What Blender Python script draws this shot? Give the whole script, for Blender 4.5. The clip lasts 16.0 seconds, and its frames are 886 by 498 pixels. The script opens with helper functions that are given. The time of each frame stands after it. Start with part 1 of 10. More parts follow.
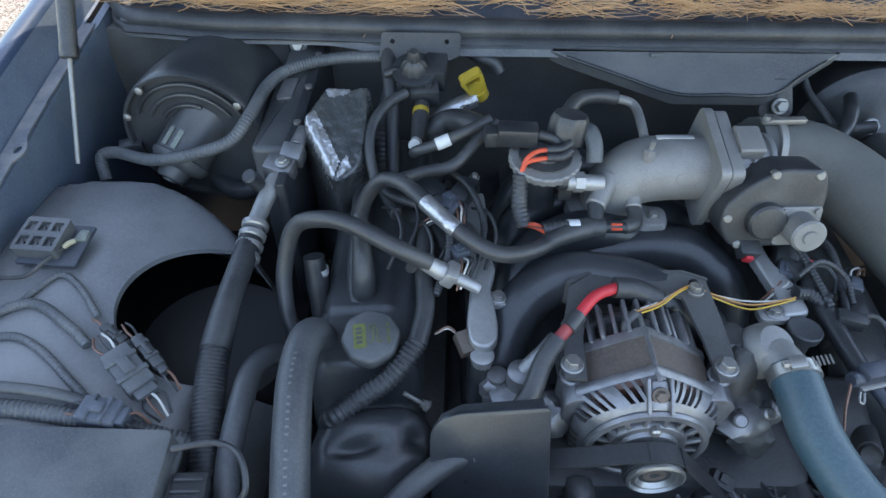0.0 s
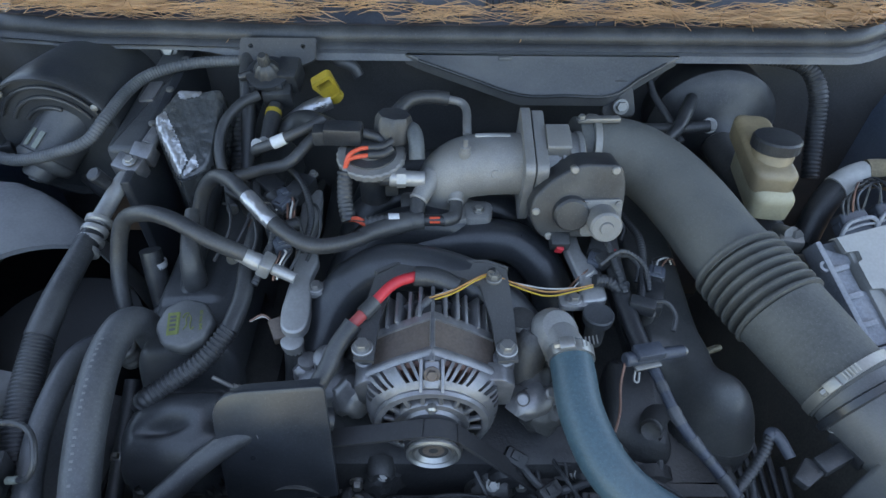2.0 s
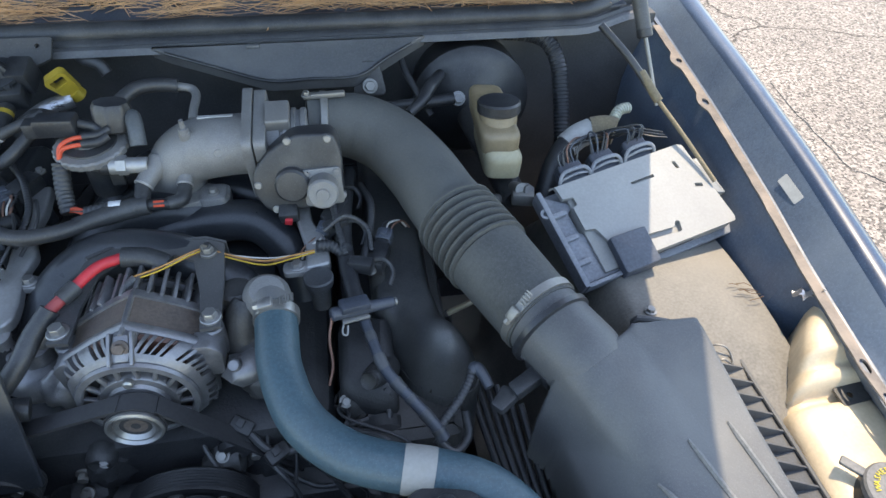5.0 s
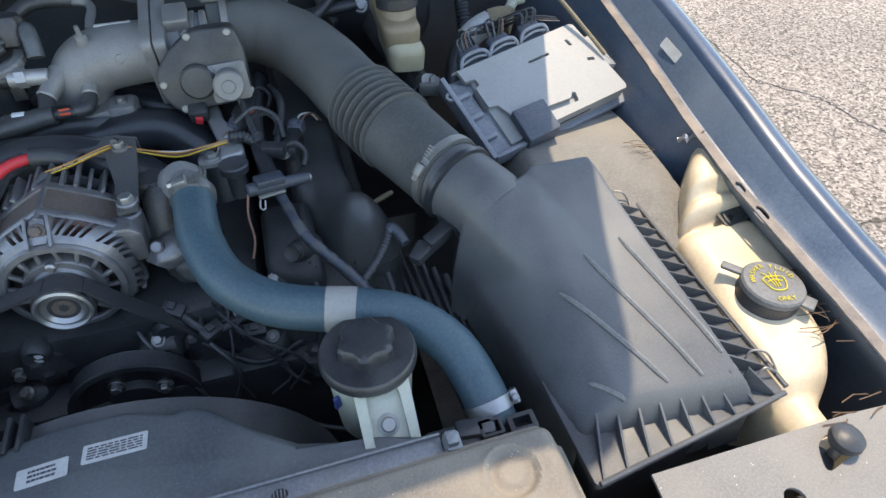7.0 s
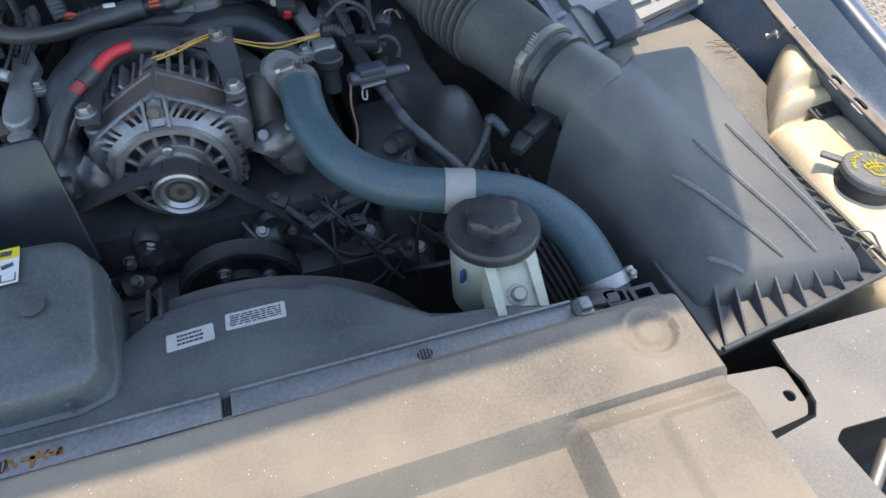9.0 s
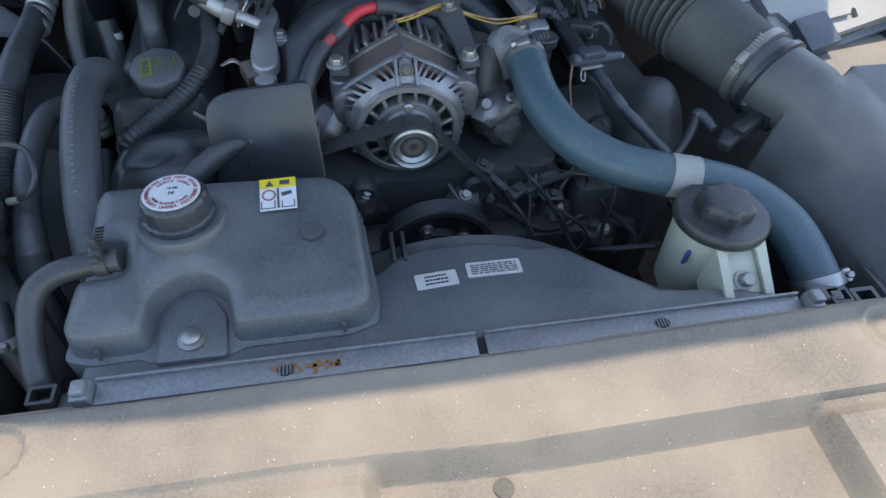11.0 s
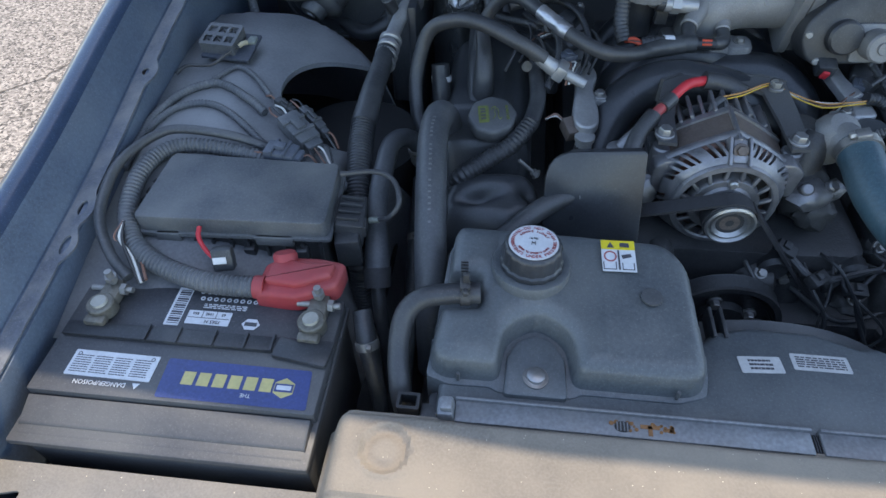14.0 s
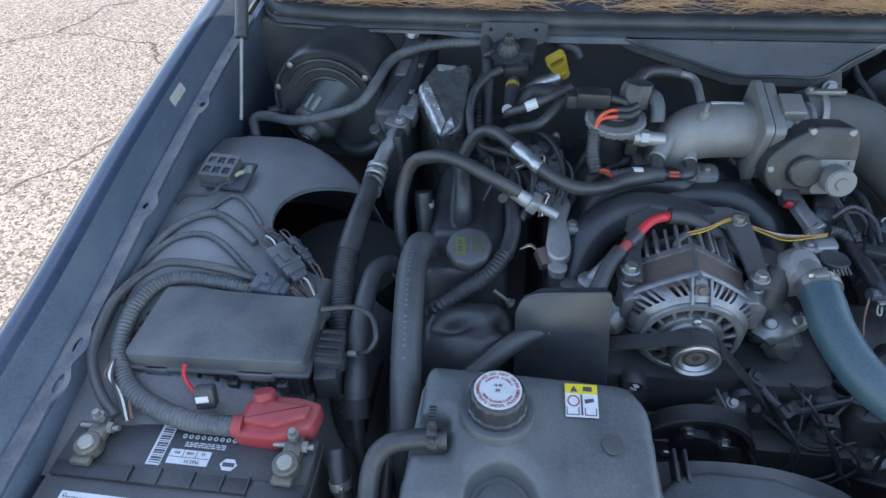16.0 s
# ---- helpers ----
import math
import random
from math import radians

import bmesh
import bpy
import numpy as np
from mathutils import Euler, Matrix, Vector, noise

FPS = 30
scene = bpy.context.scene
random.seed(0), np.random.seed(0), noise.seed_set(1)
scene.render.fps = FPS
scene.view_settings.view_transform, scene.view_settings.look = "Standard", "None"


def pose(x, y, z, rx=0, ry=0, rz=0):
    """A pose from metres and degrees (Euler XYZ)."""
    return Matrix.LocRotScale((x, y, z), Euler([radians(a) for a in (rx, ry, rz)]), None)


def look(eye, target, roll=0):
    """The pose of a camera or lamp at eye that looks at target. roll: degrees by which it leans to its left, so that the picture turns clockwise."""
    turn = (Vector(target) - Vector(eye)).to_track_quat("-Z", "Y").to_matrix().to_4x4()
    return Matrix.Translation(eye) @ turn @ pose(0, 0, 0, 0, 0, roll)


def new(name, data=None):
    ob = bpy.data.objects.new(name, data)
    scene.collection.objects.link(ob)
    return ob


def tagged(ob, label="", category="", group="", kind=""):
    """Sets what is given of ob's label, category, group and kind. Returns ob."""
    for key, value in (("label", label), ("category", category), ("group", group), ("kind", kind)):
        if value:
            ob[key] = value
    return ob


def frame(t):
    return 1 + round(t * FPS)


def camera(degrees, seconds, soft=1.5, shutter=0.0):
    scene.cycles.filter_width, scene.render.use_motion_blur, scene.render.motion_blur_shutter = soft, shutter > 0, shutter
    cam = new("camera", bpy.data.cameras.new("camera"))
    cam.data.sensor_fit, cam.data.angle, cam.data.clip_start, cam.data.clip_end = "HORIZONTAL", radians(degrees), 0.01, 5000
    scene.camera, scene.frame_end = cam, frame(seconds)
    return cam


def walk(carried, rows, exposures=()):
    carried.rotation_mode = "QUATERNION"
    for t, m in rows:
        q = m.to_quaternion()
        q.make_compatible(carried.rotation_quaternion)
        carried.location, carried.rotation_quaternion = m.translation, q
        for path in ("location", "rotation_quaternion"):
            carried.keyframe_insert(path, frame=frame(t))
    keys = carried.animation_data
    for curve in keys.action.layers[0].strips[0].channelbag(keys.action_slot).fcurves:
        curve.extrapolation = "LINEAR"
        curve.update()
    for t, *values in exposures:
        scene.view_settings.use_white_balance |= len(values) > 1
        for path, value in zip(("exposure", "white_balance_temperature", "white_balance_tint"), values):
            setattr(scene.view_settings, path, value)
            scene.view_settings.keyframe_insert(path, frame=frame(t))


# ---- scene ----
cam = camera(72.3, 16.0)
PATH = [
    (0, (0.116, -0.004, 1.408), (0.108, 1.413, -0.003), 0.5),
    (0.5, (0.172, -0.015, 1.413), (0.169, 1.404, 0.003), 0.7),
    (1, (0.224, -0.031, 1.419), (0.246, 1.391, 0.014), 1.4),
    (1.5, (0.282, -0.04, 1.424), (0.3, 1.387, 0.022), 1.2),
    (2, (0.337, -0.045, 1.425), (0.352, 1.388, 0.03), 0.8),
    (2.5, (0.391, -0.054, 1.419), (0.418, 1.384, 0.029), 0.4),
    (3, (0.444, -0.062, 1.417), (0.492, 1.381, 0.033), 0.4),
    (3.5, (0.494, -0.065, 1.411), (0.59, 1.385, 0.036), 1.0),
    (4, (0.534, -0.072, 1.417), (0.68, 1.385, 0.055), 1.6),
    (4.2, (0.547, -0.078, 1.416), (0.719, 1.379, 0.056), 1.7),
    (6.3, (0.618, -0.228, 1.352), (1.01, 1.186, -0.007), 0.6),
    (6.5, (0.616, -0.24, 1.343), (1.017, 1.159, -0.028), 0.2),
    (7, (0.61, -0.266, 1.328), (1.026, 1.097, -0.074), -0.1),
    (7.5, (0.583, -0.283, 1.312), (1.004, 1.037, -0.131), -0.3),
    (8, (0.551, -0.285, 1.293), (0.968, 1.003, -0.179), -0.4),
    (8.2, (0.538, -0.288, 1.29), (0.947, 0.99, -0.194), -0.6),
    (10.3, (0.326, -0.288, 1.281), (0.652, 0.964, -0.245), 2.4),
    (10.5, (0.305, -0.288, 1.282), (0.616, 0.969, -0.242), 2.7),
    (11, (0.259, -0.291, 1.284), (0.523, 0.985, -0.233), 3.0),
    (11.5, (0.218, -0.287, 1.288), (0.416, 1.005, -0.226), 2.7),
    (12, (0.18, -0.286, 1.288), (0.303, 1.018, -0.224), 2.2),
    (12.5, (0.135, -0.288, 1.291), (0.179, 1.024, -0.217), 1.5),
    (13, (0.097, -0.294, 1.297), (0.057, 1.023, -0.207), 0.6),
    (13.5, (0.067, -0.294, 1.313), (-0.061, 1.022, -0.188), -0.8),
    (14, (0.048, -0.283, 1.346), (-0.122, 1.046, -0.139), -1.4),
    (14.5, (0.052, -0.27, 1.376), (-0.14, 1.091, -0.078), -1.8),
    (15, (0.059, -0.258, 1.398), (-0.149, 1.14, -0.016), -2.1),
    (15.5, (0.076, -0.245, 1.422), (-0.149, 1.193, 0.05), -2.4),
    (16, (0.096, -0.233, 1.44), (-0.135, 1.226, 0.091), -2.7),
]
walk(cam, [(t, look(eye, target, roll)) for t, eye, target, roll in PATH],
     [(0.0, 1.45, 8250, 10), (2.0, 1.28, 8250, 10), (4.0, 1.28, 8200, 10), (7.0, 0.97, 8150, 10), (11.0, 0.95, 7850, 10), (12.5, 0.95, 7550, 10), (14.0, 0.84, 7500, 10), (14.5, 0.84, 7450, 10), (16.0, 1.14, 7650, 10)])

# ---------------- world and sun ----------------
SUN = Vector((0.20, 0.23, 1.0)).normalized()          # towards the sun
world = bpy.data.worlds.new("sky")
scene.world = world
world.use_nodes = True
wn, wl = world.node_tree.nodes, world.node_tree.links
sky = wn.new("ShaderNodeTexSky")
sky.sky_type, sky.sun_disc = "NISHITA", False
sky.sun_elevation = math.asin(SUN.z)
sky.sun_rotation = math.atan2(SUN.x, SUN.y)
sky.air_density, sky.dust_density, sky.ozone_density = 1.0, 0.4, 2.3
wn["Background"].inputs["Strength"].default_value = 0.34
wl.new(sky.outputs[0], wn["Background"].inputs["Color"])
lamp = bpy.data.lights.new("sun", "SUN")
lamp.energy, lamp.angle, lamp.color = 2.85, radians(0.5), (1.0, 0.93, 0.84)
sun = new("sun", lamp)
sun.matrix_world = look(SUN * 20, (0, 0, 0))


# ---------------- materials ----------------
def mat(name, a, b=None, rough=0.6, metal=0.0, scale=25.0, fine=260.0, bump=0.20, spec=0.5, depth=0.0012,
        dust=0.0, dust_col=(0.20, 0.19, 0.17), trans=0.0, coat=0.0, dust_scale=5.0, sss=0.0, grit=0.0):
    """Two-scale mottled surface from colour a to b, with fine relief and blotches of dust."""
    m = bpy.data.materials.new(name)
    m.use_nodes = True
    n, l = m.node_tree.nodes, m.node_tree.links
    p = n["Principled BSDF"]
    b = b or tuple(c * 0.6 for c in a)
    co = n.new("ShaderNodeTexCoord").outputs["Object"]

    def nz(s, detail=4.0):
        t = n.new("ShaderNodeTexNoise")
        t.inputs["Scale"].default_value, t.inputs["Detail"].default_value = s, detail
        l.new(co, t.inputs["Vector"])
        return t.outputs["Fac"]

    def ramp(src, lo, hi, c0, c1):
        r = n.new("ShaderNodeValToRGB")
        r.color_ramp.elements[0].position, r.color_ramp.elements[1].position = lo, hi
        r.color_ramp.elements[0].color, r.color_ramp.elements[1].color = (*c0, 1), (*c1, 1)
        l.new(src, r.inputs[0])
        return r.outputs[0]

    def mix(f, x, y):
        k = n.new("ShaderNodeMix")
        k.data_type = "RGBA"
        l.new(f, k.inputs["Factor"])
        l.new(x, k.inputs["A"])
        l.new(y, k.inputs["B"])
        return k.outputs["Result"]

    f1, f2 = nz(scale), nz(fine, 3.0)
    col = ramp(f1, 0.32, 0.68, b, a)
    grain = ramp(f2, 0.35, 0.75, tuple(c * (0.62 if a[0] < 0.25 else 0.82) for c in a), tuple(min(1.0, c * (1.38 if a[0] < 0.25 else 1.10)) for c in a))
    half = n.new("ShaderNodeMix")
    half.data_type = "RGBA"
    half.inputs["Factor"].default_value = 0.4
    l.new(col, half.inputs["A"])
    l.new(grain, half.inputs["B"])
    col = half.outputs["Result"]
    if dust:
        d = ramp(nz(dust_scale, 7.0), 0.62 - 0.35 * dust, 0.85 - 0.25 * dust, (0, 0, 0), (dust, dust, dust))
        rgb = n.new("ShaderNodeRGB")
        rgb.outputs[0].default_value = (*dust_col, 1)
        col = mix(d, col, rgb.outputs[0])
        if a[0] < 0.12:
            # fine settled specks, thicker where the dust lies
            speck = ramp(nz(fine * 2.2, 2.0), 0.60, 0.70, (0, 0, 0), (0.22, 0.22, 0.22))
            pale = n.new("ShaderNodeRGB")
            pale.outputs[0].default_value = (*(min(1.0, c * 1.7) for c in dust_col), 1)
            col = mix(speck, col, pale.outputs[0])
    if grit:
        # scattered pale sand grains
        v = n.new("ShaderNodeTexVoronoi")
        v.inputs["Scale"].default_value = grit
        l.new(co, v.inputs["Vector"])
        dot = ramp(v.outputs["Distance"], 0.07, 0.11, (1, 1, 1), (0, 0, 0))
        some = ramp(nz(grit * 0.37, 0.0), 0.60, 0.64, (0, 0, 0), (1, 1, 1))
        both = n.new("ShaderNodeMath")
        both.operation = "MULTIPLY"
        l.new(dot, both.inputs[0])
        l.new(some, both.inputs[1])
        sand = n.new("ShaderNodeRGB")
        sand.outputs[0].default_value = (0.75, 0.66, 0.5, 1)
        col = mix(both.outputs[0], col, sand.outputs[0])
    l.new(col, p.inputs["Base Color"])
    rr = n.new("ShaderNodeMapRange")
    rr.inputs["To Min"].default_value, rr.inputs["To Max"].default_value = max(0.03, rough - 0.12), min(1.0, rough + 0.15)
    l.new(f1, rr.inputs["Value"])
    l.new(rr.outputs[0], p.inputs["Roughness"])
    p.inputs["Metallic"].default_value = metal
    p.inputs["Specular IOR Level"].default_value = spec
    p.inputs["Transmission Weight"].default_value = trans
    p.inputs["Coat Weight"].default_value = coat
    p.inputs["Subsurface Weight"].default_value = sss
    if sss:
        p.inputs["Subsurface Radius"].default_value = (0.03, 0.02, 0.012)
    if bump:
        bp = n.new("ShaderNodeBump")
        bp.inputs["Strength"].default_value, bp.inputs["Distance"].default_value = bump, depth
        l.new(f2, bp.inputs["Height"])
        l.new(bp.outputs[0], p.inputs["Normal"])
    return m


DUSTC = (0.17, 0.165, 0.155)
plastic = mat("black_plastic", (0.026, 0.028, 0.031), (0.014, 0.015, 0.018), 0.40, dust=0.5, dust_col=(0.092, 0.093, 0.092), dust_scale=16)
plastic_gloss = mat("smooth_black_plastic", (0.028, 0.031, 0.036), (0.016, 0.018, 0.021), 0.32, dust=0.4, dust_col=(0.066, 0.069, 0.072), bump=0.05, dust_scale=9)
faded_plastic = mat("faded_dusty_blue_grey_plastic", (0.072, 0.082, 0.089), (0.050, 0.058, 0.064), 0.42, dust=0.6, dust_col=(0.135, 0.142, 0.140), dust_scale=9, scale=14)
plastic_grey = mat("grey_black_plastic", (0.055, 0.059, 0.063), (0.034, 0.036, 0.040), 0.42, dust=0.6, dust_col=(0.12, 0.12, 0.117), dust_scale=8)
rubber = mat("black_rubber", (0.032, 0.034, 0.037), (0.018, 0.019, 0.022), 0.42, dust=0.5, dust_col=(0.098, 0.099, 0.097), dust_scale=14)
rubber_dusty = mat("dusty_rubber_duct", (0.066, 0.069, 0.067), (0.040, 0.042, 0.042), 0.72, dust=0.7, dust_col=(0.108, 0.110, 0.104), dust_scale=7)
hose_grey = mat("grey_coolant_hose", (0.062, 0.066, 0.071), (0.042, 0.045, 0.050), 0.45, dust=0.5, dust_col=(0.115, 0.116, 0.115), dust_scale=12)
hose_green = mat("blue_green_hose", (0.036, 0.076, 0.097), (0.028, 0.060, 0.080), 0.45, dust=0.5, dust_col=(0.085, 0.11, 0.115), dust_scale=7)
steel_black = mat("black_painted_steel", (0.045, 0.047, 0.05), (0.03, 0.031, 0.034), 0.5, dust=0.55, dust_col=(0.13, 0.125, 0.118))
# dusty inner paint, lightened and blued to carry haze and sky reflection
paint_inner = mat("dusty_hazed_blue_inner_paint", (0.084, 0.116, 0.164), (0.062, 0.087, 0.126), 0.42, dust=0.6, dust_col=(0.155, 0.185, 0.22), dust_scale=7, coat=0.1)
# dusty rail as it looks on the shaded west side, blue shade in the colour
rail_shaded = mat("dusty_blue_shaded_rail_paint", (0.105, 0.116, 0.138), (0.075, 0.084, 0.100), 0.5, dust=0.7, dust_col=(0.21, 0.205, 0.195), dust_scale=30)
box_mat = mat("dusty_black_air_box_plastic", (0.066, 0.070, 0.076), (0.046, 0.049, 0.054), 0.5, dust=0.75, dust_col=(0.128, 0.128, 0.123), dust_scale=8, fine=420)
# grey of the washer cap and lid creases, lightened in colour for the sun
cap_grey = mat("pale_grey_cap_and_lit_creases", (0.15, 0.148, 0.142), (0.11, 0.108, 0.104), 0.55, dust=0.4, dust_col=(0.2, 0.19, 0.17))
tray_grey = mat("slate_grey_tray_plastic", (0.22, 0.235, 0.26), (0.16, 0.17, 0.19), 0.5, bump=0.1, dust=0.5, dust_col=(0.30, 0.30, 0.29), dust_scale=12)
apron_mat = mat("dusty_black_apron", (0.135, 0.139, 0.145), (0.095, 0.098, 0.103), 0.42, dust=0.7, dust_col=(0.24, 0.24, 0.236), dust_scale=5)
apron_dust = mat("sun_faded_dusty_apron", (0.19, 0.18, 0.16), (0.11, 0.105, 0.095), 0.8, dust=0.7, dust_col=(0.26, 0.24, 0.205), bump=0.4)
cover_mat = mat("dusty_faded_plastic_cover", (0.190, 0.163, 0.133), (0.112, 0.097, 0.080), 0.75, dust=0.8, dust_col=(0.26, 0.218, 0.168), bump=0.35, fine=420, dust_scale=8, grit=230)
panel_mat = mat("faded_grey_header_panel", (0.185, 0.175, 0.162), (0.135, 0.128, 0.118), 0.65, dust=0.6, dust_col=(0.24, 0.215, 0.18), dust_scale=9, bump=0.3, fine=420, grit=190)
paint = mat("dark_blue_car_paint", (0.022, 0.042, 0.080), (0.016, 0.031, 0.060), 0.34, bump=0.0, coat=0.25, dust=0.4, dust_col=(0.09, 0.122, 0.168), dust_scale=3)
flange_mat = mat("dusty_cowl_paint", (0.10, 0.105, 0.112), (0.06, 0.064, 0.07), 0.5, dust=0.7, dust_col=(0.17, 0.167, 0.16), dust_scale=9)
# dusty, rusty rail of the east side, warm sunlight put into the colour
rail_sunlit = mat("dusty_rusty_sunlit_rail_paint", (0.17, 0.145, 0.125), (0.085, 0.075, 0.070), 0.7, dust=0.75, dust_col=(0.29, 0.235, 0.19), dust_scale=22)
alloy = mat("cast_aluminium", (0.225, 0.224, 0.222), (0.145, 0.144, 0.143), 0.50, metal=0.25, dust=0.65, dust_col=(0.172, 0.168, 0.158), bump=0.3, fine=700, scale=35, dust_scale=14)
alloy_bright = mat("bright_aluminium", (0.38, 0.38, 0.378), (0.27, 0.27, 0.267), 0.45, metal=0.6, bump=0.1, dust=0.4, dust_col=(0.22, 0.215, 0.20), dust_scale=30)
alloy_alt = mat("alternator_aluminium", (0.255, 0.255, 0.265), (0.125, 0.125, 0.132), 0.38, metal=0.6, dust=0.45, dust_col=(0.088, 0.086, 0.085), bump=0.3, fine=600, scale=60, dust_scale=25)
steel = mat("zinc_steel", (0.38, 0.38, 0.375), (0.25, 0.245, 0.24), 0.40, metal=0.85, bump=0.1, dust=0.3, dust_col=(0.17, 0.165, 0.155), dust_scale=40)
steel_dull = mat("dull_plated_steel", (0.30, 0.295, 0.28), (0.20, 0.195, 0.185), 0.5, metal=0.7, dust=0.4)
rad_alloy = mat("radiator_channel_aluminium", (0.22, 0.23, 0.24), (0.14, 0.147, 0.155), 0.5, metal=0.45, dust=0.5, dust_col=(0.20, 0.195, 0.18), dust_scale=14)
rust = mat("rust", (0.26, 0.12, 0.045), (0.16, 0.075, 0.03), 0.85, bump=0.4)
stator = mat("rusty_stator_laminations", (0.135, 0.105, 0.088), (0.085, 0.070, 0.062), 0.65, metal=0.3, scale=60, bump=0.3)
copper = mat("dark_copper_windings", (0.13, 0.055, 0.035), (0.06, 0.03, 0.022), 0.5, bump=0.4, fine=600)
foil = mat("crumpled_foil_tape", (0.50, 0.50, 0.51), (0.28, 0.28, 0.29), 0.30, metal=0.8, scale=40, fine=60, bump=0.5, depth=0.008, dust=0.4, dust_col=(0.16, 0.155, 0.145))
film = mat("dusty_clear_wrap_film", (0.048, 0.052, 0.054), (0.024, 0.026, 0.028), 0.22, metal=0.1, scale=30, fine=55, bump=0.45, depth=0.008, dust=0.4, dust_col=(0.080, 0.080, 0.076), coat=0.6)
plenum_mat = mat("dusty_dark_plenum_plastic", (0.095, 0.099, 0.104), (0.066, 0.069, 0.074), 0.5, dust=0.7, dust_col=(0.165, 0.163, 0.156))
red_rub = mat("faded_red_rubber", (0.34, 0.032, 0.036), (0.22, 0.022, 0.026), 0.55, dust=0.55, dust_col=(0.32, 0.12, 0.11), bump=0.1)
red_wire = mat("red_cable_jacket", (0.55, 0.03, 0.04), (0.42, 0.02, 0.03), 0.5, bump=0.05)
red_orange = mat("orange_red_wire", (0.62, 0.08, 0.035), (0.5, 0.06, 0.03), 0.5, bump=0.05)
yellow = mat("yellow_plastic", (0.46, 0.32, 0.035), (0.33, 0.22, 0.025), 0.5, bump=0.1, dust=0.35, dust_col=(0.2, 0.16, 0.05), dust_scale=30)
yellow_wire = mat("yellow_wire", (0.55, 0.34, 0.03), (0.45, 0.27, 0.02), 0.5, bump=0.05)
tan_wire = mat("faded_orange_wire", (0.46, 0.22, 0.06), (0.36, 0.17, 0.05), 0.5, bump=0.05)
brown_wire = mat("brown_wire", (0.20, 0.10, 0.07), (0.13, 0.07, 0.05), 0.5, bump=0.05)
white_wire = mat("white_wire", (0.62, 0.60, 0.55), (0.5, 0.48, 0.44), 0.5, bump=0.05)
white_label = mat("worn_white_label", (0.44, 0.44, 0.425), (0.34, 0.34, 0.33), 0.55, bump=0.05, scale=90, dust=0.35, dust_col=(0.26, 0.25, 0.235), dust_scale=40)
clean_label = mat("white_label", (0.56, 0.57, 0.58), (0.46, 0.47, 0.48), 0.45, bump=0.03, scale=80)
ink = mat("dark_ink", (0.06, 0.06, 0.07), None, 0.6, bump=0.0)
ink_red = mat("red_ink", (0.36, 0.10, 0.10), None, 0.6, bump=0.0)
ink_white = mat("white_ink", (0.60, 0.61, 0.62), None, 0.6, bump=0.0)
ink_gold = mat("gold_ink", (0.50, 0.42, 0.17), (0.34, 0.30, 0.13), 0.5, bump=0.0, scale=60)
ink_green = mat("yellow_green_ink", (0.13, 0.15, 0.035), (0.09, 0.105, 0.025), 0.6, bump=0.0)
ink_yellow = mat("warning_yellow", (0.60, 0.47, 0.02), (0.5, 0.40, 0.02), 0.55, bump=0.0)
blue_label = mat("deep_blue_label", (0.030, 0.050, 0.17), (0.024, 0.040, 0.13), 0.4, bump=0.05, dust=0.25, dust_col=(0.06, 0.08, 0.16))
cream = mat("yellowed_translucent_plastic", (0.66, 0.545, 0.385), (0.56, 0.44, 0.29), 0.42, bump=0.05, sss=0.0, dust=0.3, dust_col=(0.44, 0.35, 0.22), dust_scale=12)
cream_dark = mat("stained_brown_plastic", (0.27, 0.205, 0.12), (0.14, 0.105, 0.062), 0.45, bump=0.1, scale=40, dust=0.5, dust_col=(0.18, 0.155, 0.12), sss=0.05)
white_plastic = mat("milky_yellowed_plastic", (0.40, 0.405, 0.33), (0.33, 0.335, 0.265), 0.4, bump=0.05, sss=0.15, dust=0.35, dust_col=(0.34, 0.33, 0.27))
ecm_mat = mat("pale_grey_module_plastic", (0.31, 0.308, 0.292), (0.26, 0.258, 0.245), 0.5, bump=0.1, dust=0.4, dust_col=(0.29, 0.28, 0.26))
pale_conn = mat("pale_green_grey_plastic", (0.17, 0.19, 0.165), (0.12, 0.135, 0.115), 0.5, bump=0.05)
grey_conn = mat("slate_grey_connector", (0.080, 0.092, 0.112), (0.055, 0.062, 0.077), 0.5, bump=0.08)
tan_tape = mat("tan_cloth_tape", (0.22, 0.175, 0.11), (0.15, 0.12, 0.08), 0.8, bump=0.4)
brass = mat("brass", (0.17, 0.16, 0.135), (0.09, 0.085, 0.07), 0.5, metal=0.5, bump=0.2, dust=0.4)
lead = mat("oxidised_lead", (0.38, 0.37, 0.33), (0.25, 0.245, 0.20), 0.55, metal=0.5, bump=0.3)
needle_mat = mat("dry_pine_needles", (0.64, 0.36, 0.18), (0.34, 0.17, 0.08), 0.55, bump=0.1, scale=12)
leaf_mat = mat("dry_brown_leaf", (0.17, 0.10, 0.055), (0.11, 0.065, 0.04), 0.7, bump=0.3)
cowl_mat = mat("blue_grey_cowl_plastic", (0.060, 0.070, 0.088), (0.045, 0.052, 0.066), 0.5, dust=0.5, dust_col=(0.12, 0.125, 0.13))
battery_mat = mat("dusty_black_battery_case", (0.050, 0.053, 0.060), (0.036, 0.038, 0.044), 0.5, dust=0.7, dust_col=(0.125, 0.122, 0.115), dust_scale=6)
fuse_lid = mat("dusty_fuse_box_lid", (0.066, 0.072, 0.078), (0.044, 0.048, 0.053), 0.5, dust=0.7, dust_col=(0.150, 0.150, 0.142), dust_scale=11)
# near-black: painted shade inside the apron opening, and the pavement crack
pit_mat = mat("near_black_shade_and_crack", (0.011, 0.011, 0.012), (0.008, 0.008, 0.009), 0.7, bump=0.2)
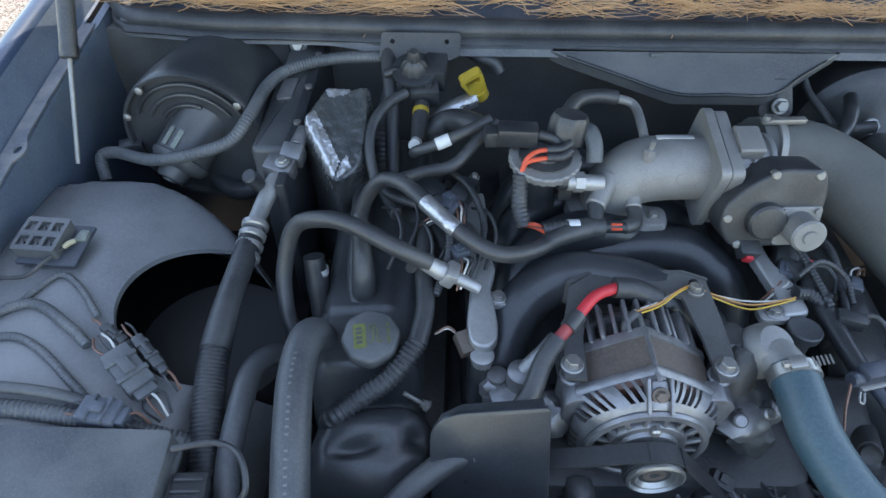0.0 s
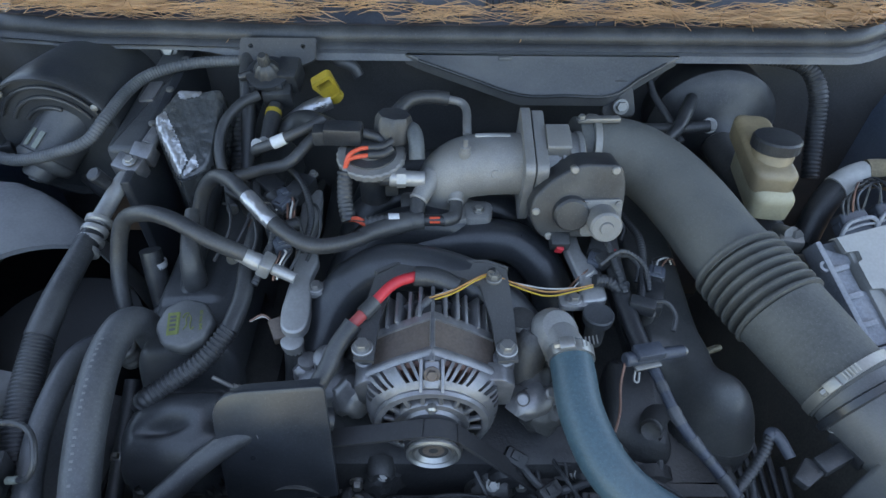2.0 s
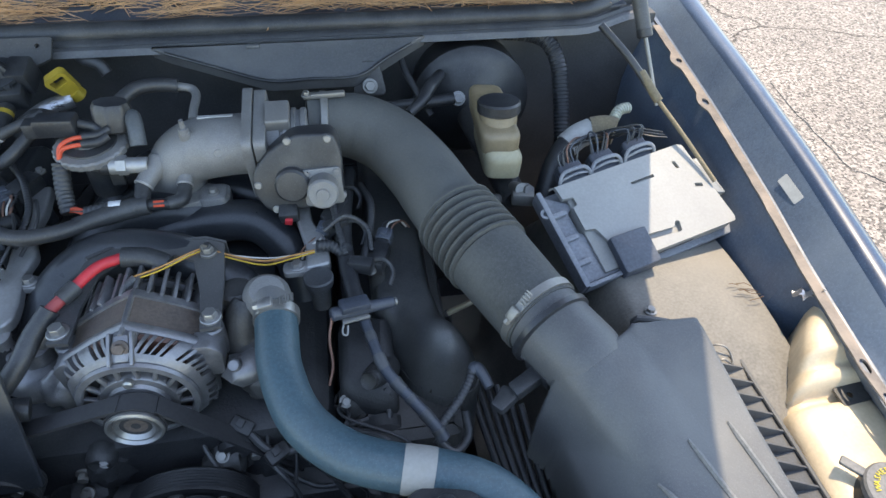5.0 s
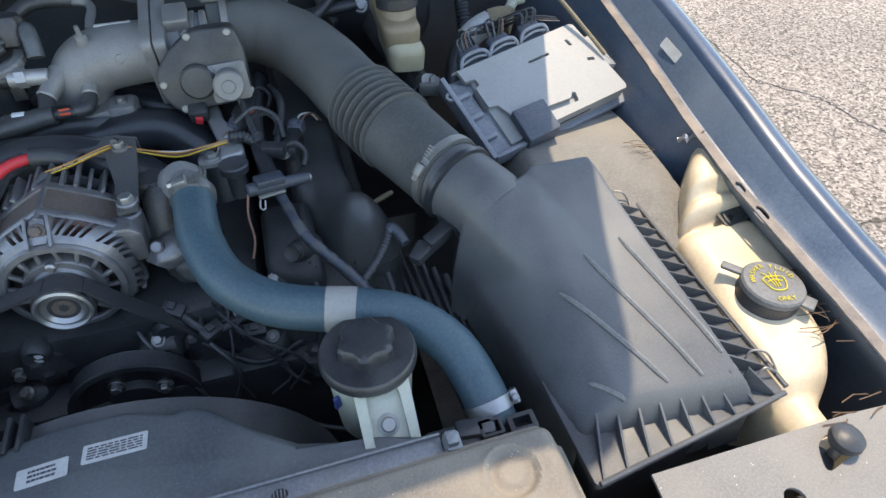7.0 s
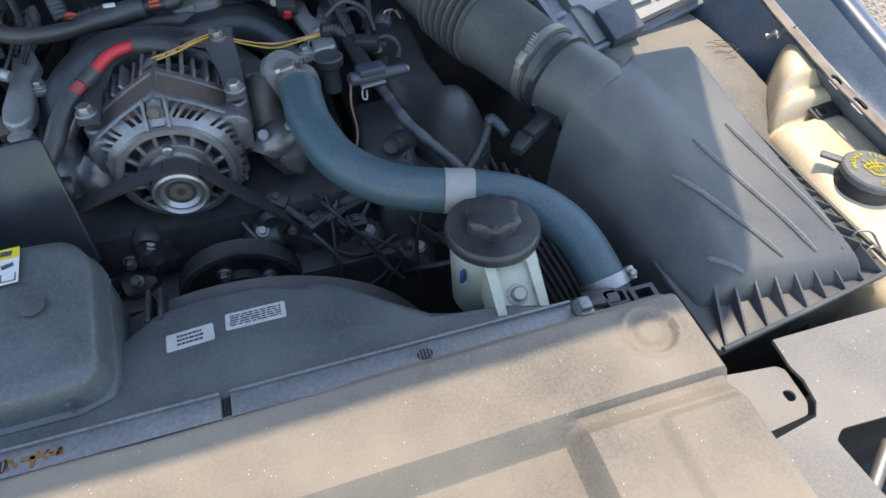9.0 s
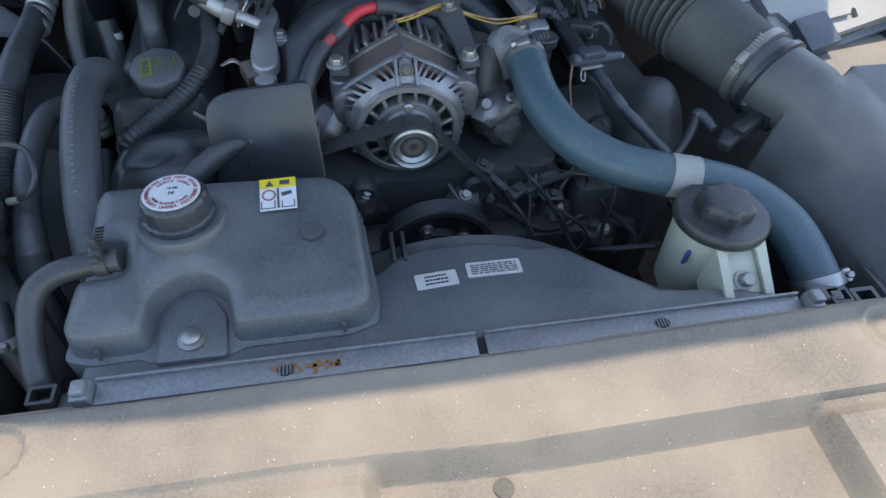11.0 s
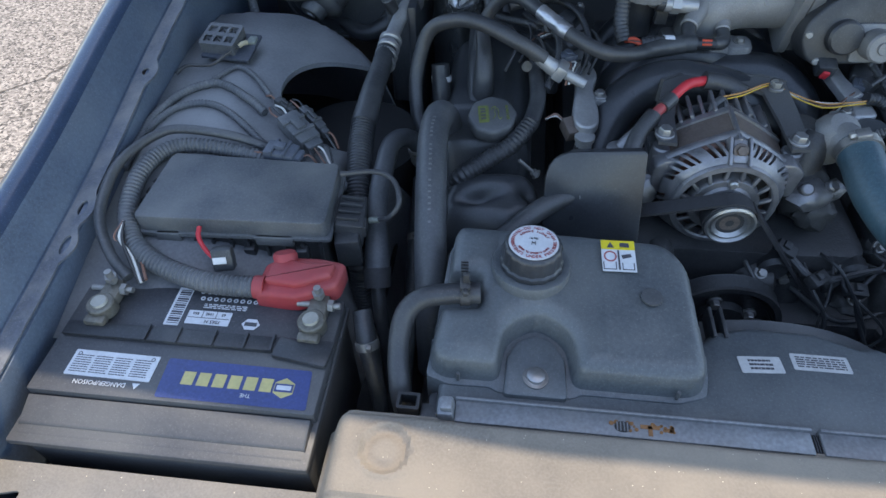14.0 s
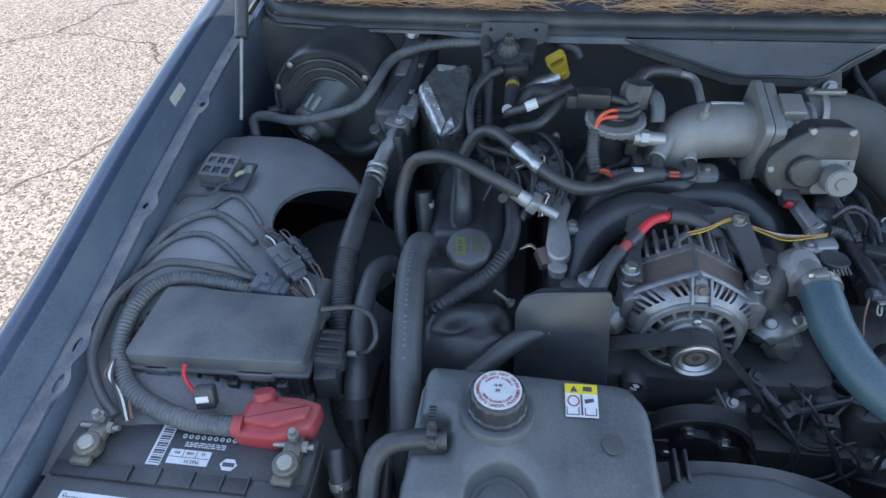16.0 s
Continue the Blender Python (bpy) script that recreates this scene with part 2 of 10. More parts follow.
conn_dark = mat("dark_slate_connector", (0.044, 0.052, 0.068), (0.030, 0.036, 0.048), 0.45, bump=0.08, dust=0.3, dust_col=(0.09, 0.095, 0.10))
cover_dusty = mat("dust_filmed_valve_cover", (0.052, 0.054, 0.055), (0.034, 0.036, 0.038), 0.40, dust=0.65, dust_col=(0.105, 0.104, 0.098), dust_scale=9)
cream_pale = mat("pale_cream_reservoir_plastic", (0.40, 0.36, 0.245), (0.29, 0.25, 0.155), 0.40, bump=0.05, sss=0.1, dust=0.4, dust_col=(0.26, 0.22, 0.15), dust_scale=22)
harness_grey = mat("dusty_harness_plastic", (0.082, 0.088, 0.094), (0.052, 0.056, 0.060), 0.5, dust=0.6, dust_col=(0.15, 0.15, 0.148), dust_scale=18)
paper_mat = mat("yellowed_paper_tag", (0.285, 0.28, 0.262), (0.21, 0.207, 0.195), 0.6, bump=0.1, scale=60, dust=0.4, dust_col=(0.17, 0.165, 0.15), dust_scale=60)
belt_mat = mat("drive_belt_rubber", (0.030, 0.030, 0.032), (0.02, 0.02, 0.022), 0.65, bump=0.1)
# grimy engine metal; also the painted shade of the floor sheet, holes and slots
void_mat = mat("oily_metal_and_gap_shade", (0.026, 0.027, 0.029), (0.013, 0.013, 0.015), 0.5, dust=0.5, dust_col=(0.062, 0.062, 0.060), bump=0.5, dust_scale=14)
cover_black = mat("dusty_black_valve_cover", (0.036, 0.039, 0.043), (0.022, 0.024, 0.027), 0.36, dust=0.5, dust_col=(0.085, 0.087, 0.086), dust_scale=8)
cast_dark = mat("grimy_cast_metal", (0.060, 0.060, 0.060), (0.030, 0.030, 0.030), 0.5, metal=0.3, dust=0.5, dust_col=(0.088, 0.086, 0.082), bump=0.4, dust_scale=14)
glass = mat("tinted_windscreen_glass", (0.02, 0.03, 0.035), None, 0.05, bump=0.0, coat=0.5)


def asphalt_material():
    m = bpy.data.materials.new("weathered_asphalt")
    m.use_nodes = True
    n, l = m.node_tree.nodes, m.node_tree.links
    p = n["Principled BSDF"]
    co = n.new("ShaderNodeTexCoord").outputs["Object"]
    v = n.new("ShaderNodeTexVoronoi")
    v.inputs["Scale"].default_value = 105
    l.new(co, v.inputs["Vector"])
    r = n.new("ShaderNodeValToRGB")
    e = r.color_ramp.elements
    e[0].position, e[0].color = 0.0, (0.055, 0.046, 0.038, 1)
    e[1].position, e[1].color = 1.0, (0.36, 0.305, 0.253, 1)
    k = e.new(0.45)
    k.color = (0.195, 0.163, 0.136, 1)
    sep = n.new("ShaderNodeSeparateColor")
    l.new(v.outputs["Color"], sep.inputs[0])
    l.new(sep.outputs[0], r.inputs[0])
    big = n.new("ShaderNodeTexNoise")
    big.inputs["Scale"].default_value, big.inputs["Detail"].default_value = 1.3, 6
    l.new(co, big.inputs["Vector"])
    warp = n.new("ShaderNodeMix")
    warp.data_type = "VECTOR"
    warp.inputs["Factor"].default_value = 0.35
    wn2 = n.new("ShaderNodeTexNoise")
    wn2.inputs["Scale"].default_value, wn2.inputs["Detail"].default_value = 2.4, 8
    l.new(co, wn2.inputs["Vector"])
    l.new(co, warp.inputs["A"])
    l.new(wn2.outputs["Color"], warp.inputs["B"])
    crack = n.new("ShaderNodeTexVoronoi")
    crack.feature = "DISTANCE_TO_EDGE"
    crack.inputs["Scale"].default_value = 0.85
    l.new(warp.outputs["Result"], crack.inputs["Vector"])
    cr = n.new("ShaderNodeValToRGB")
    cr.color_ramp.elements[0].position, cr.color_ramp.elements[0].color = 0.0012, (0.3, 0.28, 0.26, 1)
    cr.color_ramp.elements[1].position, cr.color_ramp.elements[1].color = 0.0055, (1, 1, 1, 1)
    l.new(crack.outputs["Distance"], cr.inputs[0])
    m1 = n.new("ShaderNodeMix")
    m1.data_type, m1.blend_type = "RGBA", "MULTIPLY"
    m1.inputs["Factor"].default_value = 1.0
    l.new(r.outputs[0], m1.inputs["A"])
    l.new(cr.outputs[0], m1.inputs["B"])
    m2 = n.new("ShaderNodeMix")
    m2.data_type, m2.blend_type = "RGBA", "OVERLAY"
    m2.inputs["Factor"].default_value = 0.35
    l.new(m1.outputs["Result"], m2.inputs["A"])
    l.new(big.outputs["Fac"], m2.inputs["B"])
    l.new(m2.outputs["Result"], p.inputs["Base Color"])
    p.inputs["Roughness"].default_value = 0.9
    b = n.new("ShaderNodeBump")
    b.inputs["Strength"].default_value, b.inputs["Distance"].default_value = 0.6, 0.006
    l.new(v.outputs["Distance"], b.inputs["Height"])
    b2 = n.new("ShaderNodeBump")
    b2.inputs["Strength"].default_value, b2.inputs["Distance"].default_value = 0.8, 0.02
    l.new(cr.outputs[0], b2.inputs["Height"])
    l.new(b.outputs[0], b2.inputs["Normal"])
    l.new(b2.outputs[0], p.inputs["Normal"])
    return m


asphalt = asphalt_material()


# ---------------- mesh helpers ----------------
def part(name, bm, material, parent=None, label="", sharp=38):
    """Links a bmesh as one mesh object, under parent when given."""
    me = bpy.data.meshes.new(name)
    bmesh.ops.recalc_face_normals(bm, faces=bm.faces)
    flat = bm.faces.layers.int.get("flat")
    curved = [not (flat and f[flat]) for f in bm.faces]
    bm.to_mesh(me)
    bm.free()
    me.materials.append(material)
    me.polygons.foreach_set("use_smooth", curved)
    me.set_sharp_from_angle(angle=radians(sharp))
    ob = new(name, me)
    if parent:
        ob.parent = parent
        if not parent.parent:
            ob.matrix_parent_inverse = Matrix.Translation(-Vector(parent.location))
    if label:
        tagged(ob, label)
    return ob


def thing(name, at, label, category, group=""):
    ob = new(name)
    ob.empty_display_size = 0.02
    ob.location = at
    return tagged(ob, label, category, group)


def solo(name, bm, material, label, category, group="", kind=""):
    return tagged(part(name, bm, material), label, category, group, kind)


def place(bm, verts, m):
    bmesh.ops.transform(bm, matrix=m, verts=verts)


def box(bm, c, s, bev=0.003, m=None, seg=2):
    """Bevelled box of centre c and size s; m turns it about its centre."""
    g = bmesh.ops.create_cube(bm, size=1.0)["verts"]
    place(bm, g, Matrix.Diagonal((*s, 1)))
    if bev:
        edges = list({e for v in g for e in v.link_edges})
        bm.normal_update()
        g = bmesh.ops.bevel(bm, geom=edges, offset=min(bev, min(s) * 0.45), segments=seg, profile=0.5, affect="EDGES")["verts"]
        bm.normal_update()
    flat = bm.faces.layers.int.get("flat") or bm.faces.layers.int.new("flat")
    for f in {f for v in g for f in v.link_faces}:
        if max(abs(k) for k in f.normal) > 0.999:
            f[flat] = 1
    t = Matrix.Translation(c) @ (m or Matrix())
    place(bm, g, t)
    return bm


def turn(rx=0, ry=0, rz=0):
    return pose(0, 0, 0, rx, ry, rz)


def along(p, q):
    """Matrix that puts the z axis from p towards q."""
    p, q = Vector(p), Vector(q)
    return Matrix.Translation(p) @ (q - p).to_track_quat("Z", "Y").to_matrix().to_4x4()


def lathe(bm, profile, m=None, seg=32, lobes=0, amp=0.0, cap=True):
    """Surface of revolution about z of (radius, height) pairs; lobes and amp wave the radius."""
    m = m or Matrix()
    rings = []
    for r, z in profile:
        if r < 1e-6:
            rings.append([bm.verts.new(m @ Vector((0, 0, z)))])
        else:
            ring = []
            for i in range(seg):
                a = 2 * math.pi * i / seg
                k = r * (1 + amp * math.cos(lobes * a)) if lobes else r
                ring.append(bm.verts.new(m @ Vector((k * math.cos(a), k * math.sin(a), z))))
            rings.append(ring)
    for a, b in zip(rings, rings[1:]):
        if len(a) == 1 and len(b) == 1:
            continue
        for i in range(seg):
            j = (i + 1) % seg
            if len(a) == 1:
                bm.faces.new((a[0], b[i], b[j]))
            elif len(b) == 1:
                bm.faces.new((a[i], a[j], b[0]))
            else:
                bm.faces.new((a[i], a[j], b[j], b[i]))
    for ring, end in ((rings[0], 0), (rings[-1], 1)):
        if len(ring) > 1 and cap:
            bm.faces.new(ring)
    return bm


def rod(bm, p, q, r, r2=None, seg=16, bev=0.0):
    h = (Vector(q) - Vector(p)).length
    r2 = r if r2 is None else r2
    prof = [(r, 0), (r2, h)] if not bev else [(r - bev, 0), (r, bev), (r2, h - bev), (r2 - bev, h)]
    return lathe(bm, prof, along(p, q), seg)


def spline(pts, n=8):
    """Points of a smooth curve through pts."""
    p = [Vector(v) for v in pts]
    p = [p[0] * 2 - p[1]] + p + [p[-1] * 2 - p[-2]]
    out = []
    for i in range(1, len(p) - 2):
        a, b, c, d = p[i - 1:i + 3]
        for k in range(n):
            t = k / n
            out.append(0.5 * (2 * b + (c - a) * t + (2 * a - 5 * b + 4 * c - d) * t * t + (3 * b - a - 3 * c + d) * t ** 3))
    out.append(p[-2])
    return out


def tube(bm, pts, r, seg=14, n=8, ridge=0.0, pitch=0.0, wall=0.0, smooth=True, ends=True):
    """Round tube along pts. r: one radius or one for each point. ridge and pitch: corrugations."""
    path = spline(pts, n) if smooth else [Vector(v) for v in pts]
    radii = r if isinstance(r, (list, tuple)) else [r] * len(pts)
    length = [0.0]
    for a, b in zip(path, path[1:]):
        length.append(length[-1] + (b - a).length)

    def rad(i):
        f = i / max(1, len(path) - 1) * (len(radii) - 1)
        k = min(int(f), len(radii) - 2)
        return radii[k] + (radii[k + 1] - radii[k]) * (f - k)

    stations = [(path[i], rad(i)) for i in range(len(path))]
    if ridge:
        total, out, j = length[-1], [], 0
        steps = max(2, int(total / pitch))
        for s in range(steps * 4 + 1):
            d = total * s / (steps * 4)
            while j < len(length) - 2 and length[j + 1] < d:
                j += 1
            f = (d - length[j]) / max(1e-9, length[j + 1] - length[j])
            out.append((path[j].lerp(path[j + 1], f), rad(j) + ridge * (0.0, 1.0, 1.0, 0.0)[s % 4]))
        stations = out
    up, rings = None, []
    for i, (c, rr) in enumerate(stations):
        d = (stations[min(i + 1, len(stations) - 1)][0] - stations[max(i - 1, 0)][0]).normalized()
        if up is None:
            up = d.orthogonal().normalized()
        up = (up - d * up.dot(d)).normalized()
        side = d.cross(up)
        rings.append([bm.verts.new(c + rr * (math.cos(2 * math.pi * k / seg) * up + math.sin(2 * math.pi * k / seg) * side)) for k in range(seg)])
    for a, b in zip(rings, rings[1:]):
        for k in range(seg):
            bm.faces.new((a[k], a[(k + 1) % seg], b[(k + 1) % seg], b[k]))
    if ends:
        bm.faces.new(rings[0])
        bm.faces.new(rings[-1])
    return bm


def rounded(poly, r, seg=4):
    """Polygon with its corners rounded by r (one radius, or one for each corner)."""
    out, n = [], len(poly)
    rs = r if isinstance(r, (list, tuple)) else [r] * n
    for i in range(n):
        p, a, b = Vector(poly[i]), Vector(poly[i - 1]), Vector(poly[(i + 1) % n])
        u, v = (a - p), (b - p)
        k = min(rs[i], u.length * 0.45, v.length * 0.45)
        if k < 1e-5:
            out.append(tuple(p))
            continue
        s, e = p + u.normalized() * k, p + v.normalized() * k
        for j in range(seg + 1):
            t = j / seg
            out.append(tuple((1 - t) ** 2 * s + 2 * t * (1 - t) * p + t * t * e))
    return out


def prism(bm, poly, z0, z1, m=None, bev=0.0, holes=(), seg=2, shape=None):
    """Extruded polygon between z0 and z1, with holes; bev rounds the top rim; shape(v) moves the vertices before m."""
    m = m or Matrix()
    flat = bm.faces.layers.int.get("flat") or bm.faces.layers.int.new("flat")
    loops = [list(poly)] + [list(h) for h in holes]
    rows = []
    levels = [(0.0, z0)]
    if bev and not holes:
        for k in range(seg + 1):
            a = math.pi / 2 * k / seg
            levels.append((bev * (1 - math.cos(a)), z1 - bev + bev * math.sin(a)))
    else:
        levels.append((0.0, z1))

    def inset(loop, d):
        if d == 0:
            return [Vector(p) for p in loop]
        area = sum(loop[i - 1][0] * loop[i][1] - loop[i][0] * loop[i - 1][1] for i in range(len(loop)))
        sgn = 1 if area > 0 else -1
        out = []
        for i in range(len(loop)):
            a, p, b = Vector(loop[i - 1]), Vector(loop[i]), Vector(loop[(i + 1) % len(loop)])
            e1, e2 = (p - a), (b - p)
            n1 = Vector((-e1.y, e1.x)).normalized() * sgn if e1.length > 1e-9 else Vector((0, 0))
            n2 = Vector((-e2.y, e2.x)).normalized() * sgn if e2.length > 1e-9 else n1
            nn = n1 + n2
            nn = nn.normalized() if nn.length > 1e-9 else n1
            out.append(p + nn * d / max(0.5, nn.dot(n1)))
        return out

    def vert(x, y, z):
        v = Vector((x, y, z))
        if shape:
            v = Vector(shape(v))
        return bm.verts.new(m @ v)

    capped = []
    for loop in loops:
        rings = [[vert(p.x, p.y, z) for p in inset(loop, d)] for d, z in levels]
        for a, b in zip(rings, rings[1:]):
            for i in range(len(loop)):
                j = (i + 1) % len(loop)
                bm.faces.new((a[i], a[j], b[j], b[i]))
        capped.append((rings[0], rings[-1]))
    for end in (0, 1):
        if not holes:
            f = bm.faces.new(capped[0][end])
            if not shape:
                f[flat] = 1
        else:
            edges = []
            for c in capped:
                ring = c[end]
                for i in range(len(ring)):
                    edges.append(bm.edges.get((ring[i - 1], ring[i])))
            bmesh.ops.triangle_fill(bm, edges=edges, use_beauty=True)
    return bm


def sheet(bm, xs, ys, height, thick=0.0):
    """Height field over a grid, with an optional underside."""
    grid = [[bm.verts.new((x, y, height(x, y))) for x in xs] for y in ys]
    faces = []
    for j in range(len(ys) - 1):
        for i in range(len(xs) - 1):
            faces.append(bm.faces.new((grid[j][i], grid[j][i + 1], grid[j + 1][i + 1], grid[j + 1][i])))
    if thick:
        g = bmesh.ops.extrude_face_region(bm, geom=faces)["geom"]
        bmesh.ops.translate(bm, vec=(0, 0, -thick), verts=[v for v in g if isinstance(v, bmesh.types.BMVert)])
    return bm


def inner_distance(poly, px, py):
    """Distance of each grid point from the outline, positive inside."""
    best, odd = np.full(px.shape, 1e9), np.zeros(px.shape, bool)
    for (ax, ay), (bx, by) in zip(poly, list(poly[1:]) + [poly[0]]):
        ex, ey = bx - ax, by - ay
        t = np.clip(((px - ax) * ex + (py - ay) * ey) / max(1e-12, ex * ex + ey * ey), 0, 1)
        best = np.minimum(best, np.hypot(px - ax - t * ex, py - ay - t * ey))
        odd ^= ((ay > py) != (by > py)) & (px < ax + (py - ay) * ex / (ey if abs(ey) > 1e-12 else 1e-12))
    return np.where(odd, best, -best)


def relief(bm, poly, step, margin, height):
    """Moulded top over an outline: height(x, y, d) with d the distance inside it."""
    xs, ys = [p[0] for p in poly], [p[1] for p in poly]
    gx = np.arange(min(xs) - margin - step, max(xs) + margin + step, step)
    gy = np.arange(min(ys) - margin - step, max(ys) + margin + step, step)
    px, py = np.meshgrid(gx, gy, indexing="ij")
    d = inner_distance(list(poly), px, py)
    keep = {}
    for i in range(len(gx)):
        for j in range(len(gy)):
            if d[i, j] > -margin:
                keep[i, j] = bm.verts.new((gx[i], gy[j], height(gx[i], gy[j], d[i, j])))
    for i, j in keep:
        q = [(i, j), (i + 1, j), (i + 1, j + 1), (i, j + 1)]
        if all(k in keep for k in q):
            bm.faces.new([keep[k] for k in q])
    return bm


def blob(bm, c, r, seed=0, rough=0.12, sub=3):
    """Lumpy cast ellipsoid."""
    g = bmesh.ops.create_icosphere(bm, subdivisions=sub, radius=1.0)["verts"]
    for v in g:
        k = 1 + rough * noise.noise(v.co * 2.2 + Vector((seed, 0, 0))) + rough * 0.4 * noise.noise(v.co * 6 + Vector((0, seed, 0)))
        v.co = Vector((c[0] + v.co.x * r[0] * k, c[1] + v.co.y * r[1] * k, c[2] + v.co.z * r[2] * k))
    return bm


def circle(x, y, r, n=20, ry=None):
    ry = r if ry is None else ry
    return [(x + r * math.cos(2 * math.pi * k / n), y + ry * math.sin(2 * math.pi * k / n)) for k in range(n)]


def steps(a, b, n):
    return [a + (b - a) * i / n for i in range(n + 1)]


def smooth(t):
    t = min(1.0, max(0.0, t))
    return t * t * (3 - 2 * t)


def lettering(bm, text, size, m, align="CENTER"):
    """Flat letters of the built-in font in the plane of m."""
    cu = bpy.data.curves.new("letters", "FONT")
    cu.body, cu.size, cu.align_x, cu.align_y, cu.extrude = text, size, align, "CENTER", 0.0003
    cu.resolution_u = 2
    ob = bpy.data.objects.new("letters", cu)
    me = ob.to_mesh()
    vs = [bm.verts.new(m @ v.co) for v in me.vertices]
    for p in me.polygons:
        try:
            bm.faces.new([vs[i] for i in p.vertices])
        except ValueError:
            pass
    ob.to_mesh_clear()
    bpy.data.objects.remove(ob)
    bpy.data.curves.remove(cu)
    return bm


def ring_text(bm, text, size, radius, start, step, m, outward=True):
    """Letters round a circle; start and step in degrees."""
    for i, ch in enumerate(text):
        if ch == " ":
            continue
        a = start + step * i
        t = m @ turn(0, 0, a) @ Matrix.Translation((0, radius, 0)) @ turn(0, 0, 0 if outward else 180)
        lettering(bm, ch, size, t)
    return bm


def frame_of(o, ux, uy):
    """Matrix with origin o, x along ux and y along uy as nearly as can be."""
    ux = Vector(ux).normalized()
    uz = ux.cross(Vector(uy)).normalized()
    uy = uz.cross(ux)
    m = Matrix((ux, uy, uz)).transposed().to_4x4()
    m.translation = o
    return m


def bolt(bm, p, d, r=0.007, h=0.006):
    """Hexagonal head on a washer at p, facing d."""
    m = along(p, Vector(p) + Vector(d))
    lathe(bm, [(r * 1.45, -0.001), (r * 1.45, h * 0.25), (r * 1.35, h * 0.32)], m, 18)
    lathe(bm, [(r, h * 0.3), (r, h * 0.95), (r * 0.88, h * 1.1)], m, 6)
    return bm


def clamp(bm, p, d, r, w=0.012, screw=(0, 0, 1)):
    """Worm-drive clamp round a hose of radius r at p along d, screw housing towards screw."""
    p, d = Vector(p), Vector(d).normalized()
    m = along(p - d * w / 2, p + d * w / 2)
    lathe(bm, [(r, 0), (r + 0.0012, 0), (r + 0.0012, w), (r, w)], m, 32)
    s = Vector(screw)
    s = (s - d * s.dot(d)).normalized()
    t = d.cross(s)
    k = frame_of(p + s * (r + 0.005), t, d)
    g = bmesh.new()
    box(g, (0, 0, -0.0015), (0.017, w * 1.1, 0.008), 0.002)
    lathe(g, [(0.0035, 0), (0.0042, 0.001), (0.0042, 0.006), (0.003, 0.007)], along((0.008, 0, -0.001), (0.03, 0, -0.001)), 6)
    for i in range(5):
        box(g, (-0.016 - i * 0.004, 0, -0.0035), (0.0016, w * 0.8, 0.002), 0)
    bmesh.ops.transform(g, matrix=k, verts=g.verts)
    tmp = bpy.data.meshes.new("tmp")
    g.to_mesh(tmp)
    bm.from_mesh(tmp)
    bpy.data.meshes.remove(tmp)
    g.free()
    return bm


B = bmesh.new

# ================ the setting ================
CX = 0.345                                              # centre line of the car


def rail_z(y):
    return 0.83 + 0.145 * y


ground = solo("ground", sheet(B(), steps(-40, 40, 40), steps(-40, 40, 40), lambda x, y: 0.0), asphalt,
              "pale weathered cracked asphalt of a parking lot", "ground", kind="structure")


def loft_y(bm, profile, ys):
    """Sweeps profile(y) -> [(x, z)...] along y."""
    rows = [[bm.verts.new((x, y, z)) for x, z in profile(y)] for y in ys]
    for a, b in zip(rows, rows[1:]):
        for i in range(len(a) - 1):
            bm.faces.new((a[i], a[i + 1], b[i + 1], b[i]))
    return bm


YS = steps(-0.75, 1.6, 40)


def rail_x(s, y):
    """Inner edge of the bolted rail on either side."""
    if s > 0:
        return float(np.interp(y, (-0.15, 0.0, 0.107, 0.214, 0.355, 0.503, 0.70, 1.0), (1.172, 1.170, 1.164, 1.158, 1.164, 1.177, 1.187, 1.193)))
    return -0.438 - 0.022 * smooth((y - 0.05) / 0.8)


def rail_low(s, y):
    return rail_z(y) - (0.038 if s > 0 else 0.010 * smooth((0.5 - y) / 0.3) + 0.004)


RAIL_W = {1: 0.015, -1: 0.021}
RAIL_HOLES = {1: ((0.171, 0.017, 0.012), (0.217, 0.017, 0.010), (0.713, 0.005, 0.009), (0.832, 0.006, 0.007)),
              -1: ((-0.05, 0.010, 0.010), (0.136, 0.004, 0.013), (0.189, 0.006, 0.011), (0.42, 0.008, 0.007), (0.659, 0.002, 0.008))}

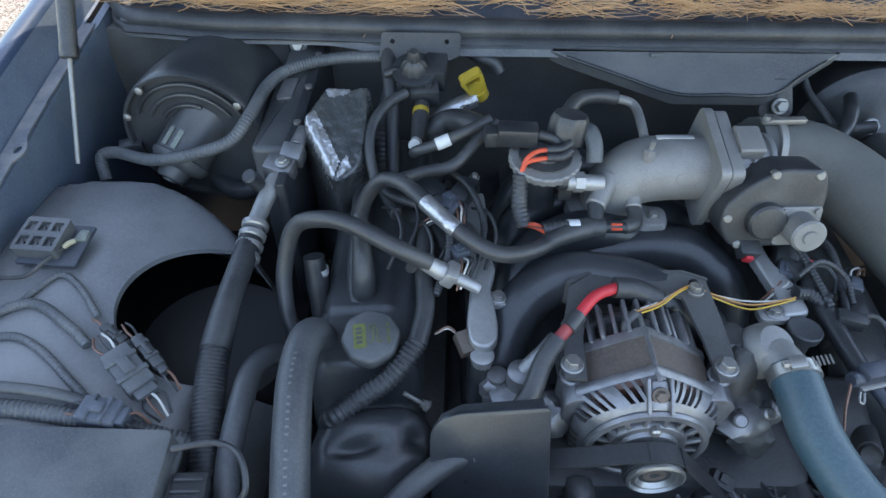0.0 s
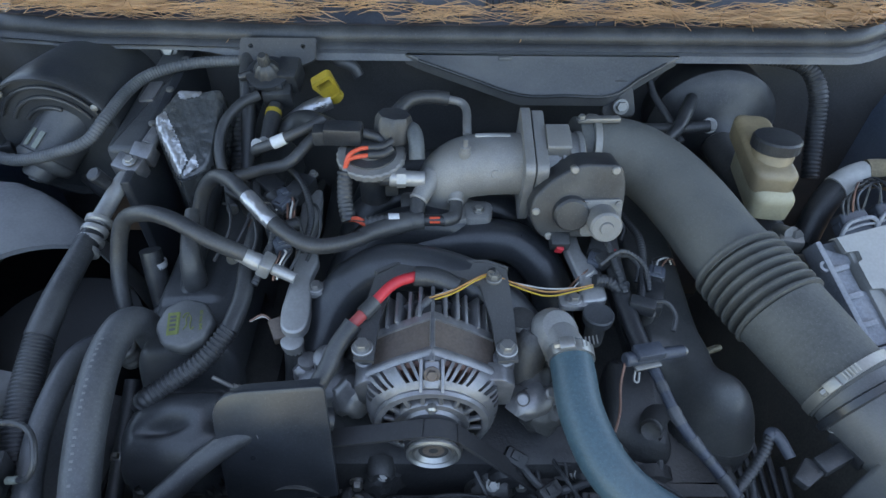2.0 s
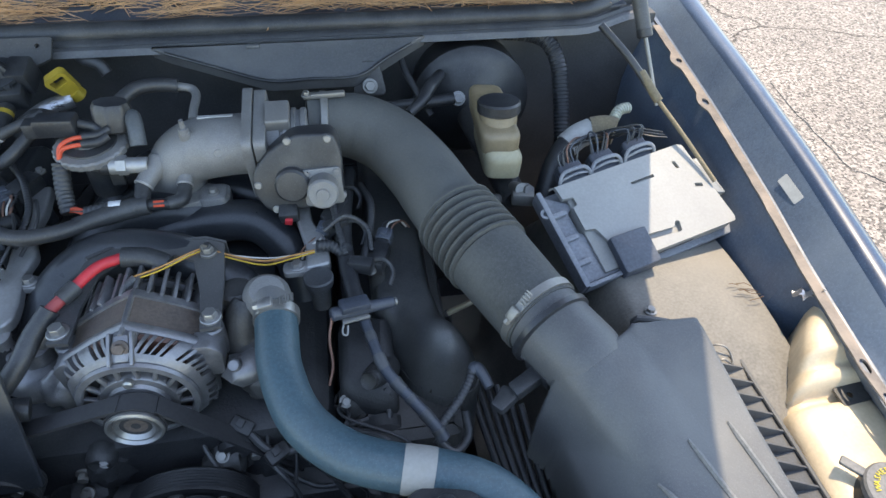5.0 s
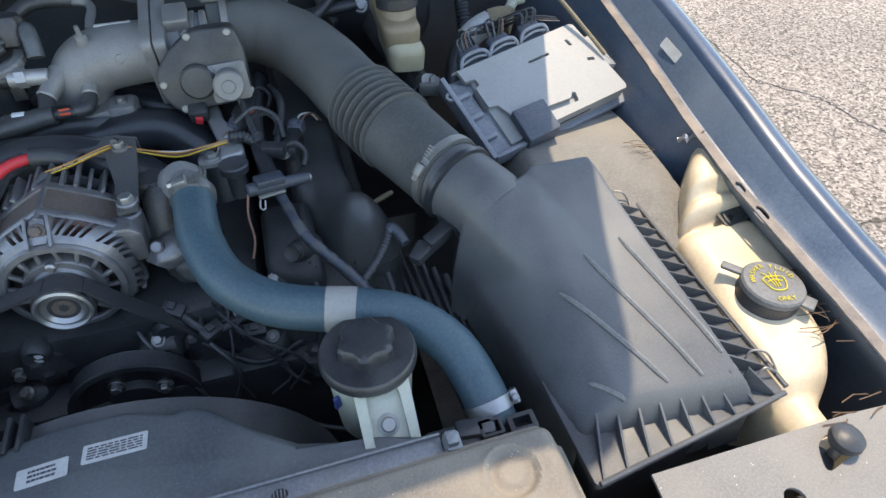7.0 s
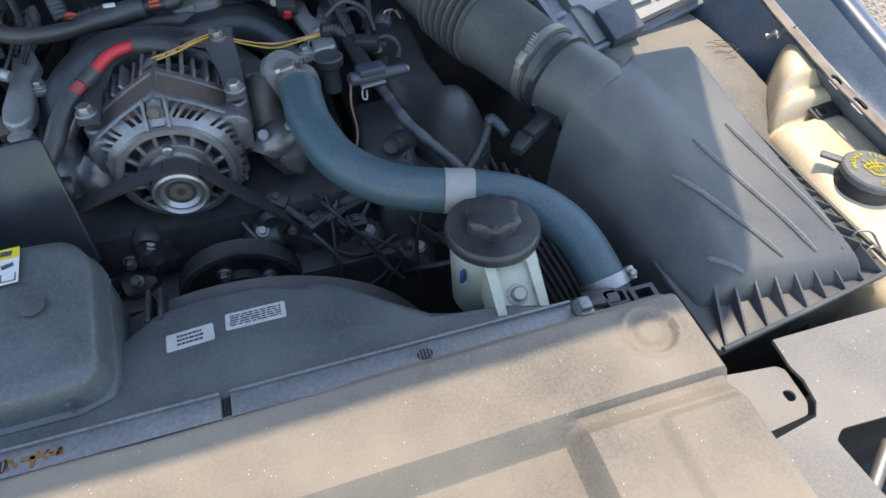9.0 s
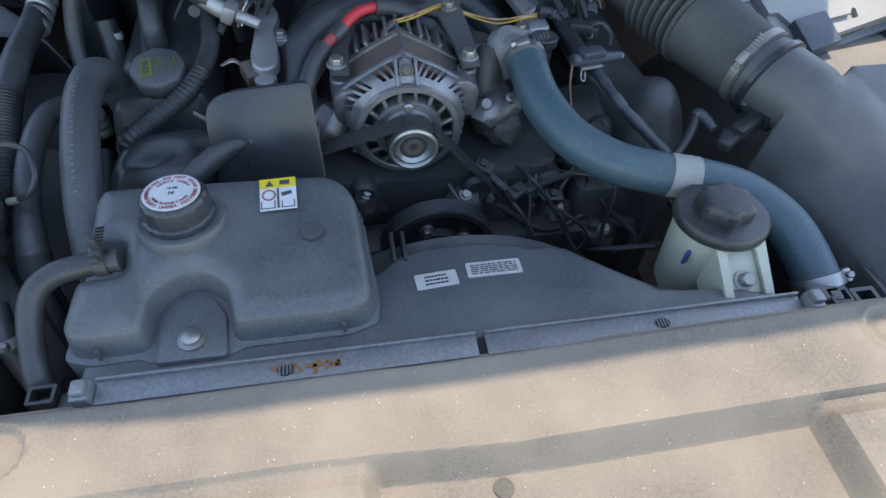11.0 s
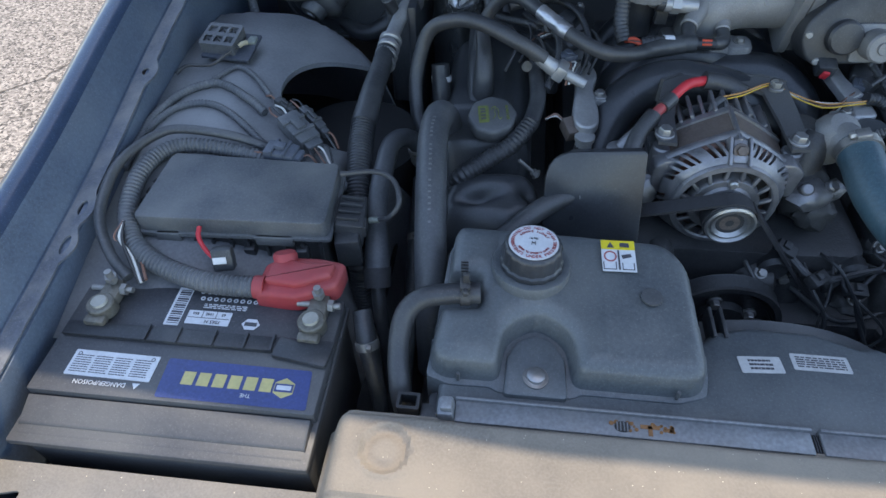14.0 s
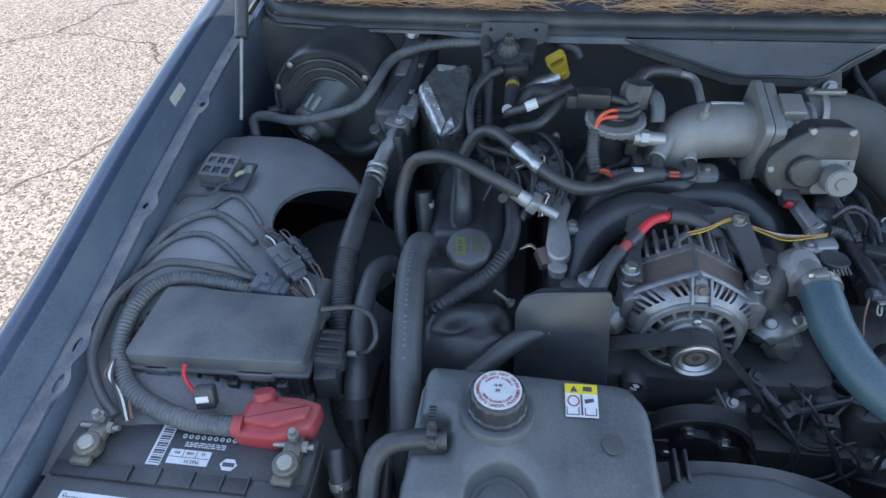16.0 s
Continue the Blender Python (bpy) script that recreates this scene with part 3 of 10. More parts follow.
for s, side in ((1, "east"), (-1, "west")):
    def lip(y, s=s):
        """Height of the fender's crown edge above the rail."""
        up = 0.046 - 0.022 * smooth((0.40 - y) / 0.4) if s > 0 else 0.050
        return up - 0.10 * smooth((-0.15 - y) / 0.6)

    def wing(y, s=s):
        x0, z0, h = rail_x(s, y) + s * RAIL_W[s], rail_low(s, y), lip(y)
        o = [(0.030, 0.0), (0.034, 0.006), (0.042, 0.010), (0.053, 0.010), (0.065, 0.004), (0.076, -0.010), (0.088, -0.045),
             (0.098, -0.11), (0.106, -0.23), (0.108, -0.45), (0.100, -0.64)]
        if s < 0:
            o = [(u - 0.012, v) for u, v in o]
        return [(x0 + s * u, z0 + h + v) for u, v in o]

    solo("fender_" + side, loft_y(B(), wing, YS), paint, "dark blue painted front fender, dusty with sky reflections", "fender", kind="structure")

    def inner_skin(y, s=s):
        x0, z0, h = rail_x(s, y) + s * RAIL_W[s], rail_low(s, y), lip(y)
        k = 1.0 if s > 0 else 0.6
        return [(x0 + s * u * k, z0 + v * h) for u, v in ((0.0, -0.02), (0.006, 0.02), (0.014, 0.30), (0.025, 0.82), (0.0302, 1.0))]

    solo("fender_inner_" + side, loft_y(B(), inner_skin, YS), paint_inner, "dull dusty dark blue inner side of the fender, sky haze in its colour", "fender", kind="structure")

    def apron_wall(y, s=s):
        x0, z0 = rail_x(s, y), rail_low(s, y)
        if s > 0:
            # leans inwards behind the washer bottle, stands back where the bottle fills the gap
            k = smooth((y - 0.31) / 0.05)
            return [(x0 + 0.010, z0), (x0 + 0.003, z0 - 0.003), (x0 + 0.012 - 0.014 * k, z0 - 0.02), (x0 + 0.050 - 0.068 * k, z0 - 0.07), (x0 + 0.052 - 0.080 * k, z0 - 0.12), (x0 + 0.052 - 0.085 * k, z0 - 0.5)]
        return [(x0 - 0.010, z0), (x0 + 0.000, z0 - 0.003), (x0 + 0.002, z0 - 0.02), (x0 - 0.006, z0 - 0.06), (x0 - 0.010, z0 - 0.5)]

    ap = solo("apron_" + side, loft_y(B(), apron_wall, YS), paint_inner, "dull dark blue inner fender wall with a bolted top rail", "inner fender", kind="structure")
    # bolted rail with holes and scalloped tabs
    bm = B()
    L = []
    for y in steps(-0.14, 0.95, 218):
        tab = sum(0.009 * max(0.0, 1 - ((y - c) / 0.026) ** 2) ** 1.5 for c, off, _ in RAIL_HOLES[s] if off < 0.012)
        L.append((y, -tab - 0.0012 * noise.noise(Vector((y * 40, s, 0)))))
    outer = [(y, RAIL_W[s] - 0.0006) for y, _ in reversed(L)]
    holes = [circle(y, min(off, RAIL_W[s] - 0.0075), r, 14, 0.0052) for y, off, r in RAIL_HOLES[s]]
    fold = lambda v, s=s: (rail_x(s, v.x) + s * v.y, v.x, rail_low(s, v.x) + v.z)
    prism(bm, L + outer, 0.0015, 0.004, None, 0, holes, shape=fold)
    # same rail on both sides: sunlit copy east, shaded copy west
    part("top_rail", bm, rail_sunlit if s > 0 else rail_shaded, ap, "dusty scuffed sheet-metal rail with oval holes")
    bm = B()
    if s > 0:
        o, up = Vector((rail_x(s, 0.479) + RAIL_W[s] + 0.0185, 0.479, rail_low(s, 0.479) + 0.026)), (0.012, 0, 0.024)
    else:
        o, up = Vector((rail_x(s, 0.645) - RAIL_W[s] - 0.0130, 0.645, rail_low(s, 0.645) + 0.032)), (-0.008, 0, 0.026)
    mm = frame_of(tuple(o), (0, -s, -0.145 * s), up)
    prism(bm, rounded([(-0.024, -0.008), (0.024, -0.008), (0.024, 0.008), (-0.024, 0.008)], 0.002), 0.0008, 0.0014, mm)
    part("sticker", bm, white_label, ap, "small pale paper sticker")

# dark sheet stands in for shade under the bay; front crossmember closes it too
solo("bay_floor_shade", sheet(B(), steps(-0.50, 1.20, 12), steps(-0.3, 1.0, 12), lambda x, y: 0.28 + 0.01 * math.sin(9 * x + 5 * y), 0.02), void_mat,
     "dark sheet added as the shade at the bottom of the engine bay", "engine bay floor", kind="structure")

# firewall and cowl
bm = B()
box(bm, (CX, 0.985, 0.56), (1.72, 0.03, 0.78), 0.004)
fw = solo("firewall", bm, steel_black, "black painted steel bulkhead behind the engine", "firewall", kind="structure")
bm = B()


def cowl_curve(x):
    return 0.022 * smooth((x - 1.02) / 0.16) * 3 + 0.022 * smooth((-0.22 - x) / 0.22) + 0.012 * smooth((0.15 - x) / 0.35) + 0.080 * smooth((-0.415 - x) / 0.07)


XS = steps(-0.486, 1.165, 68)


def sweep_x(bm, profile, xs):
    rows = [[bm.verts.new((x, y, z)) for y, z in profile(x)] for x in xs]
    for a, b in zip(rows, rows[1:]):
        for i in range(len(a) - 1):
            bm.faces.new((a[i], a[i + 1], b[i + 1], b[i]))
    return bm


def flange(x):
    c = cowl_curve(x)
    c += 0.022 * smooth((0.02 - x) / 0.10)
    return [(0.985, 0.90), (0.955 + c, 0.925), (0.915 + c, 0.936), (0.898 + c, 0.944), (0.905 + c, 0.953), (0.930 + c, 0.958), (0.96 + c, 0.957)]


solo("cowl_flange", sweep_x(bm, flange, XS), flange_mat, "dusty dark sheet-metal cowl flange above the firewall", "cowl", kind="structure")


def seal(x):
    c = cowl_curve(x)
    y, z = 0.937 + c, 0.968
    lip = [(y + 0.030, z - 0.012), (y + 0.022, z + 0.006), (y + 0.012, z + 0.016), (y, z + 0.018), (y - 0.010, z + 0.013), (y - 0.015, z + 0.004), (y - 0.014, z - 0.004), (y - 0.020, z - 0.006), (y - 0.024, z - 0.012), (y - 0.020, z - 0.016)]
    return lip


solo("hood_seal", sweep_x(B(), seal, XS), rubber, "long black rubber hood seal along the cowl", "rubber seal", kind="structure")


bm = B()
sheet(bm, steps(-0.42, 1.13, 40), steps(0.955, 1.16, 16), lambda x, y: 0.966 + 0.055 * smooth((y - 0.985) / 0.14) + cowl_curve(x) * 0.2, 0.004)
cg = solo("cowl_panel", bm, cowl_mat, "blue-grey plastic cowl panel at the windshield base", "cowl panel", kind="structure")
for x0, n in ((0.42, 12), (0.66, 9), (0.13, 8)):
    for i in range(n):
        bm = B()
        box(bm, (x0 + i * 0.011, 1.045, 0.9905), (0.004, 0.045, 0.006), 0.001, turn(21))
        part("slat", bm, plastic, cg)
bm = B()
g = [bm.verts.new(v) for v in ((-0.45, 1.13, 1.0), (1.15, 1.13, 1.0), (1.05, 1.95, 1.42), (-0.35, 1.95, 1.42))]
bm.faces.new(g)
solo("windshield", bm, glass, "dark tinted windshield glass", "windshield", kind="structure")

# open hood above the bay, hinged at the cowl
HINGE, REACH, RISE = Vector((CX, 1.06, 1.02)), 1.338, 53.8
bm = B()
outline = rounded([(-0.80, 0.0), (0.825, 0.0), (0.795, REACH), (0.02, REACH), (-0.14, REACH - 0.018), (-0.30, REACH - 0.036), (-0.80, REACH - 0.09)], [0.02, 0.02, 0.10, 0.05, 0.05, 0.05, 0.10], 6)
prism(bm, outline, 0.0, 0.03)
hood = solo("hood", bm, paint, "dark blue open hood standing above the engine bay", "hood", kind="structure")
hood.matrix_world = Matrix.Translation(HINGE) @ frame_of((0, 0, 0), (1, 0, 0), (0, -math.cos(radians(RISE)), math.sin(radians(RISE)))).to_3x3().to_4x4()

# wheel aprons


def apron_w(x, y):
    # a half barrel over the wheel: crown at y = 0.48, falling to the engine side
    r = (y - 0.50) / 0.33
    crown = 0.848 - 0.038 * r * r
    d = math.hypot((x + 0.37) / 0.265, max(0.0, y - 0.43) / 0.305)
    edge = -0.180 + 0.10 * smooth((y - 0.36) / 0.07)
    return max(0.32, crown - 0.05 * smooth((x + 0.36) / 0.25) - 1.6 * max(0.0, d - 0.93) ** 1.3 - 3.5 * max(0.0, x - edge) ** 1.15)


bm = B()
sheet(bm, steps(-0.46, -0.05, 62), steps(0.05, 0.84, 90), apron_w, 0.0)
inside = [f for f in bm.faces if ((f.calc_center_median().x + 0.175) / 0.112) ** 2 + ((f.calc_center_median().y - 0.485) / 0.108) ** 2 < 1]
bmesh.ops.delete(bm, geom=inside, context="FACES")
for v in bm.verts:
    q = ((v.co.x + 0.175) / 0.112, (v.co.y - 0.485) / 0.108)
    k = math.hypot(*q)
    if v.is_boundary and k < 1.30:
        v.co.x, v.co.y = -0.175 + 0.112 * q[0] / k, 0.485 + 0.108 * q[1] / k
        v.co.z = apron_w(v.co.x, v.co.y)
edge = [e for e in bm.edges if e.is_boundary and ((e.verts[0].co.x + 0.175) / 0.122) ** 2 + ((e.verts[0].co.y - 0.485) / 0.118) ** 2 < 1]
lipv = [v for v in bmesh.ops.extrude_edge_only(bm, edges=edge)["geom"] if isinstance(v, bmesh.types.BMVert)]
bmesh.ops.translate(bm, vec=(0.0, 0.0, -0.008), verts=lipv)
solo("wheel_apron_west", bm, apron_mat, "dusty black domed wheel apron with a dark shock opening", "wheel apron", kind="structure")


# cup and flat sheet added only to paint the opening's inside as deep shade
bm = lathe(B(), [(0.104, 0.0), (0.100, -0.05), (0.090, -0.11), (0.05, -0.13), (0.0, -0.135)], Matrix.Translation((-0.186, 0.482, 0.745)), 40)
solo("opening_shade_cup", bm, pit_mat, "near-black cup added as the shade inside the apron opening", "shock tower", kind="structure")
solo("opening_shade_sheet", box(B(), (-0.29, 0.52, 0.615), (0.36, 0.62, 0.012), 0.002), pit_mat, "near-black sheet added to keep the space below the apron dark", "wheel liner", kind="structure")


def apron_e(x, y):
    r = (y - 0.42) / 0.33
    crown = 0.782 - 0.07 * r * r
    if y > 0.62:
        crown -= 0.8 * (y - 0.62) ** 1.2
    return max(0.32, crown - 0.36 * smooth((0.96 - x) / 0.14))


solo("wheel_apron_east", sheet(B(), steps(0.76, 1.142, 44), steps(0.02, 0.86, 70), apron_e, 0.0), apron_dust,
     "sun-faded dusty wheel apron beside the air box", "wheel apron", kind="structure")
bm = B()
bolt(bm, (0.975, 0.371, 0.783), (0, 0, 1), 0.006)
solo("apron_bolt", bm, steel_dull, "small bolt head in the faded wheel apron", "bolt")

# front structure: header panels either side of the radiator cover
bm = B()
panel = [(0.874, -0.076), (1.10, -0.078), (1.20, -0.085), (1.32, -0.12), (1.32, -0.60), (0.78, -0.60), (0.80, -0.165), (0.860, -0.156), (0.870, -0.144), (0.874, -0.122), (0.871, -0.106)]
prism(bm, panel, 0.770, 0.774, None, 0, [circle(0.988, -0.135, 0.0105, 14), rounded([(1.032, -0.125), (1.084, -0.112), (1.092, -0.086), (1.046, -0.094)], 0.012, 4),
                                         rounded([(0.862, -0.180), (0.874, -0.172), (0.938, -0.175), (0.945, -0.183), (0.935, -0.26), (0.87, -0.26)], 0.004, 3)])
solo("header_panel_east", bm, panel_mat, "sunlit faded grey header panel with round and slotted holes", "header panel", kind="structure")
bm = B()
panel = [(-0.108, -0.078), (-0.100, -0.60), (-0.64, -0.60), (-0.64, -0.10), (-0.46, -0.078)]
prism(bm, panel, 0.742, 0.746, None, 0, [circle(-0.385, -0.135, 0.011, 14), rounded([(-0.45, -0.15), (-0.41, -0.135), (-0.40, -0.105), (-0.44, -0.115)], 0.010, 4)])
solo("header_panel_west", bm, panel_mat, "sunlit faded grey header panel in front of the battery", "header panel", kind="structure")
bm = B()
prism(bm, rounded([(0.808, -0.094), (0.833, -0.097), (0.862, -0.100), (0.868, -0.106), (0.866, -0.140), (0.858, -0.151), (0.80, -0.156)], 0.004), 0.766, 0.769, None, 0, [circle(0.854, -0.130, 0.006, 14)])
solo("mounting_tab", bm, panel_mat, "faded grey mounting tab with a round hole", "bracket")


def edge_at(t, w):
    """Straight ramp from 0 to 1 over the width w, for crisp moulded steps."""
    return min(1.0, max(0.0, t / w))


def cover_z(x, y):
    z = 0.812 + 0.010 * smooth((x - 0.3) / 0.45)
    # crisp step down in front of the plateau, deepest between the two side panels
    top = -0.097 - 0.008 * smooth((x - 0.2) / 0.2)
    mid = edge_at(x - 0.240, 0.014) * edge_at(0.642 - x, 0.014)
    z -= edge_at(top - y, 0.017) * (0.004 + 0.024 * mid)
    # shallow groove across the side panels, raised rib on the far one
    z -= 0.004 * (1 - mid) * (edge_at(top - y, 0.004) - edge_at(top - 0.010 - y, 0.010)) * (1.0 if x < 0.3 else 2.2)
    z += 0.005 * edge_at(x - 0.700, 0.010) * edge_at(-0.128 - y, 0.006)
    for cx in (0.737, -0.039):
        d = math.hypot(x - cx, y + 0.055)
        z += 0.0022 * math.exp(-((d - 0.025) / 0.003) ** 2) - 0.0042 * smooth((0.0245 - d) / 0.006) + 0.0030 * smooth((0.017 - d) / 0.008)
    # rounded rim at the back and the ends
    z -= 0.016 * (1 - smooth((-0.014 - y) / 0.014)) ** 2
    z -= 0.050 * (1 - smooth((x + 0.105) / 0.030)) ** 2 + 0.050 * (1 - smooth((0.805 - x) / 0.035)) ** 2
    z += 0.0010 * math.sin(x * 23) * math.sin(y * 31) + 0.0012 * noise.noise(Vector((x * 14, y * 22, 2)))
    return z


bm = B()
sheet(bm, steps(-0.105, 0.232, 80) + steps(0.236, 0.260, 10) + steps(0.265, 0.618, 70) + steps(0.622, 0.648, 10) + steps(0.652, 0.805, 60),
      steps(-0.42, -0.140, 50) + steps(-0.136, -0.090, 34) + steps(-0.086, -0.012, 46), cover_z, 0.004)
rc = thing("radiator_cover", (CX, -0.2, 0.78), "sunlit dusty beige-grey plastic radiator cover with moulded panels", "radiator cover")
part("cover_panel", bm, cover_mat, rc, sharp=34)
# flat dark disc on the cover paints the shade inside a clip hole
bm = B()
lathe(bm, [(0.0, 0.0), (0.0085, 0.0), (0.0085, 0.0012), (0.0, 0.0012)], Matrix.Translation((0.353, -0.131, cover_z(0.353, -0.131) + 0.0004)), 20)
part("hole_shade", bm, void_mat, rc, "dark disc painted as the shade in a round clip hole")

# front wall of the bay under the panels
bm = B()
box(bm, (CX, -0.13, 0.49), (1.70, 0.02, 0.46), 0.003)
solo("front_crossmember", bm, steel_black, "dark steel crossmember under the header panels", "crossmember", kind="structure")

solo("latch_rod", rod(B(), (0.860, -0.235, 0.745), (0.925, -0.190, 0.750), 0.006, bev=0.001), steel_dull, "pale steel rod seen through the panel's opening", "rod")

# hood bumper
hb = thing("hood_bumper", (1.062, -0.103, 0.76), "black rubber hood stop on a threaded post", "hood stop")
part("stem", rod(B(), (1.066, -0.104, 0.735), (1.066, -0.104, 0.785), 0.006), steel_dull, hb)
part("head", lathe(B(), [(0.0, -0.004), (0.014, -0.003), (0.0165, 0.003), (0.0155, 0.009), (0.010, 0.013), (0, 0.014)], along((1.066, -0.104, 0.782), (1.072, -0.110, 0.90)), 24), rubber, hb)
part("seat", rod(B(), (1.050, -0.103, 0.74), (1.050, -0.103, 0.757), 0.017, 0.015, bev=0.002), plastic, hb)

# ================ radiator, fan shroud, degas bottle ================
rad = thing("radiator", (CX, 0.0, 0.40), "aluminium radiator with dusty grey top channel and plastic tanks", "radiator")
sections = [(0.020, 0.3565), (0.3645, 0.690)]
for x0, x1 in sections:
    bm = B()
    box(bm, ((x0 + x1) / 2, -0.003, 0.792), (x1 - x0, 0.024, 0.014), 0.002)
    box(bm, ((x0 + x1) / 2, 0.0085, 0.797), (x1 - x0, 0.003, 0.012), 0.001)
    part("top_channel", bm, rad_alloy, rad)
bm = B()
box(bm, (0.3605, -0.003, 0.788), (0.012, 0.020, 0.012), 0.001)
for i in range(4):
    box(bm, (0.357 + i * 0.0024, -0.003, 0.796), (0.0012, 0.018, 0.002), 0)
part("joint_slot", bm, plastic, rad)
for x in (0.181, 0.539):
    bm = B()
    # no cut here: a dark plate carries the slot's shade in its colour
    prism(bm, circle(0, 0, 0.0075, 16, 0.0055), 0.0, 0.0012, Matrix.Translation((x, -0.005, 0.7988)))
    part("slot", bm, void_mat, rad)
    bm = B()
    for k in range(4):
        box(bm, (x - 0.005 + k * 0.0032, -0.005, 0.8003), (0.001, 0.009, 0.0012), 0)
    part("fin", bm, rad_alloy, rad)
bm = B()
for i in range(26):
    prism(bm, circle(0.188 + 0.03 * random.random() - (0.02 if i % 2 else -0.015), -0.004 + 0.008 * (random.random() - 0.5), 0.0012 + 0.0014 * random.random(), 7), 0.7990, 0.7995)
box(bm, (0.207, -0.003, 0.7993), (0.018, 0.004, 0.0006), 0)
box(bm, (0.207, -0.007, 0.7993), (0.004, 0.010, 0.0006), 0)
part("rust_patch", bm, rust, rad, "orange rust stains")
part("core", box(B(), (0.355, -0.003, 0.56), (0.69, 0.035, 0.44), 0.002), cast_dark, rad)
for x, tilt in ((0.012, -6), (0.698, 6)):
    bm = B()
    box(bm, (x, 0.0, 0.60), (0.045, 0.055, 0.36), 0.008)
    part("end_tank", bm, plastic_gloss, rad, "black plastic end tank")
    bm = B()
    box(bm, (x, -0.004, 0.795), (0.016, 0.020, 0.026), 0.003, turn(0, tilt))
    box(bm, (x, -0.004, 0.811), (0.012, 0.014, 0.008), 0.002, turn(0, tilt))
    part("clip", bm, rad_alloy, rad, "grey metal clip")
for x, dx in ((-0.028, -1), (0.742, 1)):
    bm = B()
    prism(bm, rounded([(-0.0115, -0.009), (0.0115, -0.009), (0.0115, 0.009), (-0.0115, 0.009)], 0.002), 0.775, 0.792, Matrix.Translation((x, 0.006, 0)), 0,
          [rounded([(-0.0085, -0.006), (0.0085, -0.006), (0.0085, 0.006), (-0.0085, 0.006)], 0.001)])
    box(bm, (x - dx * 0.035, 0.0, 0.780), (0.045, 0.018, 0.012), 0.003)
    part("mount_bracket", bm, plastic, rad, "black plastic square mount")

sh = thing("fan_shroud", (0.36, 0.07, 0.5), "dusty grey plastic fan shroud behind the radiator", "fan shroud")
bm = B()
plan = [(0.0, -0.006), (0.690, -0.006), (0.690, 0.016), (0.634, 0.037), (0.560, 0.050), (0.520, 0.075), (0.480, 0.112), (0.460, 0.121), (0.443, 0.118),
        (0.400, 0.135), (0.332, 0.136), (0.294, 0.126), (0.271, 0.104), (0.20, 0.095), (0.0, 0.09)]
prism(bm, plan, 0.60, 0.794, None, 0.010, seg=4, shape=lambda v: (v.x, v.y, v.z - 0.10 * max(0, v.y - 0.06) - 0.02 * smooth((v.x - 0.5) / 0.15) * (v.y > 0.03)))
part("shroud_body", bm, faded_plastic, sh)
bm = B()
for x in (0.292, 0.304):
    box(bm, (x, 0.135, 0.780), (0.004, 0.040, 0.024), 0.001)
part("rib", bm, plastic, sh)
bm = B()
lathe(bm, [(0.235, -0.05), (0.235, 0.05), (0.228, 0.05), (0.228, -0.05)], along((0.36, 0.10, 0.545), (0.36, 0.15, 0.545)), 64)
part("fan_ring", bm, plastic_grey, sh)


def label_bars(bm, m, w, h, rows, seed, gap=0.3):
    """Plain bars of writing in the plane of m."""
    rnd = random.Random(seed)
    dh = h / rows
    for r in range(rows):
        x = -w / 2
        while x < w / 2 - 0.0015:
            k = rnd.uniform(0.12, 0.4) * w * 0.5
            k = min(k, w / 2 - x)
            prism(bm, [(x, h / 2 - (r + 1 - gap / 2) * dh), (x + k, h / 2 - (r + 1 - gap / 2) * dh), (x + k, h / 2 - (r + gap / 2) * dh), (x, h / 2 - (r + gap / 2) * dh)], 0.0002, 0.0004, m)
            x += k + 0.06 * w * 0.5
    return bm


def rect(w, h, r=0.001):
    return rounded([(-w / 2, -h / 2), (w / 2, -h / 2), (w / 2, h / 2), (-w / 2, h / 2)], r, 3)


for cx, cy, rz, w, seed in ((0.3315, 0.083, 4, 0.044, 3), (0.3935, 0.091, 0, 0.058, 4)):
    m = frame_of((cx, cy, 0.7935 - 0.10 * max(0, cy - 0.06)), (math.cos(radians(rz)), math.sin(radians(rz)), 0), (0, 1, -0.10))
    lb = part("sticker", prism(B(), rect(w, 0.021, 0.002), 0.0, 0.0008, m), white_label, sh, "peeling white paper sticker")
    part("print", label_bars(B(), m @ Matrix.Translation((0, 0, 0.0008)), w * 0.55 if seed == 3 else w * 0.85, 0.015, 3 if seed == 3 else 5, seed, 0.5), ink, lb)

# degas bottle
db = thing("degas_bottle", (0.13, 0.10, 0.74), "dusty black plastic coolant degas bottle bolted to the shroud", "coolant bottle")


def deg_shape(v):
    return (v.x, v.y, v.z - 0.13 * (0.19 - v.y))


body = rounded([(-0.010, 0.036), (0.058, 0.036), (0.064, 0.078), (0.098, 0.100), (0.132, 0.078), (0.138, 0.036), (0.266, 0.036), (0.258, 0.170), (0.236, 0.198), (0.13, 0.202),
                (0.008, 0.204), (0.001, 0.190), (0.002, 0.140), (0.036, 0.139), (0.037, 0.100), (-0.004, 0.098)], [0.022, 0.008, 0.016, 0.030, 0.016, 0.008, 0.026, 0.03, 0.02, 0.01, 0.012, 0.01, 0.006, 0.006, 0.006, 0.01], 5)


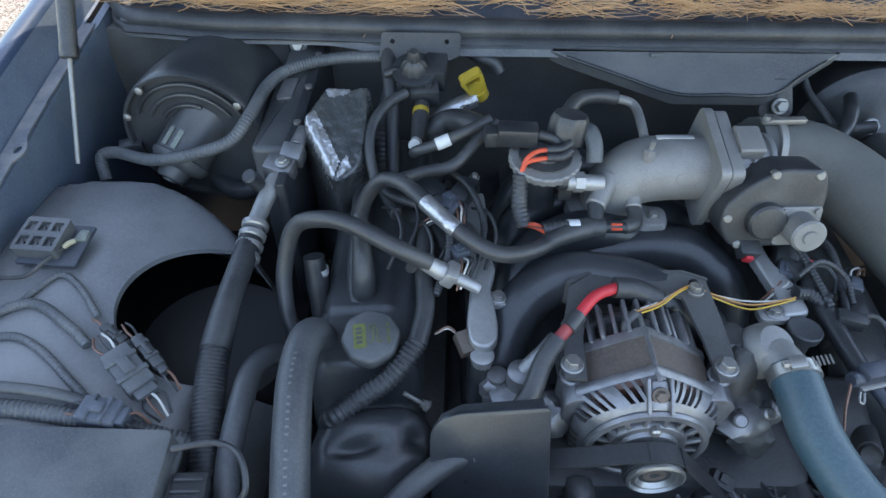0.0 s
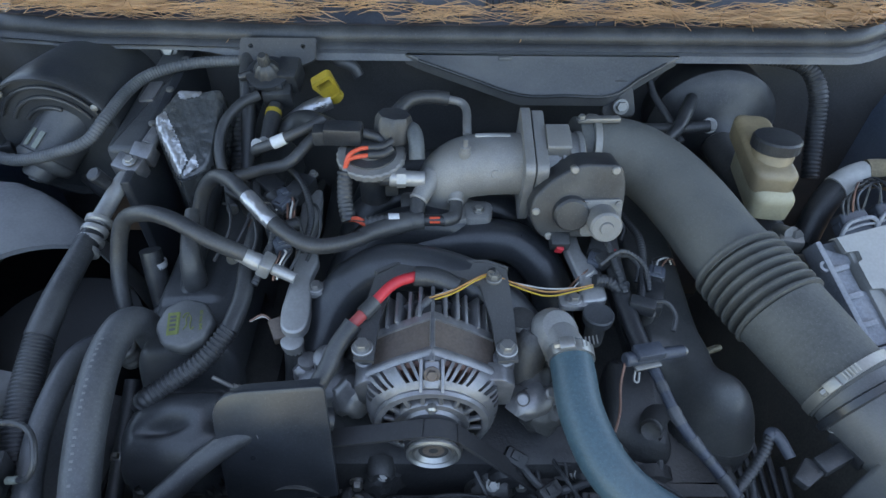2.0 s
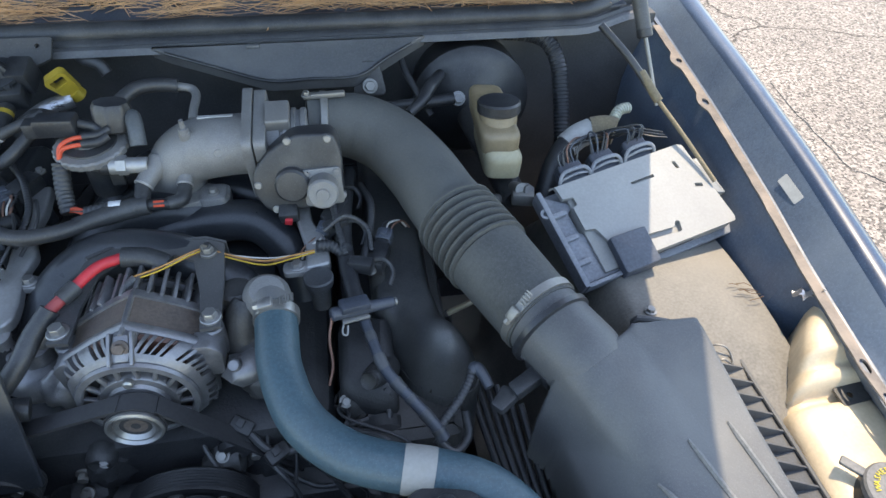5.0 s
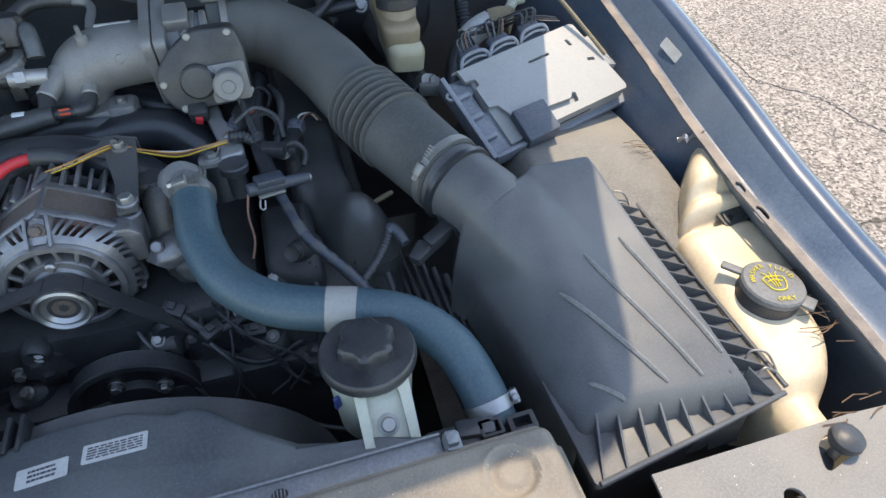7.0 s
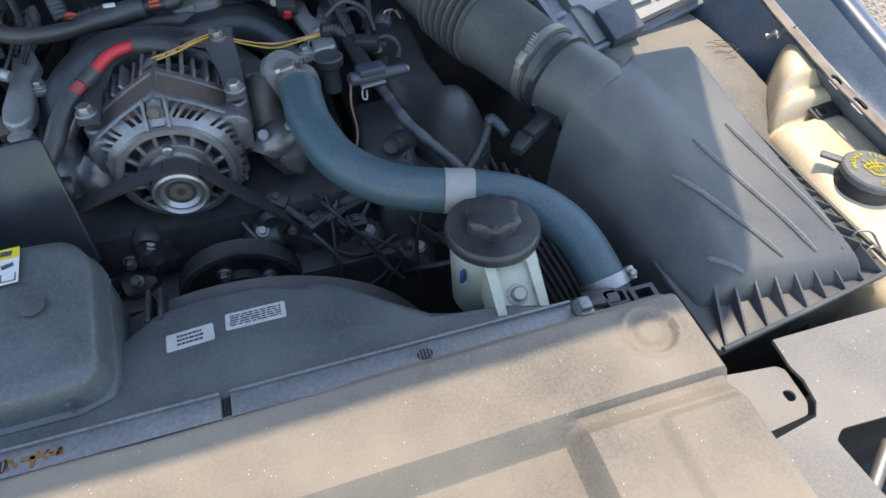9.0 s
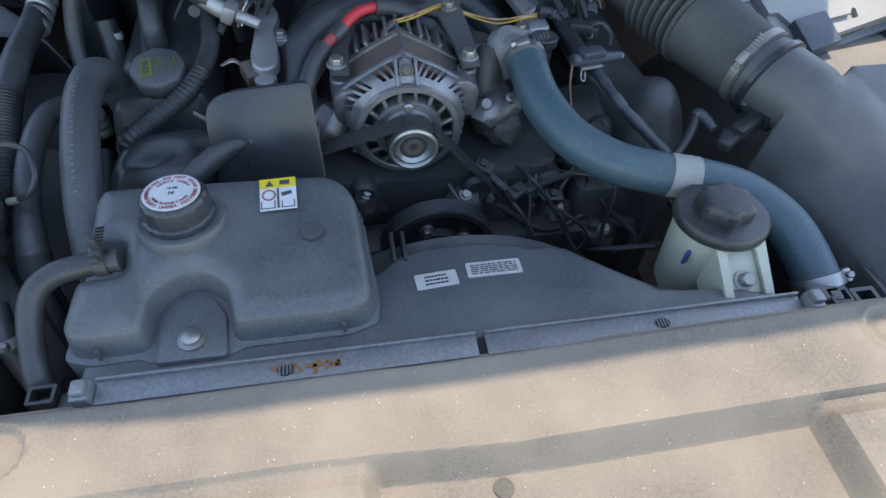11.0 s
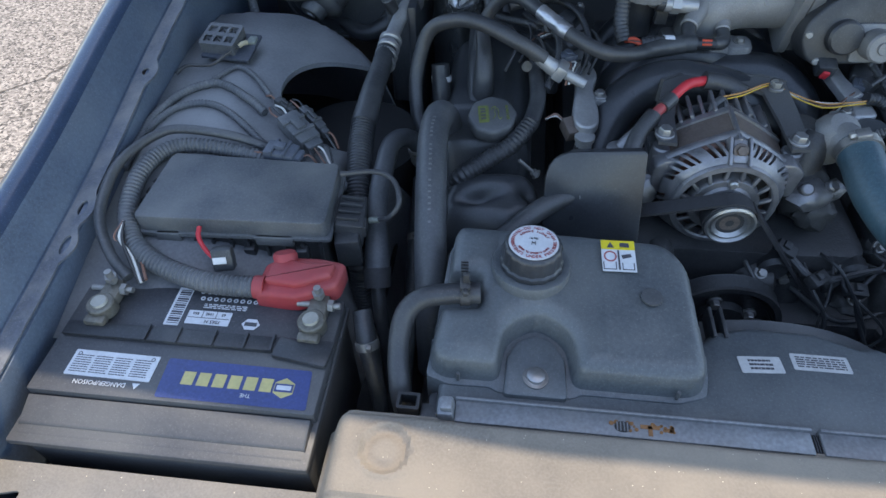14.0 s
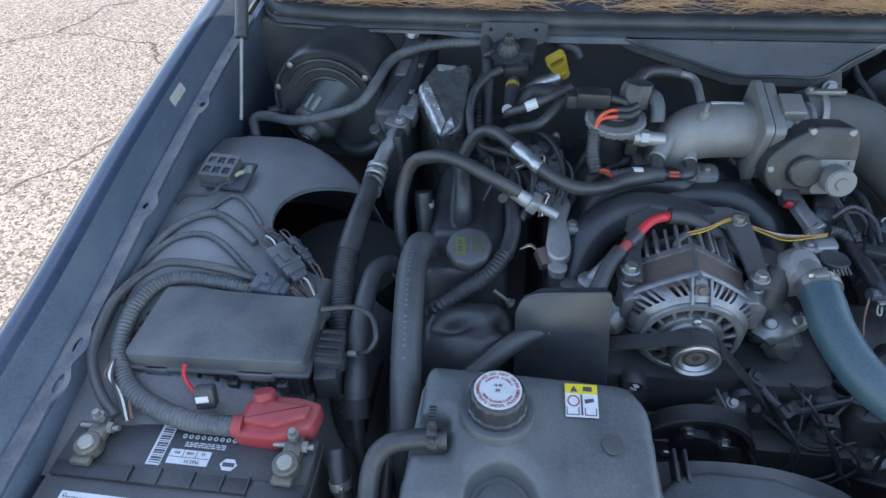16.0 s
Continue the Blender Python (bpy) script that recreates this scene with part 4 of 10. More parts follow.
def deg_height(x, y, d):
    # vertical wall with draft, rounded shoulder, slightly crowned and rippled top
    wall = 0.034 * min(1.0, max(0.0, (d + 0.004) / 0.005)) if d < 0.001 else 0.034
    k = min(1.0, max(0.0, d / 0.020))
    z = 0.806 + wall * 0.70 + 0.0125 * math.sqrt(max(0.0, 1 - (1 - k) ** 2))
    z += 0.0010 * math.sin(x * 55) * math.sin(y * 42) * k - 0.0014 * math.exp(-((x - 0.052) / 0.004) ** 2) * k + 0.0008 * math.exp(-((x - 0.165) / 0.003) ** 2) * k
    return z - 0.13 * (0.19 - y) + 0.0065


bm = B()
relief(bm, body, 0.0019, 0.0062, deg_height)
part("bottle_body", bm, faded_plastic, db, sharp=80)
flange_poly = rounded([(-0.014, 0.034), (0.010, 0.026), (0.052, 0.027), (0.060, 0.022), (0.136, 0.022), (0.144, 0.027), (0.240, 0.027), (0.268, 0.036), (0.272, 0.06), (0.264, 0.15), (0.250, 0.190), (0.23, 0.203), (0.01, 0.210), (-0.004, 0.19), (-0.010, 0.08)], 0.006, 3)
bm = B()
prism(bm, flange_poly, 0.760, 0.817, None, 0.002, seg=2, shape=deg_shape)
part("seam_flange", bm, faded_plastic, db)
bm = B()
prism(bm, rounded([(0.066, 0.018), (0.130, 0.018), (0.128, 0.060), (0.115, 0.080), (0.098, 0.085), (0.081, 0.080), (0.068, 0.060)], 0.005, 3), 0.74, 0.8225, None, 0.003, shape=deg_shape)
part("mount_lug", bm, faded_plastic, db)
bm = B()
lathe(bm, [(0.013, 0), (0.013, 0.0015), (0.009, 0.002), (0.009, 0.006), (0.006, 0.0075), (0, 0.0078)], Matrix.Translation((0.098, 0.038, 0.8025)), 20)
part("bolt", bm, steel, db, "zinc bolt with a dished washer")
bm = B()
for x in (0.020, 0.236):
    part("moulding_pip", rod(B(), (x, 0.030, 0.80), (x, 0.030, 0.812), 0.002), plastic_grey, db)
lathe(bm, [(0.011, 0.0), (0.011, 0.002), (0.008, 0.0025), (0, 0.0025)], Matrix.Translation((0.213, 0.120, 0.8428)), 24)
part("moulding_mark", bm, plastic_grey, db)
# filler neck and cap
CAP = Vector((0.088, 0.152, 0.848))
m = Matrix.Translation(CAP) @ turn(-4, 0, 0)
part("neck_collar", lathe(B(), [(0.0430, -0.014), (0.0430, -0.003), (0.0415, 0.0005), (0.0380, 0.0012), (0.034, 0.0)], m, 48), faded_plastic, db)
cap = part("pressure_cap", lathe(B(), [(0.030, 0.0), (0.0335, 0.001), (0.0335, 0.006), (0.0315, 0.008), (0.0310, 0.024), (0.0295, 0.028), (0.0272, 0.0295)], m, 96, 16, 0.016), plastic_gloss, db, "black screw cap with knurled rim")
m2 = m @ Matrix.Translation((0, 0, 0.0296))
part("cap_label", lathe(B(), [(0.0, 0.0), (0.0262, 0.0), (0.0262, 0.0008), (0.0, 0.0008)], m2, 48), clean_label, cap, "round white warning label with red print")
m3 = m2 @ Matrix.Translation((0, 0, 0.0012))
bm = B()
ring_text(bm, "WARNING-DO NOT OPEN HOT", 0.0052, 0.0218, 100, -9.6, m3)
ring_text(bm, "REMOVE SLOWLY", 0.0040, 0.0165, 52, -9.4, m3)
for i, ch in enumerate("CONTENTS UNDER PRESSURE"):
    if ch != " ":
        a = -92 + 8.4 * i
        lettering(bm, ch, 0.0052, m3 @ turn(0, 0, a) @ Matrix.Translation((0, -0.0222, 0)))
for i, ch in enumerate("REFER TO OWNER'S GUIDE"):
    if ch != " ":
        a = -62 + 5.9 * i
        lettering(bm, ch, 0.0036, m3 @ turn(0, 0, a) @ Matrix.Translation((0, -0.0170, 0)))
part("warning_print", bm, ink_red, cap)
bm = B()
lettering(bm, "M", 0.0070, m3 @ Matrix.Translation((0, -0.002, 0)))
lettering(bm, "16 PSI", 0.0040, m3 @ Matrix.Translation((0, 0.0055, 0)))
part("rating_print", bm, ink, cap)
# warning label
m = frame_of((0.1815, 0.168, 0.8505), (1, 0.03, 0), (0, 1, 0.13))
part("warning_label", prism(B(), rect(0.036, 0.040, 0.001), 0.0, 0.0006, m), clean_label, db, "white and yellow warning label with pictograms")
part("label_head", prism(B(), [(-0.018, 0.008), (0.018, 0.008), (0.018, 0.0198), (-0.018, 0.0198)], 0.0007, 0.0011, m), ink_yellow, db)
bm = B()
prism(bm, [(-0.012, 0.010), (-0.004, 0.010), (-0.008, 0.0175)], 0.0012, 0.0015, m)
box(bm, tuple(m @ Vector((0.007, 0.014, 0.0013))), (0.010, 0.006, 0.0004), 0)
for p in ([(-0.001, -0.018), (0.001, -0.018), (0.001, 0.007), (-0.001, 0.007)], [(-0.017, -0.018), (-0.016, -0.018), (-0.016, -0.008), (-0.017, -0.008)],
          [(-0.017, -0.018), (-0.003, -0.018), (-0.003, -0.017), (-0.017, -0.017)], [(-0.004, -0.018), (-0.003, -0.018), (-0.003, -0.008), (-0.004, -0.008)],
          [(0.003, -0.018), (0.016, -0.018), (0.016, -0.017), (0.003, -0.017)], [(0.003, -0.018), (0.004, -0.018), (0.004, -0.009), (0.003, -0.009)],
          [(0.015, -0.018), (0.016, -0.018), (0.016, -0.009), (0.015, -0.009)], [(0.004, -0.004), (0.014, -0.001), (0.013, 0.003), (0.003, 0.001)]):
    prism(bm, p, 0.0007, 0.0010, m)
part("pictogram", bm, ink, db)
part("pictogram_ring", prism(B(), circle(-0.009, -0.001, 0.007, 24), 0.0007, 0.0010, m, 0, [circle(-0.009, -0.001, 0.0052, 24)]), ink_red, db)
# nipple hose
bm = B()
tube(bm, [(0.036, 0.113, 0.838), (0.005, 0.110, 0.837), (-0.025, 0.103, 0.834), (-0.042, 0.088, 0.822), (-0.046, 0.060, 0.798), (-0.040, 0.025, 0.770), (-0.032, 0.012, 0.70), (-0.03, 0.005, 0.60)], 0.0115, 16)
oh = thing("overflow_hose", (-0.03, 0.05, 0.62), "black rubber hose into the degas bottle", "hose")
part("hose", bm, rubber, oh)
bm = B()
clamp(bm, (0.020, 0.111, 0.838), (1, 0.1, 0), 0.0118, 0.010, (0, 0, 1))
box(bm, (0.021, 0.112, 0.862), (0.007, 0.005, 0.014), 0.001)
part("spring_clamp", bm, cast_dark, oh, "dull steel clamp with upright tang")

# ================ engine ================
EX = 0.335                                              # engine centre line
bm = B()
prism(bm, rounded([(0.02, 0.24), (0.66, 0.24), (0.68, 0.90), (-0.02, 0.90)], 0.03), 0.34, 0.66, None, 0.02)
prism(bm, rounded([(0.14, 0.29), (0.54, 0.29), (0.54, 0.86), (0.14, 0.86)], 0.03), 0.60, 0.745, None, 0.02)
eb = solo("engine_block", bm, void_mat, "grimy dark engine block and heads", "engine block")


def head_side(s, x0):
    bm = B()
    prism(bm, rounded([(-0.075, 0.26), (0.075, 0.26), (0.085, 0.88), (-0.085, 0.88)], 0.02), 0.50, 0.72, Matrix.Translation((x0, 0, 0)), 0.02)
    return bm


part("cylinder_head", head_side(-1, 0.045), cast_dark, eb)
part("cylinder_head", head_side(1, 0.630), cast_dark, eb)

# valve covers with rounded front lobes
vc = thing("valve_cover", (0.03, 0.55, 0.72), "dusty black plastic valve cover with oil filler and front lobe", "valve cover", "valve covers")


def soft(d, r, drop):
    """Fall of a rounded shoulder of radius r at distance d inside the outline."""
    k = min(1.0, max(0.0, (d + 0.004) / r))
    return drop * (1 - math.sqrt(max(0.0, 1 - (1 - k) ** 2)))


def west_cover(x, y, d):
    z = 0.815 + 0.10 * (x - 0.02) - 0.026 * smooth((0.405 - y) / 0.02)
    # valley behind the front lobe, the domed lobe and its two crescent pockets
    z -= 0.030 * math.exp(-((y - 0.374) / 0.013) ** 2)
    z += 0.017 * math.exp(-((x - 0.035) / 0.060) ** 2 - ((y - 0.330) / 0.026) ** 2)
    z -= 0.018 * math.exp(-((x - 0.026 - 1.2 * (y - 0.31)) / 0.022) ** 2 - ((y - 0.309) / 0.0085) ** 2)
    z -= 0.016 * math.exp(-((x - 0.086) / 0.011) ** 2 - ((y - 0.320) / 0.013) ** 2)
    z += 0.006 * smooth((y - 0.475) / 0.01) * smooth((0.060 - x) / 0.02)
    return z - soft(d, 0.036 if y < 0.38 else 0.026, 0.09)


bm = relief(B(), rounded([(-0.030, 0.272), (0.065, 0.258), (0.112, 0.285), (0.106, 0.352), (0.090, 0.385), (0.092, 0.86), (-0.052, 0.86), (-0.044, 0.385), (-0.034, 0.35), (-0.044, 0.31)], 0.012, 3), 0.0032, 0.004, west_cover)
part("cover_body", bm, cover_black, vc, sharp=80)
part("filler_neck", lathe(B(), [(0.030, -0.05), (0.027, -0.02), (0.024, -0.012), (0.024, 0.0)], Matrix.Translation((0.030, 0.425, 0.828)) @ turn(10, -4, 0), 32), plastic, vc)
part("breather_boot", tube(B(), [(0.012, 0.505, 0.815), (0.014, 0.510, 0.850), (0.012, 0.530, 0.875), (0.006, 0.575, 0.888)], [0.016, 0.015, 0.012, 0.010], 16), rubber, vc)

oc = thing("filler_cap", (0.032, 0.420, 0.826), "black oil filler cap with yellow-green printed symbols", "oil cap")
OM = Matrix.Translation((0.032, 0.420, 0.830)) @ turn(12, -3, 8)
part("cap_body", lathe(B(), [(0.0285, -0.003), (0.0325, 0.0), (0.0335, 0.004), (0.0335, 0.016), (0.0315, 0.020), (0.0290, 0.0215), (0, 0.0215)], OM, 64, 8, 0.022), plastic_grey, oc)
PM = OM @ Matrix.Translation((0, 0, 0.0218))
bm = B()
box(bm, (0, 0, 0), (0.013, 0.030, 0.0005), 0)
prism(bm, [(-0.0145, -0.0145), (-0.0145, 0.0145), (-0.0135, 0.0145), (-0.0135, -0.0145)], 0, 0.0004, Matrix.Translation((0.0215, 0, 0)))
for v in bm.verts:
    v.co.x -= 0.0125
bmesh.ops.transform(bm, matrix=PM, verts=bm.verts)
part("logo_bar", bm, ink_green, oc)
bm = B()
for y in (-0.008, -0.002, 0.004, 0.009):
    box(bm, (-0.0125, y, 0.0005), (0.007, 0.0030, 0.0006), 0)
bmesh.ops.transform(bm, matrix=PM, verts=bm.verts)
part("logo_letter_bar", bm, ink, oc)
bm = B()
pts = [(0.000, -0.010), (0.004, -0.004), (0.003, 0.004), (0.006, 0.009), (0.009, 0.004), (0.008, -0.006), (0.010, -0.011), (0.013, -0.008)]
tube(bm, [(x, y, 0.0004) for x, y in pts], 0.0006, 6, 3)
tube(bm, [(-0.001, 0.006, 0.0004), (0.001, 0.011, 0.0004), (0.006, 0.012, 0.0004)], 0.0006, 6, 3)
lettering(bm, "SAE 5W-20", 0.0055, Matrix.Translation((0.021, 0, 0.0003)) @ turn(0, 0, 90))
bmesh.ops.transform(bm, matrix=PM, verts=bm.verts)
part("oil_symbol", bm, ink_green, oc)

vc2 = thing("valve_cover", (0.65, 0.55, 0.70), "dusty black valve cover with glossy rounded front lobe", "valve cover", "valve covers")


def east_cover(x, y, d):
    z = 0.800 + 0.06 * (y - 0.40) - 0.16 * max(0.0, x - 0.66)
    z -= 0.012 * smooth((0.44 - y) / 0.04) * smooth((0.655 - x) / 0.03)
    z -= 0.010 * smooth((0.335 - y) / 0.06)
    z += 0.030 * math.exp(-((x - 0.688) / 0.034) ** 2 - ((y - 0.352) / 0.040) ** 2)
    return z - soft(d, 0.016 + 0.030 * smooth((0.425 - y) / 0.05), 0.10)


outline = rounded([(0.600, 0.425), (0.618, 0.380), (0.645, 0.326), (0.685, 0.300), (0.726, 0.312), (0.735, 0.350), (0.716, 0.384), (0.692, 0.410), (0.684, 0.46), (0.694, 0.90), (0.600, 0.90)], 0.018, 3)
bm = relief(B(), outline, 0.0040, 0.004, east_cover)
part("cover_body", bm, cover_dusty, vc2, sharp=80)
part("cover_skirt", prism(B(), outline, 0.62, 0.738), cover_dusty, vc2)
part("head_front", prism(B(), rounded([(0.548, 0.322), (0.590, 0.304), (0.622, 0.300), (0.622, 0.42), (0.552, 0.42)], 0.016), 0.60, 0.786, None, 0.018, seg=4, shape=lambda v: (v.x, v.y, v.z - 0.55 * max(0.0, 0.372 - v.y) * smooth((v.z - 0.70) / 0.06))), void_mat, vc2, "grimy front of the cylinder head", sharp=80)
part("plug_boss", rod(B(), (0.612, 0.360, 0.745), (0.5875, 0.316, 0.7800), 0.019, 0.0128, 24, 0.003), void_mat, vc2)
part("core_plug", lathe(B(), [(0.0, 0.002), (0.0075, 0.003), (0.0105, 0.005), (0.0112, 0.003), (0.0112, -0.006)], along((0.5875, 0.316, 0.7800), (0.572, 0.290, 0.800)), 24), cast_dark, vc2, "dull round core plug")

# intake runners
im = thing("intake_manifold", (EX, 0.5, 0.74), "black plastic intake manifold with arched runners", "intake manifold")
runners = [
    ([(0.178, 0.385, 0.70), (0.182, 0.42, 0.765), (0.205, 0.475, 0.820), (0.255, 0.505, 0.850), (0.320, 0.500, 0.857), (0.390, 0.478, 0.845), (0.445, 0.448, 0.800), (0.470, 0.430, 0.73)], 0.031),
    ([(0.262, 0.580, 0.780), (0.315, 0.585, 0.815), (0.385, 0.590, 0.826), (0.450, 0.580, 0.826), (0.495, 0.545, 0.790), (0.505, 0.515, 0.73)], 0.030),
    ([(0.195, 0.500, 0.74), (0.215, 0.560, 0.805), (0.265, 0.590, 0.838), (0.330, 0.600, 0.845), (0.390, 0.610, 0.820)], 0.030),
    ([(0.20, 0.62, 0.74), (0.225, 0.66, 0.80), (0.28, 0.68, 0.83), (0.36, 0.68, 0.83), (0.46, 0.66, 0.80), (0.49, 0.63, 0.74)], 0.031),
    ([(0.21, 0.74, 0.74), (0.25, 0.76, 0.80), (0.34, 0.77, 0.82), (0.45, 0.76, 0.79), (0.49, 0.74, 0.74)], 0.031),
]
for pts, r in runners:
    part("runner", tube(B(), pts, r, 20, 8), plastic_gloss, im)
bm = B()
prism(bm, rounded([(0.20, 0.40), (0.47, 0.40), (0.47, 0.86), (0.20, 0.86)], 0.03), 0.70, 0.775, None, 0.02)
part("plenum", bm, plastic, im)

# aluminium intake elbow
el = thing("intake_elbow", (0.36, 0.63, 0.84), "dusty cast aluminium intake elbow bolted to the manifold", "intake elbow")
part("elbow_tube", tube(B(), [(0.458, 0.648, 0.918), (0.43, 0.648, 0.918), (0.398, 0.647, 0.917), (0.370, 0.646, 0.911), (0.350, 0.643, 0.896), (0.340, 0.641, 0.866), (0.338, 0.640, 0.825)],
                        [0.043, 0.043, 0.0435, 0.043, 0.041, 0.039, 0.039], 32, 8), alloy, el)
bm = B()
prism(bm, rounded([(-0.060, -0.056), (0.060, -0.056), (0.060, 0.056), (-0.060, 0.056)], 0.014), 0.0, 0.013, frame_of((0.449, 0.648, 0.918), (0, 1, 0.22), (0, -0.22, 1)), 0.002)
part("flange", bm, alloy, el)
bm = B()
prism(bm, rounded([(0.288, 0.578), (0.345, 0.580), (0.378, 0.592), (0.412, 0.594), (0.415, 0.628), (0.385, 0.632), (0.36, 0.65), (0.28, 0.65)], 0.012), 0.846, 0.866, None, 0.004)
prism(bm, rounded([(0.372, 0.589), (0.411, 0.589), (0.411, 0.628), (0.372, 0.628)], 0.010), 0.82, 0.868, None, 0.004)
rod(bm, (0.330, 0.628, 0.915), (0.309, 0.592, 0.897), 0.015, 0.0125, 20, 0.002)
rod(bm, (0.362, 0.622, 0.902), (0.360, 0.598, 0.889), 0.013, 0.0105, 20, 0.002)
part("foot", bm, alloy, el)
part("stub_ring", rod(B(), (0.3102, 0.594, 0.898), (0.3088, 0.5915, 0.8968), 0.0132, 0.0132, 24, 0.0008), alloy_bright, el)
part("stub_ring", rod(B(), (0.3602, 0.600, 0.890), (0.360, 0.5975, 0.8887), 0.0112, 0.0112, 24, 0.0008), alloy_bright, el)
bm = B()
bolt(bm, (0.393, 0.606, 0.868), (0, 0, 1), 0.0060)
part("bolt", bm, steel_dull, el)
bm = B()
rod(bm, (0.372, 0.628, 0.938), (0.372, 0.626, 0.957), 0.0095, 0.0080, bev=0.001)
rod(bm, (0.372, 0.626, 0.957), (0.372, 0.624, 0.975), 0.0038, 0.0030)
lathe(bm, [(0.0075, 0), (0.0075, 0.006), (0.0055, 0.007)], Matrix.Translation((0.372, 0.6255, 0.956)), 6)
part("bleed_fitting", bm, alloy, el)
bm = B()
rod(bm, (0.412, 0.615, 0.928), (0.413, 0.606, 0.931), 0.0075, 0.0066, bev=0.001)
part("boss", bm, alloy, el)
m = frame_of((0.410, 0.655, 0.9605), (1, 0, 0), (0, 1, -0.16))
part("sticker", prism(B(), rect(0.048, 0.007, 0.001), -0.0015, 0.0008, m), white_label, el, "narrow worn barcode sticker")

tb = thing("throttle_body", (0.50, 0.64, 0.86), "electronic throttle body, grey alloy with black gear cover and silver motor", "throttle body")
TBM = frame_of((0.462, 0.648, 0.918), (0, 1, 0.22), (0, -0.22, 1))
bm = B()
prism(bm, rounded([(-0.057, -0.053), (0.057, -0.053), (0.057, 0.053), (-0.057, 0.053)], 0.012), 0.002, 0.018, TBM, 0.002)
lathe(bm, [(0.046, 0.018), (0.046, 0.034), (0.043, 0.035), (0.043, 0.039), (0.0465, 0.040), (0.0465, 0.045), (0.043, 0.046), (0.043, 0.050), (0.0465, 0.051), (0.0465, 0.056), (0.043, 0.057), (0.043, 0.062), (0.046, 0.064), (0.046, 0.070), (0.042, 0.072)], TBM, 40)
prism(bm, rounded([(-0.02, 0.030), (0.020, 0.030), (0.022, 0.058), (-0.022, 0.058)], 0.004), 0.018, 0.05, TBM, 0.003)
part("housing", bm, alloy, tb)
GM = frame_of((0.517, 0.572, 0.916), (1, 0, 0.04), (0, 0.30, 1))
bm = B()
gear = rounded([(-0.062, -0.020), (-0.045, -0.050), (0.020, -0.050), (0.058, -0.045), (0.062, 0.020), (0.054, 0.052), (0.000, 0.054), (-0.034, 0.034), (-0.058, 0.008)], 0.012)
prism(bm, gear, -0.035, 0.012, GM, 0.004, seg=3)
part("gear_cover", bm, plastic, tb, "black plastic gear cover")
for u, v in ((-0.053, -0.010), (-0.006, 0.046), (0.046, 0.044), (0.056, -0.036), (-0.035, -0.046)):
    part("screw", lathe(B(), [(0.0055, 0.005), (0.0055, 0.013), (0.004, 0.0145), (0.0, 0.0145)], GM @ Matrix.Translation((u, v, 0)), 14), steel_dull, tb)
part("boss", lathe(B(), [(0.024, 0.010), (0.023, 0.022), (0.020, 0.025), (0, 0.026)], GM @ Matrix.Translation((-0.008, -0.012, 0)), 32), plastic, tb)
bm = B()
prism(bm, rounded([(-0.026, -0.026), (0.026, -0.026), (0.026, 0.026), (-0.026, 0.026)], 0.006), 0.008, 0.016, GM @ Matrix.Translation((0.032, -0.020, 0)), 0.001)
lathe(bm, [(0.0205, 0.014), (0.0205, 0.044), (0.018, 0.047), (0.009, 0.047), (0.008, 0.050), (0, 0.050)], GM @ Matrix.Translation((0.032, -0.020, 0)), 36)
for u in (-0.02, 0.02):
    lathe(bm, [(0.004, 0.016), (0.004, 0.019), (0, 0.0195)], GM @ Matrix.Translation((0.032 + u, -0.020 + abs(u), 0)), 10)
part("motor", bm, alloy, tb, "silver throttle motor can")
bm = B()
box(bm, (0.499, 0.545, 0.868), (0.026, 0.022, 0.020), 0.003, turn(20, 0, 0))
part("plug", bm, plastic, tb)
part("lock_tab", box(B(), (0.498, 0.535, 0.861), (0.010, 0.006, 0.012), 0.001, turn(20, 12, 0)), red_wire, tb, "small red lock tab")

# rubber duct from the throttle body to the air box
ad = thing("air_duct", (0.70, 0.52, 0.80), "dusty grey-black rubber intake duct with bellows", "air duct")
part("duct_tube", tube(B(), [(0.530, 0.690, 0.918), (0.565, 0.692, 0.914), (0.610, 0.690, 0.906), (0.655, 0.662, 0.892), (0.690, 0.605, 0.878), (0.712, 0.545, 0.868), (0.728, 0.508, 0.862)],
                       [0.044, 0.046, 0.050, 0.052, 0.053, 0.053, 0.054], 36, 8), rubber_dusty, ad)
part("bellows", tube(B(), [(0.726, 0.513, 0.862), (0.742, 0.470, 0.858), (0.759, 0.428, 0.854)], 0.0465, 48, 8, 0.0135, 0.0125), rubber_dusty, ad)
part("duct_cuff", tube(B(), [(0.757, 0.433, 0.854), (0.775, 0.392, 0.849), (0.792, 0.352, 0.844), (0.802, 0.330, 0.842)], [0.056, 0.054, 0.052, 0.052], 36, 6), rubber_dusty, ad)
bm = B()
lathe(bm, [(0.048, 0), (0.0495, 0.001), (0.0495, 0.010), (0.048, 0.011)], along((0.548, 0.691, 0.916), (0.60, 0.692, 0.91)), 40)
box(bm, (0.560, 0.688, 0.966), (0.060, 0.010, 0.008), 0.002, turn(0, 0, 3))
bolt(bm, (0.535, 0.685, 0.968), (0, 0, 1), 0.005)
part("throttle_clamp", bm, steel_dull, ad, "steel band clamp with a long screw")
mt = thing("maf_tube", (0.83, 0.28, 0.78), "black plastic air meter tube with sensor", "air tube")
part("tube", tube(B(), [(0.799, 0.337, 0.843), (0.812, 0.311, 0.840), (0.826, 0.284, 0.8365), (0.8335, 0.270, 0.8345), (0.840, 0.258, 0.830)], [0.050, 0.0500, 0.0500, 0.0496, 0.0470], 40, 8), box_mat, mt)
